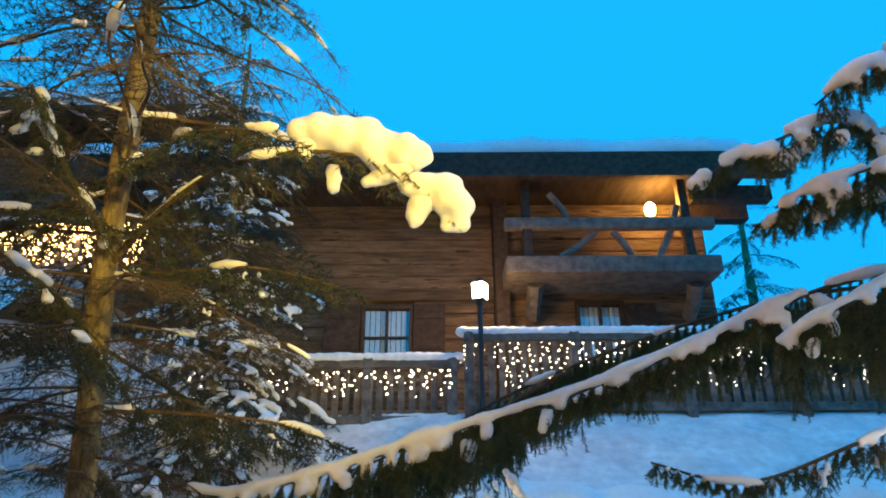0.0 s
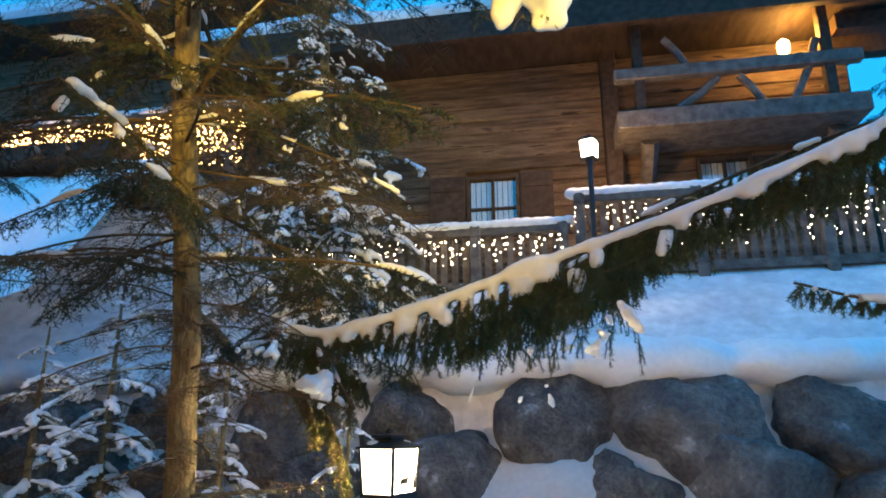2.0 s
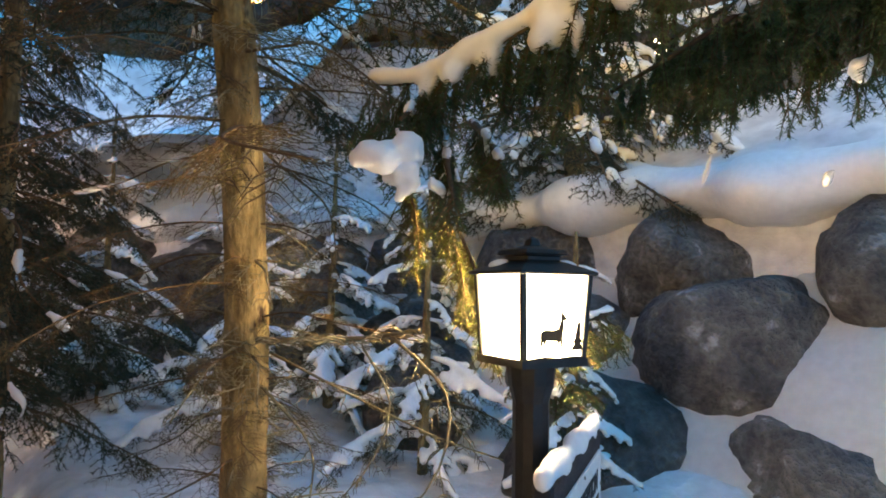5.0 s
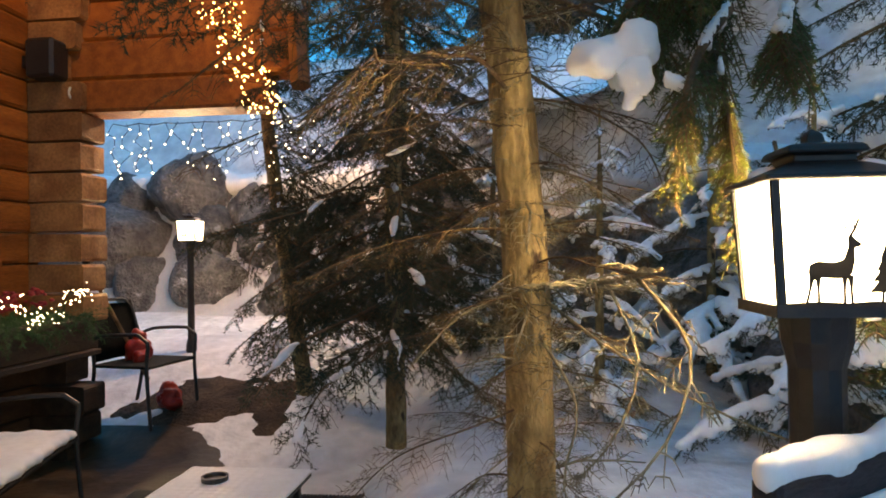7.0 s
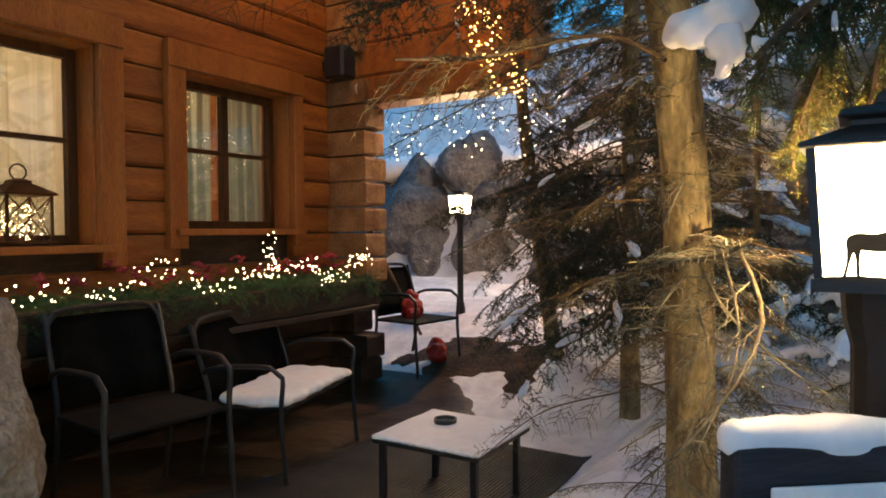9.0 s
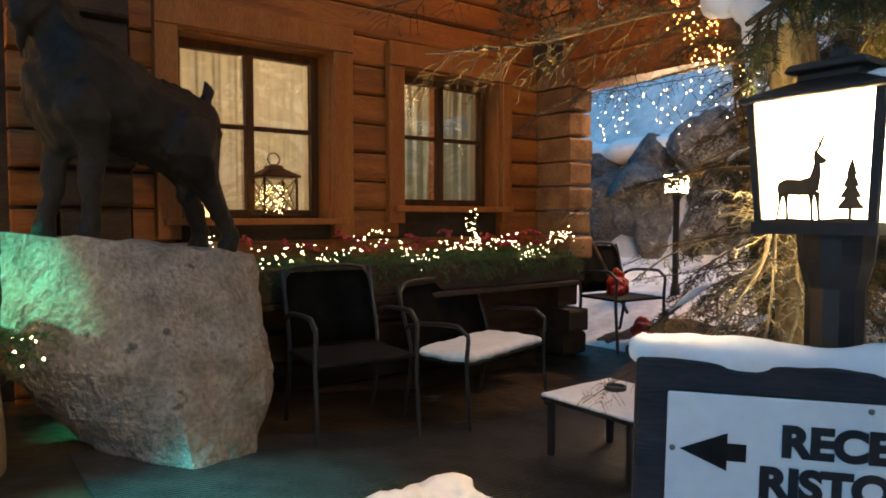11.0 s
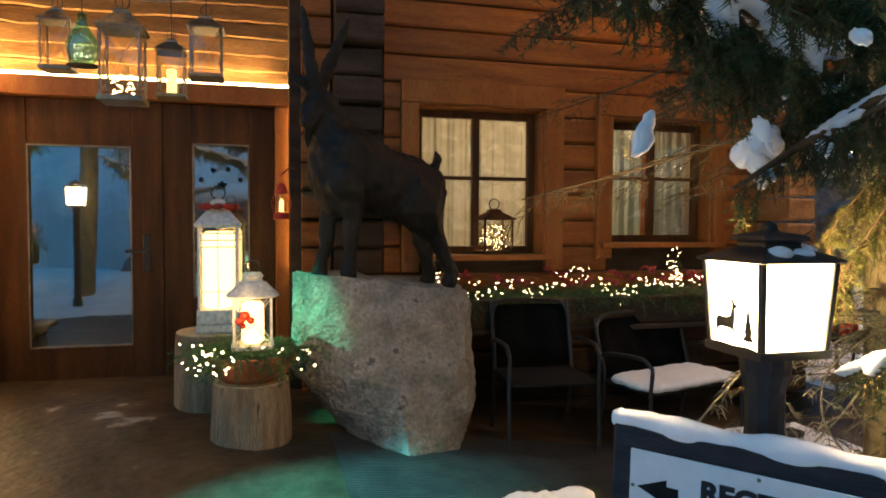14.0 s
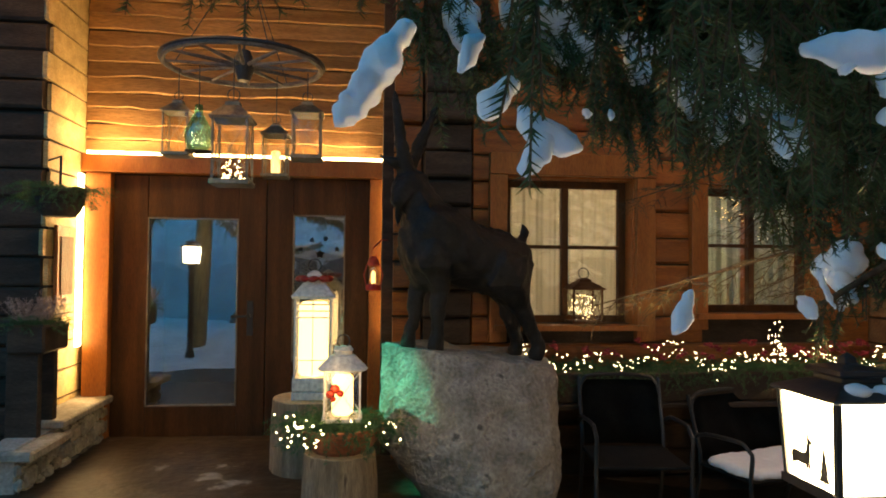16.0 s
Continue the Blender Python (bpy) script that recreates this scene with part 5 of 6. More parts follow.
# Tips hanging round the garden lamp, its light put into brighter needles
for pts, sd in (([(3.66, 0.62, 1.66), (3.62, 0.46, 1.52), (3.59, 0.36, 1.38)], 131), ([(3.74, 0.56, 1.62), (3.71, 0.40, 1.44), (3.69, 0.29, 1.26)], 133), ([(3.90, 0.70, 1.50), (3.86, 0.50, 1.32), (3.83, 0.36, 1.12)], 134)):
    mt = limb_meshes(pts, 0.006, 0.002, 0.20, 0.016, 1.3, sd, 420, 0.017, 0.0024)
    limb(t2, mt, None, NEEDLE_LIT)
# Snow-laden limbs of the lit spruce that reach over the yard
for pts, sd in (([(3.10, 0.86, 3.05), (2.6, 0.62, 3.15), (2.2, 0.32, 3.22), (2.12, 0.10, 3.02)], 121), ([(3.15, 0.90, 2.55), (2.7, 0.66, 2.62), (2.27, 0.34, 2.56)], 122)):
    ms = limb_meshes(pts, 0.013, 0.004, 0.30, 0.03, 0.9, sd, 330, 0.017, 0.0024)
    limb(t1, ms, limb_snow(ms[2], ms[3], 0.038, sd, 0.36, 0.014, 0.15), NEEDLE)
# Short dead stubs round the lit trunk
stub = [limb_meshes([(0, 0, 0), (0.10, 0.01, 0.0), (0.22, -0.02, -0.03)], 0.004, 0.0015, 0.13, 0.03, 0.3, 125 + k, 60, 0.012, 0.0016, sub=0.04, twig_r=0.0014, needle_cover=0.35, limb_needles=False) for k in range(3)]
for k in range(60):
    p = trunk_at(0.35 + 2.3 * k / 60)
    yaw = k * 2.1 + rnd.uniform(-0.5, 0.5)
    f = rnd.uniform(0.5, 1.5)
    # Stubs below 1.7 get lichen plus painted lamp light, higher ones plain twig.
    limb(t1, stub[k % 3], None, NEEDLE_DRY, LIT_LICHEN if p.z < 1.7 else TWIG, Matrix.Translation(p) @ Euler((rnd.uniform(-1, 1), rnd.uniform(-0.4, 0.5), yaw)).to_matrix().to_4x4() @ Matrix.Diagonal((f, f, f, 1)))


# Other spruces: shared limbs on plain trunks
full = [limb_meshes([(0, 0, 0), (0.35, 0.02, 0.02), (0.75, -0.03, -0.06), (1.1, 0.03, -0.20)], 0.014, 0.004, 0.40, 0.045, 0.55, 140 + k, 230, 0.024, 0.0040, sub=0.07, twig_r=0.003) for k in range(4)]
full_snow = [limb_snow(d[2], d[3], 0.045, 170 + k, 0.45, 0.024, 0.35) for k, d in enumerate(full)]
laden_snow = [limb_snow(d[2], d[3], 0.075, 175 + k, 0.75, 0.030, 0.70) for k, d in enumerate(full)]
lean = [limb_meshes([(0, 0, 0), (0.35, 0.02, -0.02), (0.75, -0.05, -0.10), (1.1, 0.03, -0.22)], 0.011, 0.003, 0.40, 0.05, 0.5, 150 + k, 260, 0.026, 0.0050, sub=0.09, twig_r=0.0025, needle_cover=0.85) for k in range(3)]
lean_snow = [limb_snow(d[2], d[3], 0.027, 180 + k, 0.30, 0.018, 0.18) for k, d in enumerate(lean)]


def spruce(base, top, r, z0, reach, kinds, snows, step, label, needle, snow_share=0.6, seed=0, skip=None, bend=(0, 0)):
    rnd = random.Random(seed)
    b, tpt = Vector(base), Vector(top)
    mid = (b + tpt) / 2 + Vector((bend[0], bend[1], 0))
    tree = thing("spruce_tree", base, label, "tree", "yard trees")
    trunk_part(tree, [b, mid, tpt], [r, r * 0.7, r * 0.15], seed, 10)
    path = spine([b, mid, tpt], 0.1)
    z, k = z0, 0
    while z < top[2] - 0.1:
        p = min(path, key=lambda q: abs(q.z - z)).copy()
        f = (top[2] - z) / (top[2] - z0)
        s = reach * (0.25 + 0.75 * f) * rnd.uniform(0.75, 1.2)
        yaw = k * 2.399 + rnd.uniform(-0.4, 0.4)
        tip = p + Vector((math.cos(yaw), math.sin(yaw), 0)) * 1.1 * s
        k += 1
        z += step * rnd.uniform(0.6, 1.4)
        if (skip and skip(tip, p)) or (not is_clear(tip) and p.z < 3):
            continue
        q = k % len(kinds)
        limb(tree, kinds[q], snows[q] if rnd.random() < snow_share else None, needle, TWIG, Matrix.Translation(p) @ Euler((rnd.uniform(-0.4, 0.4), rnd.uniform(0.0, 0.35), yaw)).to_matrix().to_4x4() @ Matrix.Diagonal((s, s, s, 1)))
    return tree


def off_path(tip, p):
    return (tip.x < 0.5 and tip.y < 4.4) or (tip.x < 1.3 and tip.y < 3.4) or (p.x < 2 and tip.x < 1.05)


for k in range(26):
    p = trunk_at(2.0 + 0.115 * k)
    yaw = k * 2.399 + 0.7
    f = rnd.uniform(0.8, 1.3)
    if is_clear(p + Vector((math.cos(yaw), math.sin(yaw), 0)) * 1.1 * f, 0.5):
        limb(t1, lean[k % 3], lean_snow[k % 3], NEEDLE_FAR, TWIG, Matrix.Translation(p) @ Euler((rnd.uniform(-0.4, 0.4), rnd.uniform(-0.1, 0.3), yaw)).to_matrix().to_4x4() @ Matrix.Diagonal((f, f, f, 1)))
spruce((1.62, 4.05, 0.1), (1.35, 3.98, 5.2), 0.07, 0.8, 0.9, lean, lean_snow, 0.045, "dark leaning spruce with thin dry twigs", NEEDLE_FAR, 0.35, 31, off_path, (-0.18, 0))
spruce((2.49, 3.09, 0.05), (2.5, 3.1, 5.6), 0.065, 0.7, 1.05, lean, lean_snow, 0.042, "dark spruce with dense dry lower twigs", NEEDLE_FAR, 0.35, 32, off_path)
spruce((2.25, 4.9, 0.3), (2.2, 4.9, 6.2), 0.08, 0.9, 1.1, full, full_snow, 0.05, "dense dark spruce dusted with snow", NEEDLE_FAR, 0.55, 33, off_path)
spruce((6.35, 3.0, 1.7), (5.9, 2.75, 7.2), 0.09, 2.0, 1.45, full, full_snow, 0.042, "snow-laden spruce on the slope below the chalet", NEEDLE_FAR, 0.8, 35)
for x, y, h, r, sd in ((3.75, 3.25, 1.9, 0.62, 41), (4.65, 2.35, 1.8, 0.60, 42), (3.05, 4.35, 2.2, 0.66, 43), (4.55, 3.7, 2.4, 0.70, 44), (5.0, 1.45, 1.3, 0.42, 45)):
    spruce((x, y, gz(x, y) - 0.03), (x + 0.03, y, gz(x, y) + h), 0.035, gz(x, y) + 0.12, r, full, laden_snow, 0.06, "young spruce bowed under fresh snow", NEEDLE_FAR, 0.9, sd)
spruce((23.6, -2.8, 6.0), (23.2, -3.0, 12.6), 0.2, 7.0, 2.2, full, full_snow, 0.22, "tall dark spruce far behind the chalet", NEEDLE_FAR, 0.4, 36)
spruce((25.5, -0.6, 6.0), (25.2, -0.8, 12.0), 0.2, 7.0, 2.2, full, full_snow, 0.24, "tall dark spruce far behind the chalet", NEEDLE_FAR, 0.4, 37)


# ---- stone and ibex ----
def hewn_block(levels, n=36, rough=0.02, seed=0):
    """A rough block from stacked outlines: each level is (height, corner list)."""
    bm = bmesh.new()
    rings = []
    for z, corners in levels:
        cs = [Vector(c) for c in corners]
        per = [(cs[(k + 1) % len(cs)] - cs[k]).length for k in range(len(cs))]
        tot, ring = sum(per), []
        for q in range(n):
            d, k = tot * q / n, 0
            while d > per[k]:
                d -= per[k]
                k += 1
            p = cs[k].lerp(cs[(k + 1) % len(cs)], d / per[k])
            ring.append((p.x, p.y, p.z if len(p) > 2 else z))
        rings.append(ring)
    fine = []
    for a, b in zip(rings, rings[1:]):
        for s in range(6):
            fine.append([tuple(np.array(a[q]) * (1 - s / 6) + np.array(b[q]) * s / 6) for q in range(n)])
    fine.append(rings[-1])
    vs = [[bm.verts.new(p) for p in r] for r in fine]
    for a, b in zip(vs, vs[1:]):
        for q in range(n):
            bm.faces.new((a[q], a[(q + 1) % n], b[(q + 1) % n], b[q]))
    bm.faces.new(vs[0][::-1])
    top = bm.faces.new(vs[-1])
    bmesh.ops.poke(bm, faces=[top])
    bmesh.ops.recalc_face_normals(bm, faces=bm.faces[:])
    bmesh.ops.subdivide_edges(bm, edges=bm.edges[:], cuts=1, use_grid_fill=True)
    bm.normal_update()
    for v in bm.verts:
        p = v.co
        v.co = p + v.normal * (rough * noise.noise(p * 3.1) + rough * 0.6 * noise.noise(p * 8) + rough * 0.3 * noise.noise(p * 22))
    return bm


solid("granite_block", hewn_block([
    (0.0, [(0.35, -0.42, 0.0), (1.12, -0.44, 0.05), (1.46, -0.22, 0.05), (1.36, 0.08, 0.0), (0.80, 0.26, -0.02), (0.30, 0.26, 0.0)]),
    (0.5, [(0.22, -0.72, 0.5), (0.95, -0.84, 0.55), (1.34, -0.30, 0.50), (1.22, 0.20, 0.45), (0.80, 0.30, 0.45), (0.22, 0.30, 0.5)]),
    (1.0, [(0.20, -0.70, 1.06), (0.78, -0.80, 1.08), (1.02, -0.36, 1.06), (0.98, 0.20, 0.99), (0.76, 0.30, 0.95), (0.20, 0.32, 1.0)])], rough=0.045),
    GRANITE, "rough granite block standing beside the entrance", "stone block", smooth=False)

bm = bmesh.new()


def body(pts, rs, squash=1.0):
    path = spine(pts, 0.03)
    L = len(path) - 1
    for k, p in enumerate(path):
        ball(bm, p, float(np.interp(k / L, np.linspace(0, 1, len(rs)), rs)), squash, 1)


def IB(s, z, off=0.0):
    return (0.62 - 0.16 * s + off * 0.9, -0.22 + s * 0.55, z)


body([IB(0.36, 1.61), IB(0.18, 1.63), IB(-0.12, 1.68), IB(-0.40, 1.76), IB(-0.52, 1.82)], [0.225, 0.235, 0.24, 0.26, 0.245])
body([IB(0.22, 1.70), IB(0.44, 1.66), IB(0.56, 1.56)], [0.17, 0.175, 0.145])
body([IB(-0.56, 1.84), IB(-0.68, 1.98), IB(-0.77, 2.08)], [0.20, 0.165, 0.125])
body([IB(-0.76, 2.12, 0.02), IB(-0.86, 2.08, 0.06), IB(-0.93, 2.00, 0.11)], [0.115, 0.09, 0.055])
body([IB(-0.92, 1.97, 0.09), IB(-0.93, 1.84, 0.07)], [0.04, 0.014])
body([IB(-0.66, 1.74), IB(-0.62, 1.60), IB(-0.60, 1.50)], [0.17, 0.14, 0.08])
for bend, off in ((-0.12, 0.05), (0.42, -0.05)):
    body([IB(-0.82, 2.18, off), IB(-0.85 + bend * 0.35, 2.34, off * 1.4), IB(-0.86 + bend * 0.72, 2.52, off * 1.6), IB(-0.86 + bend, 2.68, off * 1.2)], [0.055, 0.052, 0.042, 0.018])
for side, off in ((-1.16, 0.06), (-0.66, -0.14)):
    body([IB(-0.86, 2.19, off * 0.5), IB((side - 0.86) / 2, 2.24, off), IB(side, 2.28, off)], [0.03, 0.035, 0.008])
for off, knee, foot in ((-0.07, -0.70, -0.76), (0.09, -0.46, -0.45)):
    body([IB(-0.52, 1.66, off), IB(knee + 0.04, 1.46, off), IB(knee, 1.34, off), IB(knee + 0.01, 1.30, off), IB(foot, 1.16, off), IB(foot - 0.02, 1.09, off)], [0.17, 0.105, 0.066, 0.066, 0.048, 0.062])
for off, hock, foot in ((0.09, 0.66, 0.84), (-0.08, 0.50, 0.62)):
    body([IB(0.34, 1.56, off), IB(0.50, 1.42, off), IB(hock, 1.27, off), IB(hock + 0.06, 1.20, off), IB(foot, 1.06, off), IB(foot - 0.03, 1.0, off)], [0.21, 0.15, 0.08, 0.062, 0.052, 0.066])
body([IB(0.62, 1.75), IB(0.68, 1.82), IB(0.66, 1.88)], [0.045, 0.04, 0.022])
solid("ibex_statue", melted(bm, 0.014, 0.010, 22, 3), BRONZE, "dark bronze ibex statue standing on a granite block", "statue")


# ---- stumps, pot, lanterns ----
def stump(place, r, h, label, seed):
    x, y, z = place
    st = thing("log_stump", place, label, "stump", "log stumps")
    bm = bmesh.new()
    n = 30
    rings = []
    for q in range(7):
        t = q / 6
        rings.append([bm.verts.new((x + (r * (1.06 - 0.08 * t) + 0.018 * noise.noise(Vector((k * 0.6, seed, t)))) * math.cos(2 * math.pi * k / n), y + (r * (1.06 - 0.08 * t) + 0.018 * noise.noise(Vector((k * 0.6, seed + 9, t)))) * math.sin(2 * math.pi * k / n), z - 0.05 + (h + 0.05) * t)) for k in range(n)])
    for a, b in zip(rings, rings[1:]):
        for k in range(n):
            bm.faces.new((a[k], a[(k + 1) % n], b[(k + 1) % n], b[k]))
    bm.faces.new(rings[0][::-1])
    part("bark", bm, STUMPWOOD, st)
    bm = lathe(bmesh.new(), [(r * 0.985, z + h - 0.004), (r * 0.97, z + h + 0.004)], 30, (x, y, 0))
    part("cut_face", bm, CUTWOOD, st, "pale cut face")
    return st


stump((1.10, -1.06, 0.17), 0.205, 0.36, "upright log stump carrying a flower bowl", 1)
stump((0.34, -1.30, 0.19), 0.24, 0.50, "tall log stump carrying a large lantern", 2)
bowl = thing("flower_bowl", (1.10, -1.06, 0.535), "terracotta bowl planted with fir greenery and fairy lights", "planter")
part("bowl", lathe(bmesh.new(), [(0.15, 0.0), (0.19, 0.03), (0.245, 0.12), (0.255, 0.125), (0.255, 0.15), (0.225, 0.15), (0.19, 0.10)], 28, (1.10, -1.06, 0.535)), TERRACOTTA, bowl, smooth=False)
rnd = random.Random(21)


def greenery(parent, spots, length, seed, mat=GARLAND, per_m=420, droop=0.2, name="greenery"):
    rnd = random.Random(seed)
    segs = []
    for p in spots:
        a = Vector(p)
        yaw = rnd.uniform(0, 6.28)
        way = Vector((math.cos(yaw), math.sin(yaw), rnd.uniform(0.0, 0.9)))
        for q in range(3):
            way = (way + Vector((0, 0, -droop))).normalized()
            b = a + way * length / 3 * rnd.uniform(0.7, 1.3)
            segs.append((a, b))
            a = b
    return tagged(part(name, needle_mesh(segs, per_m, 0.022, 0.0032, seed), mat, parent), kind="stuff")


def fairy(parent, spots, radius, mat, seed, name="bulb_cluster"):
    rnd = random.Random(seed)
    bm = bmesh.new()
    for p in spots:
        bmesh.ops.create_icosphere(bm, subdivisions=1, radius=radius * rnd.uniform(0.5, 1.0), matrix=Matrix.Translation(p))
    return tagged(part(name, bm, mat, parent, "warm fairy lights"), kind="stuff")


spots = [(1.10 + r * math.cos(a), -1.06 + r * math.sin(a), 0.67) for a, r in ((rnd.uniform(0, 6.28), rnd.uniform(0.08, 0.24)) for _ in range(150))]
greenery(bowl, spots, 0.17, 5, per_m=520)
greenery(bowl, [(1.10 + r * math.cos(a), -1.06 + r * math.sin(a), 0.70) for a, r in ((rnd.uniform(0, 6.28), rnd.uniform(0.14, 0.26)) for _ in range(170))], 0.22, 7, per_m=480, droop=0.45, name="trailing_greenery")
fairy(bowl, [(1.10 + r * math.cos(a), -1.06 + r * math.sin(a), 0.70 + rnd.uniform(-0.09, 0.05)) for a, r in ((rnd.uniform(-1.9, 1.6), rnd.uniform(0.20, 0.38)) for _ in range(44))], 0.0075, BULB, 6)


def lantern(name, place, w, h, label, frame_mat, style="plain", glowing=None, top=0.22, hang=None, roof_mat=None, round_roof=False):
    """A four-sided lantern; place is the middle of its base."""
    x, y, z = place
    ob = thing(name, place, label, "lantern", "lanterns")
    a, b = w / 2, w / 2 * 0.86
    zb, zt = z + h * 0.06, z + h * (1 - top)
    part("base", boxes((x - a, x + a, y - a, y + a, z, zb), bevel=w * 0.02), frame_mat, ob)
    fr = bmesh.new()
    for sx in (-1, 1):
        for sy in (-1, 1):
            tube(fr, [(x + sx * b, y + sy * b, zb), (x + sx * b, y + sy * b, zt)], w * 0.035, 4)
    if style == "cross":
        for k in range(4):
            c, s = math.cos(k * math.pi / 2), math.sin(k * math.pi / 2)
            for p, q in ((-b, b), (b, -b)):
                tube(fr, [(x + c * p - s * -b, y + s * p + c * -b, zb), (x + c * q - s * -b, y + s * q + c * -b, zt)], w * 0.014, 4)
    if style == "bars":
        for k in range(4):
            c, s = math.cos(k * math.pi / 2), math.sin(k * math.pi / 2)
            tube(fr, [(x + s * b, y - c * b, zb), (x + s * b, y - c * b, zt)], w * 0.014, 4)
            for f in (0.34, 0.80, 0.87, 0.94):
                zz = zb + (zt - zb) * f
                tube(fr, [(x + c * -b + s * b, y + s * -b - c * b, zz), (x + c * b + s * b, y + s * b - c * b, zz)], w * (0.014 if f < 0.5 else 0.022), 4)
    part("frame", fr, frame_mat, ob)
    rb = bmesh.new()
    rings = []
    for r, q in ((1.0, 0.0), (1.06, 0.10), (0.42, 0.66), (0.36, 0.70), (0.36, 0.86), (0.12, 1.0)):
        rings.append([rb.verts.new((x + i * a * r, y + j * a * r, zt + q * h * top)) for i, j in ((-1, -1), (1, -1), (1, 1), (-1, 1))])
    for p, q in zip(rings, rings[1:]):
        for k in range(4):
            rb.faces.new((p[k], p[(k + 1) % 4], q[(k + 1) % 4], q[k]))
    rb.faces.new(rings[0][::-1])
    rb.faces.new(rings[-1])
    if round_roof:
        rb.free()
        rb = lathe(bmesh.new(), [(a * 1.20, 0.0), (a * 1.26, h * top * 0.06), (a * 1.20, h * top * 0.12), (a * 0.62, h * top * 0.62), (a * 0.46, h * top * 0.66), (a * 0.46, h * top * 0.80), (a * 0.52, h * top * 0.84), (a * 0.40, h * top)], 24, (x, y, zt))
    part("lantern_roof", rb, roof_mat or frame_mat, ob)
    ht = z + h
    part("ring", tube(bmesh.new(), [(x, y + 0.16 * w * math.cos(t), ht + 0.13 * w + 0.16 * w * math.sin(t)) for t in np.linspace(0, 2 * math.pi, 13)], w * 0.018, 5, cap=False), BLACK, ob)
    for k in range(4):
        c, s = math.cos(k * math.pi / 2), math.sin(k * math.pi / 2)
        bm = bmesh.new()
        bm.faces.new([bm.verts.new((x + c * p + s * b, y + s * p - c * b, q)) for p, q in ((-b * 0.95, zb), (b * 0.95, zb), (b * 0.95, zt), (-b * 0.95, zt))])
        pane = part("pane", bm, CLEAR, ob)
        pane.visible_shadow = False
    if glowing:
        part("candle", lathe(bmesh.new(), [(w * 0.16, zb), (w * 0.17, zb + 0.01), (w * 0.17, zb + (zt - zb) * 0.6), (w * 0.05, zb + (zt - zb) * 0.64)], 14, (x, y, 0)), glowing, ob, "glowing candle")
    if hang:
        part("chain", tube(bmesh.new(), [(x, y, ht), (x + 0.004, y, (ht + hang) / 2), (x, y, hang)], 0.004, 5), BLACK, ob)
    return ob


GLOWPANEL = glow("lit_lantern_panel", (1.0, 0.78, 0.42), 3.2)
big = lantern("floor_lantern", (0.34, -1.27, 0.695), 0.27, 0.86, "tall white wooden lantern glowing on a stump", WHITEMETAL, "bars", GLOWPANEL, 0.22, roof_mat=WHITEMETAL)
part("drawer_base", boxes((0.21, 0.47, -1.40, -1.14, 0.752, 0.84)), WHITEMETAL, big, "small white drawer")
part("inner_glow", boxes((0.245, 0.435, -1.365, -1.175, 0.85, 1.34), bevel=0.02), GLOWPANEL, big, "glowing frosted inner panel")
bm = bmesh.new()
for k in range(9):
    ball(bm, (0.34 + 0.10 * math.cos(k * 0.7), -1.27 + 0.10 * math.sin(k * 0.7), 1.50), 0.035, 0.7, 2)
part("bow", melted(bm, 0.01, 0.006, 30, 1), REDMETAL, big, "red ribbon wreath on the top")
pl = lantern("table_lantern", (1.08, -1.05, 0.705), 0.23, 0.42, "white metal lantern with crossed bars and a red bow", WHITEMETAL, "cross", GLOWPANEL, 0.32, round_roof=True)
bm = bmesh.new()
for p, r in (((1.205, -1.09, 0.90), 0.03), ((1.205, -1.115, 0.87), 0.026), ((1.205, -1.06, 0.875), 0.022), ((1.205, -1.10, 0.845), 0.018)):
    ball(bm, p, r, 0.9, 2)
part("bow", bm, REDMETAL, pl, "red ribbon bow")
part("inner_glow", boxes((1.02, 1.14, -1.11, -0.99, 0.735, 0.96), bevel=0.02), GLOWPANEL, pl, "glowing inner light")
lamp("flower_lantern_bulb", "POINT", (1.32, -1.1, 0.95), 3.0, WARM, 0.06)

# Red storm lantern on the jamb
rl = thing("storm_lantern", (0.31, -0.87, 1.42), "small red storm lantern hanging beside the door", "lantern", "lanterns")
x, y, z = 0.31, -0.87, 1.42
part("base", lathe(bmesh.new(), [(0.05, z), (0.055, z + 0.01), (0.05, z + 0.04), (0.03, z + 0.05)], 16, (x, y, 0)), REDMETAL, rl)
part("globe", lathe(bmesh.new(), [(0.025, z + 0.05), (0.045, z + 0.09), (0.047, z + 0.12), (0.028, z + 0.17)], 16, (x, y, 0)), CLEAR, rl).visible_shadow = False
part("candle", lathe(bmesh.new(), [(0.016, z + 0.05), (0.016, z + 0.12), (0.004, z + 0.14)], 10, (x, y, 0)), CANDLE, rl)
part("cap", lathe(bmesh.new(), [(0.03, z + 0.17), (0.042, z + 0.18), (0.035, z + 0.21), (0.015, z + 0.24)], 16, (x, y, 0)), REDMETAL, rl)
bm = bmesh.new()
for s in (-1, 1):
    tube(bm, [(x, y + s * 0.048, z + 0.03), (x, y + s * 0.066, z + 0.11), (x, y + s * 0.04, z + 0.19)], 0.005, 5)
tube(bm, [(x, y - 0.04, z + 0.19), (x, y, z + 0.30), (x, y + 0.04, z + 0.19)], 0.003, 5)
tube(bm, [(x, y, z + 0.30), (x - 0.16, y + 0.06, z + 0.36), (x - 0.28, y + 0.10, z + 0.36)], 0.006, 5)
part("wire_frame", bm, REDMETAL, rl)

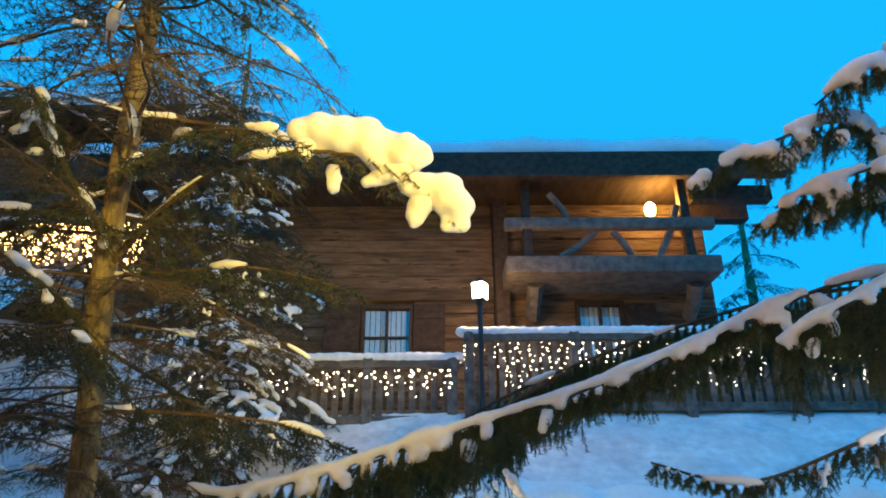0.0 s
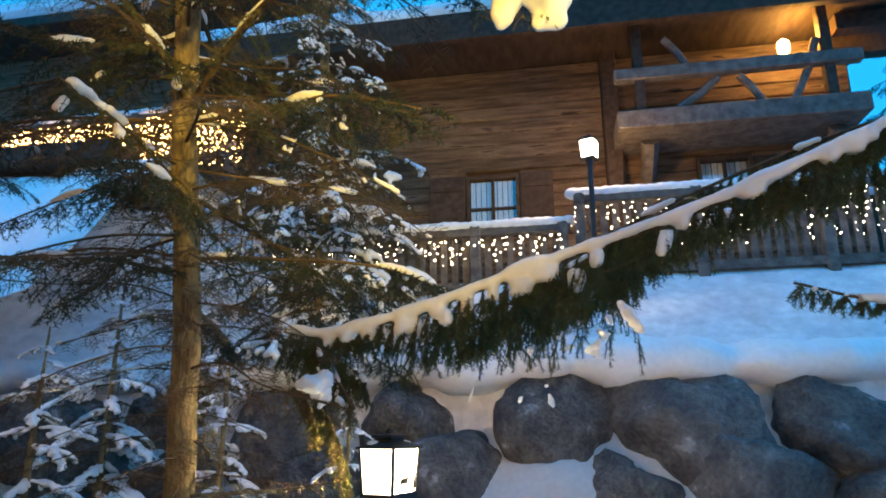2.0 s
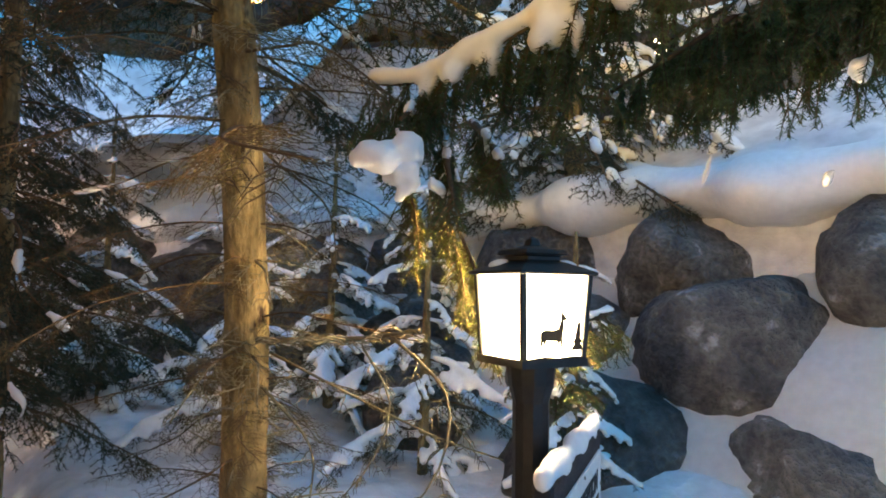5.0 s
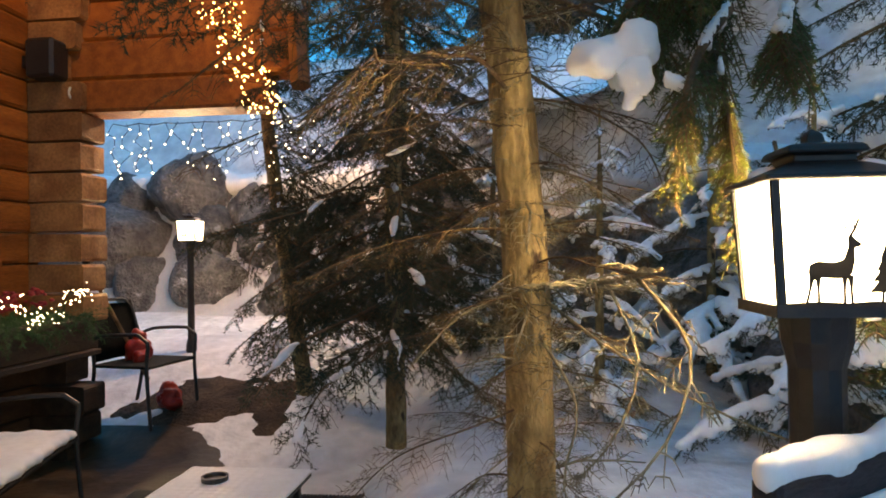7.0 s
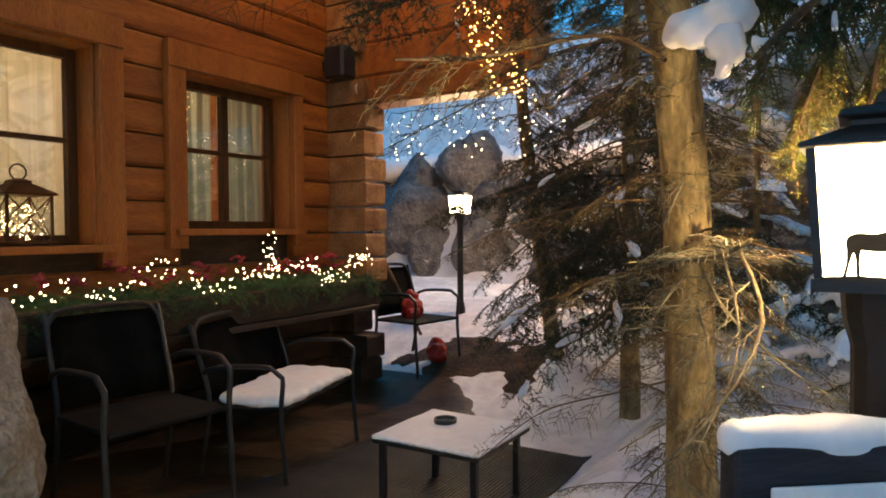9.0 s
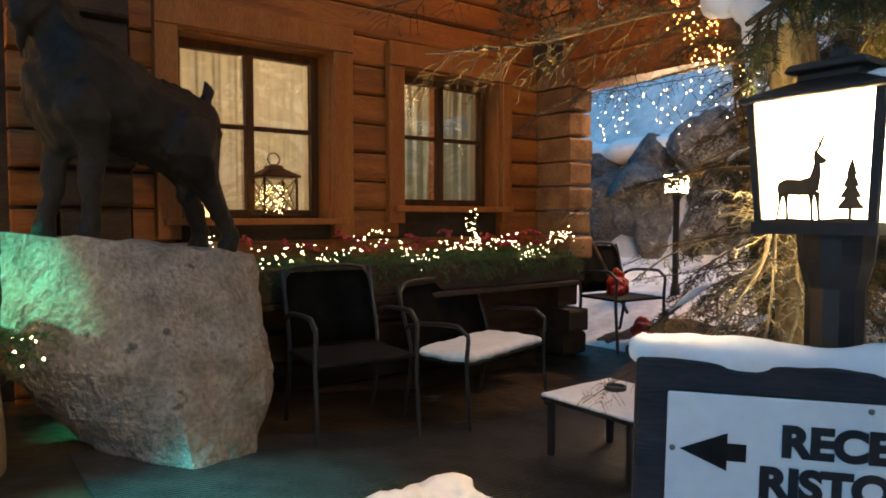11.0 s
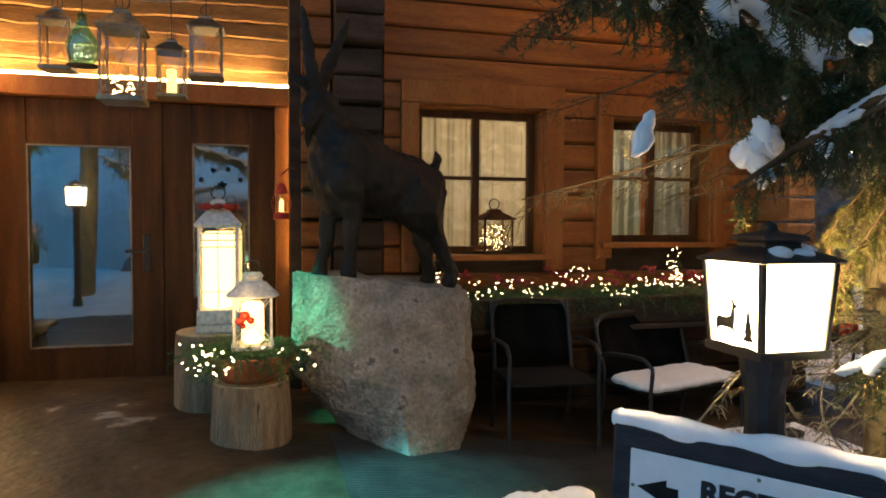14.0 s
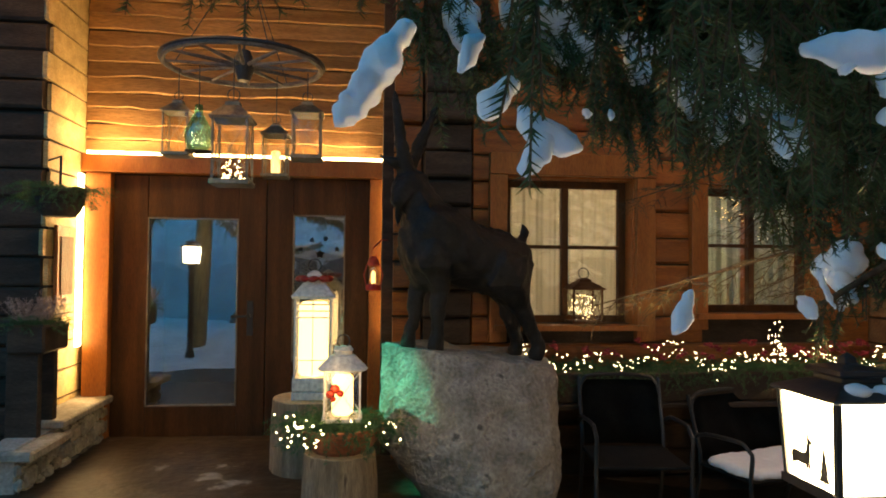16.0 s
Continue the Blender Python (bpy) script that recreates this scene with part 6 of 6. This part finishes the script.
# Wagon wheel with hanging lanterns
wheel = thing("wagon_wheel_chandelier", (0.5, -1.72, 2.88), "old iron-rimmed wagon wheel hung as a lantern chandelier", "chandelier")
wc, R = Vector((0.5, -1.74, 2.90)), 0.50
part("rim", tube(bmesh.new(), [wc + Vector((R * math.cos(t), R * math.sin(t), 0)) for t in np.linspace(0, 2 * math.pi, 49)], 0.020, 8, cap=False), GREYWOOD, wheel)
part("tyre", tube(bmesh.new(), [wc + Vector((R * 1.035 * math.cos(t), R * 1.035 * math.sin(t), 0.012)) for t in np.linspace(0, 2 * math.pi, 49)], 0.013, 6, cap=False), BLACK, wheel)
part("hub", lathe(bmesh.new(), [(0.04, -0.10), (0.055, -0.06), (0.075, 0.0), (0.055, 0.06), (0.04, 0.10)], 16, wc), BLACK, wheel)
for k in range(12):
    t = k * math.pi / 6 + 0.1
    part("spoke", tube(bmesh.new(), [wc + Vector((0.05 * math.cos(t), 0.05 * math.sin(t), 0)), wc + Vector((R * math.cos(t), R * math.sin(t), 0))], [0.015, 0.010], 6), GREYWOOD, wheel)
part("chain", tube(bmesh.new(), [wc + Vector((0, 0, 0.1)), wc + Vector((0.0, 0.0, 1.50))], 0.008, 6), BLACK, wheel)
for k in range(3):
    t = k * 2.094 + 0.5
    part("chain", tube(bmesh.new(), [wc + Vector((R * 0.9 * math.cos(t), R * 0.9 * math.sin(t), 0)), wc + Vector((0, 0, 0.75))], 0.004, 5), BLACK, wheel)
for px, py, pz, w, h, glowing in ((0.72, -1.76, 2.08, 0.24, 0.54, True), (0.42, -2.17, 2.30, 0.18, 0.38, False), (0.42, -1.33, 2.30, 0.21, 0.40, False), (0.30, -1.55, 2.19, 0.18, 0.38, False)):
    ob = lantern("hanging_lantern", (px, py, pz), w, h, "glass lantern hanging from a wagon wheel", TIN, "cross", CANDLE if px == 0.30 else None, 0.25, 2.89)
    if glowing:
        rr = random.Random(3)
        fairy(ob, [(px + rr.uniform(-0.07, 0.07), py + rr.uniform(-0.07, 0.07), pz + 0.03 + 0.12 * rr.random() ** 2) for _ in range(60)], 0.0055, BULB, 4)
bot = thing("glass_bottle_lamp", (0.5, -2.02, 2.33), "round glass bottle tinted as if teal-lit, with tiny lights, hanging", "lantern", "lanterns")
# The teal spotlight's colour on the bottle is put into the glass tint.
TEAL_LIT_GLASS = pane_material("teal_lit_glass", (0.45, 0.85, 0.80), 0.2)
part("bottle", lathe(bmesh.new(), [(0.05, 2.33), (0.075, 2.36), (0.09, 2.42), (0.085, 2.47), (0.05, 2.53), (0.028, 2.57), (0.025, 2.63)], 20, (0.5, -2.02, 0)), TEAL_LIT_GLASS, bot, smooth=True).visible_shadow = False
part("saucer", lathe(bmesh.new(), [(0.02, 2.31), (0.085, 2.322), (0.088, 2.328), (0.02, 2.328)], 20, (0.5, -2.02, 0)), BLACK, bot)
part("cord", tube(bmesh.new(), [(0.5, -2.02, 2.63), (0.5, -2.02, 2.89)], 0.004, 5), BLACK, bot)
rr = random.Random(8)
fairy(bot, [(0.5 + rr.uniform(-0.05, 0.05), -2.02 + rr.uniform(-0.05, 0.05), rr.uniform(2.35, 2.46)) for _ in range(30)], 0.003, BULB, 9)

# ---- flower box, window lantern ----
fb = thing("flower_box", (0.3, 1.6, 0.62), "long wooden window box full of fir greenery and red flowers", "flower box")
part("box", boxes((0.14, 0.50, 0.10, 3.06, 0.66, 0.86), bevel=0.008), DARKWOOD, fb)
part("ledge", boxes((0.10, 0.54, 0.06, 3.10, 0.62, 0.656), bevel=0.006), DARKWOOD, fb)
rnd = random.Random(31)
greenery(fb, [(rnd.uniform(0.18, 0.50), rnd.uniform(0.12, 3.04), 0.84 + rnd.uniform(0, 0.05)) for _ in range(800)], 0.17, 32, GARLAND, 300)
greenery(fb, [(rnd.uniform(0.46, 0.54), rnd.uniform(0.10, 3.06), rnd.uniform(0.78, 0.90)) for _ in range(420)], 0.13, 35, GARLAND, 300, 0.6, "trailing_greenery")
bm = bmesh.new()
for _ in range(45):
    p = Vector((rnd.uniform(0.18, 0.42), rnd.uniform(0.15, 3.0), rnd.uniform(0.95, 1.06)))
    for q in range(5):
        ball(bm, p + Vector((rnd.uniform(-0.03, 0.03), rnd.uniform(-0.03, 0.03), rnd.uniform(-0.015, 0.02))), rnd.uniform(0.012, 0.022), 0.7, 1)
tagged(part("bloom", bm, REDPETAL, fb, "red flower heads"), kind="stuff")
fl = thing("fairy_lights", (0.45, 1.6, 0.95), "warm white fairy lights draped over a flower box", "string lights", "string lights")
path, y = [], 0.12
while y < 3.06:
    path.append(Vector((0.47 + 0.05 * noise.noise(Vector((y * 3, 0, 1))), y, 0.955 + 0.085 * math.sin(y * 9) * math.cos(y * 2.3) + 0.03 * noise.noise(Vector((y * 6, 2, 0))))))
    y += 0.03 if y > 2.2 else 0.045
path = path[:46] + [Vector((0.47, 2.02 + 0.03 * math.sin(k), 0.99 + 0.02 * k)) for k in range(9)] + path[46:]
part("wire", tube(bmesh.new(), path, 0.0015, 3), GARLAND, fl)
fairy(fl, [p + Vector((rnd.uniform(-0.03, 0.05), rnd.uniform(-0.03, 0.03), rnd.gauss(0, 0.035))) for p in path for _ in range(3)], 0.0058, BULB, 33)
wl = lantern("window_lantern", (-0.07, 0.77, 1.165), 0.26, 0.35, "dark wooden heart lantern with fairy lights on a sill", DOORWOOD, "cross", None, 0.26)
rr = random.Random(12)
fairy(wl, [(-0.07 + rr.uniform(-0.09, 0.09), 0.77 + rr.uniform(-0.09, 0.09), rr.uniform(1.19, 1.38)) for _ in range(80)], 0.0045, BULB, 13)
bm = bmesh.new()
for p, r in (((-0.07, 0.30, 1.20), 0.035), ((-0.07, 0.33, 1.19), 0.03), ((-0.06, 0.31, 1.24), 0.022)):
    ball(bm, p, r, 0.9, 2)
solid("sill_ornament", melted(bm, 0.008, 0, 1, 2), CANDLE, "small glowing ornament on a window sill", "ornament")

# ---- seats and table ----
def arm_chair(place, yaw, width, label, name="garden_chair"):
    m = Matrix.Translation(place) @ Matrix.Rotation(radians(yaw), 4, "Z")
    ch = local_thing(name, m, label, "chair", "terrace seats")
    w, r = width / 2, 0.013
    for s in (-1, 1):
        lpart("side_frame", tube(bmesh.new(), spine([(0.27, s * w, 0.0), (0.24, s * w, 0.40), (0.25, s * w, 0.60), (0.18, s * w, 0.65), (-0.12, s * w, 0.64), (-0.22, s * w, 0.60)], 0.05), r, 8), BLACK, ch)
        lpart("back_leg", tube(bmesh.new(), spine([(-0.28, s * w * 0.94, 0.0), (-0.20, s * w * 0.94, 0.42), (-0.27, s * w * 0.94, 0.70), (-0.32, s * w * 0.94, 0.86)], 0.05), r, 8), BLACK, ch)
    lpart("seat", boxes((-0.22, 0.26, -w * 0.96, w * 0.96, 0.415, 0.435), bevel=0.006), WOVEN, ch)
    bm = bmesh.new()
    rows = []
    for q, (bx, bz, bw) in enumerate(((-0.20, 0.45, 0.93), (-0.235, 0.57, 0.95), (-0.265, 0.70, 0.95), (-0.295, 0.80, 0.90), (-0.305, 0.845, 0.78))):
        rows.append([bm.verts.new((bx - 0.03 * (1 - abs(u)), u * w * bw, bz)) for u in np.linspace(-1, 1, 9)])
    for r0, r1 in zip(rows, rows[1:]):
        for k in range(8):
            bm.faces.new((r0[k], r0[k + 1], r1[k + 1], r1[k]))
    bmesh.ops.solidify(bm, geom=bm.faces[:], thickness=0.006)
    lpart("back_panel", bm, WOVEN, ch, "dark woven mesh back", True)
    bm = tube(bmesh.new(), spine([(-0.285, -w * 0.94, 0.76), (-0.325, -w * 0.78, 0.86), (-0.345, 0, 0.875), (-0.325, w * 0.78, 0.86), (-0.285, w * 0.94, 0.76)], 0.04), r, 8)
    lpart("backrest", bm, BLACK, ch)
    return ch


arm_chair((1.02, 0.72, gz(1.02, 0.72) + 0.02), -6, 0.56, "black metal garden armchair under a flower box")
arm_chair((0.82, 1.78, gz(0.82, 1.78) + 0.02), 16, 0.92, "black metal garden bench with snow on its seat", "garden_bench")
arm_chair((0.52, 3.62, gz(0.52, 3.62) + 0.02), -8, 0.54, "black metal garden armchair beside the house corner")
bm = bmesh.new()
rnd = random.Random(41)
for k in range(320):
    u, v = rnd.uniform(-0.40, 0.40), rnd.uniform(-0.17, 0.22)
    ball(bm, Matrix.Rotation(radians(16), 4, "Z") @ Vector((v, u, 0)) + Vector((0.82, 1.78, gz(0.82, 1.78) + 0.475)), rnd.uniform(0.055, 0.062), 0.6)
solid("seat_snow", melted(bm, 0.018, 0.006, 5, 9), SNOW, "soft snow lying on a garden bench seat", "snow")
TZ = gz(1.98, 1.77) + 0.01
tab = thing("side_table", (1.98, 1.77, TZ), "low black metal table covered with snow", "table")
for a, b in ((1.73, 1.53), (2.24, 1.53), (1.73, 2.01), (2.22, 2.01)):
    part("leg", boxes((a - 0.016, a + 0.016, b - 0.016, b + 0.016, TZ, 0.195)), BLACK, tab)
part("tabletop", boxes((1.69, 2.28, 1.49, 2.05, 0.195, 0.222), bevel=0.008), BLACK, tab)
bm = bmesh.new()
for i in range(14):
    for j in range(13):
        ball(bm, (1.715 + i * 0.0415, 1.515 + j * 0.0425, 0.226), 0.042, 0.42, 1)
part("snow_cover", melted(bm, 0.011, 0.004, 9, 3), SNOW, tab, "even layer of snow on the table")
ash = thing("ashtray", (1.90, 1.84, 0.243), "small round dark ashtray standing on the snowy table", "ashtray")
part("dish", lathe(bmesh.new(), [(0.045, 0.236), (0.058, 0.24), (0.060, 0.262), (0.050, 0.262), (0.044, 0.248)], 24, (1.90, 1.84, 0)), BLACK, ash)

bag = bmesh.new()
for p, r in (((0.46, 3.66, gz(0.5, 3.6) + 0.52), 0.10), ((0.44, 3.70, gz(0.5, 3.6) + 0.64), 0.05), ((0.52, 3.58, gz(0.5, 3.6) + 0.49), 0.06), ((0.43, 3.72, gz(0.5, 3.6) + 0.55), 0.08)):
    ball(bag, p, r, 1.0, 2)
solid("red_bag", melted(bag, 0.010, 0.035, 14, 0), REDMETAL, "crumpled red plastic bag on a garden chair", "bag")
bag = bmesh.new()
for p, r in (((0.66, 3.75, gz(0.66, 3.75) + 0.09), 0.09), ((0.60, 3.80, gz(0.66, 3.75) + 0.14), 0.07)):
    ball(bag, p, r, 1.0, 2)
solid("red_bag", melted(bag, 0.010, 0.035, 14, 0), REDMETAL, "crumpled red plastic bag on the ground under a chair", "bag")
sh = thing("snow_shovel", (0.40, 3.75, gz(0.4, 3.75)), "snow shovel leaning on the house corner", "shovel")
part("shaft", tube(bmesh.new(), [(0.42, 3.86, gz(0.4, 3.8) + 0.2), (0.24, 3.55, 1.0), (0.20, 3.46, 1.22)], 0.014, 8), OLDWOOD, sh)
part("grip", boxes((0.17, 0.23, 3.43, 3.49, 1.20, 1.25), bevel=0.01), BLACK, sh)

# Snowy shrub and split wood by the sign
shrub = thing("low_shrub", (2.65, 0.08, gz(2.65, 0.08)), "small clipped shrub under a cap of snow", "shrub")
rnd = random.Random(51)
greenery(shrub, [(2.62 + rnd.uniform(-0.24, 0.22), 0.05 + rnd.uniform(-0.34, 0.34), rnd.uniform(0.02, 0.25)) for _ in range(330)], 0.16, 52, NEEDLE, 260, 0.05)
bm = bmesh.new()
for k in range(90):
    a, q = rnd.uniform(0, 6.28), math.sqrt(rnd.random())
    ball(bm, (2.62 + 0.20 * q * math.cos(a), 0.06 + 0.30 * q * math.sin(a), 0.33 - 0.13 * q * q + rnd.uniform(-0.02, 0.03)), rnd.uniform(0.03, 0.075), 0.8, 1)
part("snow_cap", melted(bm, 0.013, 0.010, 16, 1), SNOW, shrub, "lumpy snow on the shrub")
for k, (x, y, zz, yaw) in enumerate(((3.12, 0.66, 0.28, 20), (3.22, 0.74, 0.30, 70), (3.15, 0.72, 0.40, -30))):
    bm = bmesh.new()
    pts = [(0, -0.13, 0), (0.075, -0.13, 0.02), (0.03, -0.13, 0.08), (0, 0.13, 0), (0.08, 0.13, 0.015), (0.03, 0.13, 0.075)]
    v = [bm.verts.new(p) for p in pts]
    for f in ((0, 1, 2), (5, 4, 3), (0, 3, 4, 1), (1, 4, 5, 2), (2, 5, 3, 0)):
        bm.faces.new([v[q] for q in f])
    solid("split_log", bm, CUTWOOD, "split piece of pale firewood on the snow", "firewood", "firewood", m=pose(x, y, gz(x, y) + 0.02 + 0.09 * (k == 2), 6, 10, yaw))

# ---- house corner, beam, loudspeaker, lights ----
beam = thing("porch_beam", (0.9, 3.35, 2.3), "heavy orange-brown timber beam jutting from the house corner", "beam")
part("beam", boxes((0.02, 1.62, 3.22, 3.50, 2.24, 2.46), bevel=0.02), LOG, beam)
for q in range(7):
    part("beam", boxes((0.02, 1.80 + 0.05 * math.sin(q * 2.0), 3.23 + 0.01 * (q % 2), 3.49, 2.464 + q * 0.27, 2.730 + q * 0.27), bevel=0.02), LOG, beam)
part("strut", tube(bmesh.new(), [(1.80, 3.20, 2.85), (2.00, 2.75, 2.62), (2.06, 2.62, 2.20)], 0.06, 6), LOG, beam)
bm = bmesh.new()
for k in range(8):
    ball(bm, (1.93 + 0.014 * k, 2.82 - 0.03 * k, 2.74 - 0.012 * k), 0.06, 0.6, 1)
part("snow_cap", melted(bm, 0.015, 0.006, 12, 2), SNOW, beam, "snow on the end of the strut")
sp = thing("loudspeaker", (0.18, 3.12, 2.5), "black outdoor loudspeaker under the beam", "loudspeaker")
part("cabinet", boxes((0.06, 0.26, 3.02, 3.20, 2.44, 2.70), bevel=0.02), BLACK, sp)
part("bracket", boxes((0.0, 0.06, 3.08, 3.14, 2.52, 2.60)), BLACK, sp)
cr = thing("wall_ring", (0.27, 3.19, 2.36), "round pale ring fixture on the house corner", "fixture")
part("ring", tube(bmesh.new(), [(0.29, 3.19 + 0.045 * math.cos(t), 2.36 + 0.045 * math.sin(t)) for t in np.linspace(0, 2 * math.pi, 25)], 0.008, 6, cap=False), WHITEMETAL, cr)
part("stem", boxes((0.0, 0.285, 3.18, 3.20, 2.35, 2.37)), BLACK, cr)
icicle_lights("icicle_lights", Matrix.Translation((0.35, 3.62, 0)), 1.5, 2.22, 0.42, "white icicle lights hanging below the beam", 61, BULB, 0.10, 0.008)
rnd = random.Random(62)
al = thing("amber_lights", (1.4, 3.3, 2.5), "tangle of amber string lights wound on the beam end", "string lights", "string lights")
pts = [Vector((1.32 + 0.10 * math.sin(k * 1.3) + k * 0.004 + rnd.uniform(-0.05, 0.05), 3.15 + 0.12 * math.cos(k * 0.9), 2.95 - k * 0.009 + rnd.uniform(-0.03, 0.03))) for k in range(90)]
part("wire", tube(bmesh.new(), pts, 0.003, 3), DARKWOOD, al)
fairy(al, pts + [p + Vector((rnd.uniform(-0.06, 0.06), rnd.uniform(-0.06, 0.06), rnd.uniform(-0.05, 0.05))) for p in pts], 0.0085, BULB_AMBER, 63)

# ---- left of the entrance: stone bench, basket, planters ----
bench = thing("stone_bench", (0.0, -3.05, 0.2), "masonry ledge with a flagstone seat beside the door", "bench")
part("core", boxes((-0.54, 0.80, -3.13, -2.95, 0.12, 0.50)), PLASTER, bench)
part("seat_slab", boxes((-0.545, 0.36, -3.138, -2.87, 0.505, 0.56), bevel=0.012), WALLSTONE, bench, "smooth flagstone seat")
part("seat_slab", boxes((0.37, 0.86, -3.138, -2.83, 0.43, 0.49), bevel=0.012), WALLSTONE, bench, "smooth flagstone seat")
rnd = random.Random(71)
x = -0.54
while x < 0.80:
    w = rnd.uniform(0.09, 0.17)
    z = 0.17
    while z < 0.47:
        h = rnd.uniform(0.07, 0.13)
        bm = box(bmesh.new(), x + 0.006, min(x + w, 0.82) - 0.006, -2.955, -2.905 + rnd.uniform(-0.008, 0.010), z, min(z + h, 0.495) - 0.010, bevel=0.018)
        for v in bm.verts:
            v.co += Vector((rnd.uniform(-0.008, 0.008), 0, rnd.uniform(-0.008, 0.008)))
        part("stone", bm, WALLSTONE, bench)
        z += h
    x += w
bk = thing("hanging_basket", (0.22, -2.98, 2.0), "dark hanging basket of greenery on a wall bracket", "basket")
part("basket", lathe(bmesh.new(), [(0.10, 1.90), (0.13, 1.94), (0.17, 2.08), (0.16, 2.08), (0.12, 1.97)], 18, (0.22, -2.98, 0)), DARKWOOD, bk)
rnd = random.Random(72)
greenery(bk, [(0.22 + rnd.uniform(-0.13, 0.13), -2.98 + rnd.uniform(-0.13, 0.13), 2.07) for _ in range(190)], 0.24, 73, GARLAND, 380, 0.35)
part("bracket", tube(bmesh.new(), [(0.03, -3.16, 2.30), (0.22, -2.98, 2.31), (0.22, -2.98, 2.08)], 0.008, 6), BLACK, bk)
pn = thing("wall_panel", (-0.2, -3.1, 1.6), "framed wooden picture panel on the niche wall", "panel")
part("panel", boxes((-0.32, -0.02, -3.118, -3.09, 1.28, 1.86), bevel=0.006), CASING, pn)
part("motif", boxes((-0.27, -0.07, -3.089, -3.083, 1.36, 1.78), bevel=0.003), DOORWOOD, pn, "darker carved relief")
tub = thing("wall_planter", (0.40, -3.0, 1.0), "dark planter with winter greenery and dry pink heather", "planter")
part("tub", boxes((0.22, 0.58, -3.13, -2.90, 1.02, 1.20), bevel=0.015), DARKWOOD, tub)
rnd = random.Random(74)
greenery(tub, [(rnd.uniform(0.24, 0.56), rnd.uniform(-3.10, -2.92), 1.19) for _ in range(120)], 0.16, 75, GARLAND, 320)
greenery(tub, [(rnd.uniform(0.24, 0.56), rnd.uniform(-3.10, -2.92), 1.22) for _ in range(90)], 0.17, 76, HEATHER, 300, -0.35, "heather")
part("bracket", boxes((0.26, 0.32, -3.14, -2.95, 0.49, 1.018), (0.48, 0.54, -3.14, -2.95, 0.49, 1.018)), DARKWOOD, tub)


notice = local_thing("small_notice", UP @ Matrix.Translation((2.85, 5.55, 1.585)), "small white notice board on a stake before the boulders", "sign")
lpart("board", boxes((-0.17, 0.17, -0.012, 0.012, -0.065, 0.065)), SIGNWHITE, notice)
for zz, ww in ((0.03, 0.09), (-0.015, 0.14)):
    lpart("text_bar", boxes((-ww, ww, -0.016, -0.0125, zz - 0.012, zz + 0.012), bevel=0.001), INK, notice)
lpart("stake", boxes((-0.02, 0.02, 0.014, 0.05, -1.5, 0.05)), GREYWOOD, notice)


# ---- pieces: logs of the house wall, boards over the entrance ----
k = 0
z = -0.42
while z < 4.38:
    z1 = min(z + LOG_H - 0.006, 4.395)
    cuts = [(-0.12, 3.14)]
    for w in (W1, W2):
        lo, hi = w[2] - 0.04, w[3] + 0.02
        if z1 > lo and z < hi:
            a, b = w[0] - 0.02, w[1] + 0.02
            cuts = [c for s in cuts for c in ((s[0], min(s[1], a)), (max(s[0], b), s[1])) if c[1] - c[0] > 0.02]
    for a, b in cuts:
        # Below 0.72, dark wood replaces the log stain as shade under the flower box.
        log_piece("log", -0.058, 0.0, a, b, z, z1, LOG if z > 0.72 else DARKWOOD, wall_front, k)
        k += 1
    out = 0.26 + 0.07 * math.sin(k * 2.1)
    # Low corner ends take the same dark wood, shade put into colour.
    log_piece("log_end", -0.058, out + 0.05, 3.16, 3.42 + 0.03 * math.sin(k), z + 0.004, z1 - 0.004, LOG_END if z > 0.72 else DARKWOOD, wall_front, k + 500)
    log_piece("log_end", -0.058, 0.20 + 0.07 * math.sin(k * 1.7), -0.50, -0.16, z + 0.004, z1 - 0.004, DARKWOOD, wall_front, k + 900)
    log_piece("log_end", -0.30, 0.06 + 0.04 * math.sin(k * 1.3), -0.72, -0.52, z + 0.004, z1 - 0.004, LOG, wall_front, k + 1300)
    # Left wall logs: dark colour in place of shade.
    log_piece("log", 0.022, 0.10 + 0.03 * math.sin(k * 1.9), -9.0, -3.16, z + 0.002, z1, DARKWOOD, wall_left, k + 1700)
    # Niche return: the LED strip's light is painted in as pale wood.
    log_piece("log_end", -0.56, 0.08 + 0.05 * math.sin(k * 2.7), -3.155, -3.125, z + 0.004, z1 - 0.003, LITBOARD, wall_left, k + 2100)
    z += LOG_H
for q in range(16):
    z0 = 2.44 + q * 0.125
    bm = bmesh.new()
    n = 60
    rows = []
    for i in range(n + 1):
        y = -3.12 + 2.40 * i / n
        edge = 0.018 * noise.noise(Vector((y * 2.2, q * 3.7, 0))) + 0.008 * noise.noise(Vector((y * 7, q * 3.7, 0)))
        rows.append([bm.verts.new(c) for c in ((-0.598, y, z0 + 0.13), (-0.555 - 0.012 * (q % 2), y, z0 + 0.125), (-0.535 + edge * 0.5, y, z0 + 0.010 + edge), (-0.545, y, z0 + edge), (-0.598, y, z0 + 0.01 + edge))])
    for a, b in zip(rows, rows[1:]):
        for s in range(4):
            bm.faces.new((a[s], b[s], b[s + 1], a[s + 1]))
    part("board", bm, BOARD, wall_entry)

bpy.data.scenes.remove(side_scene)
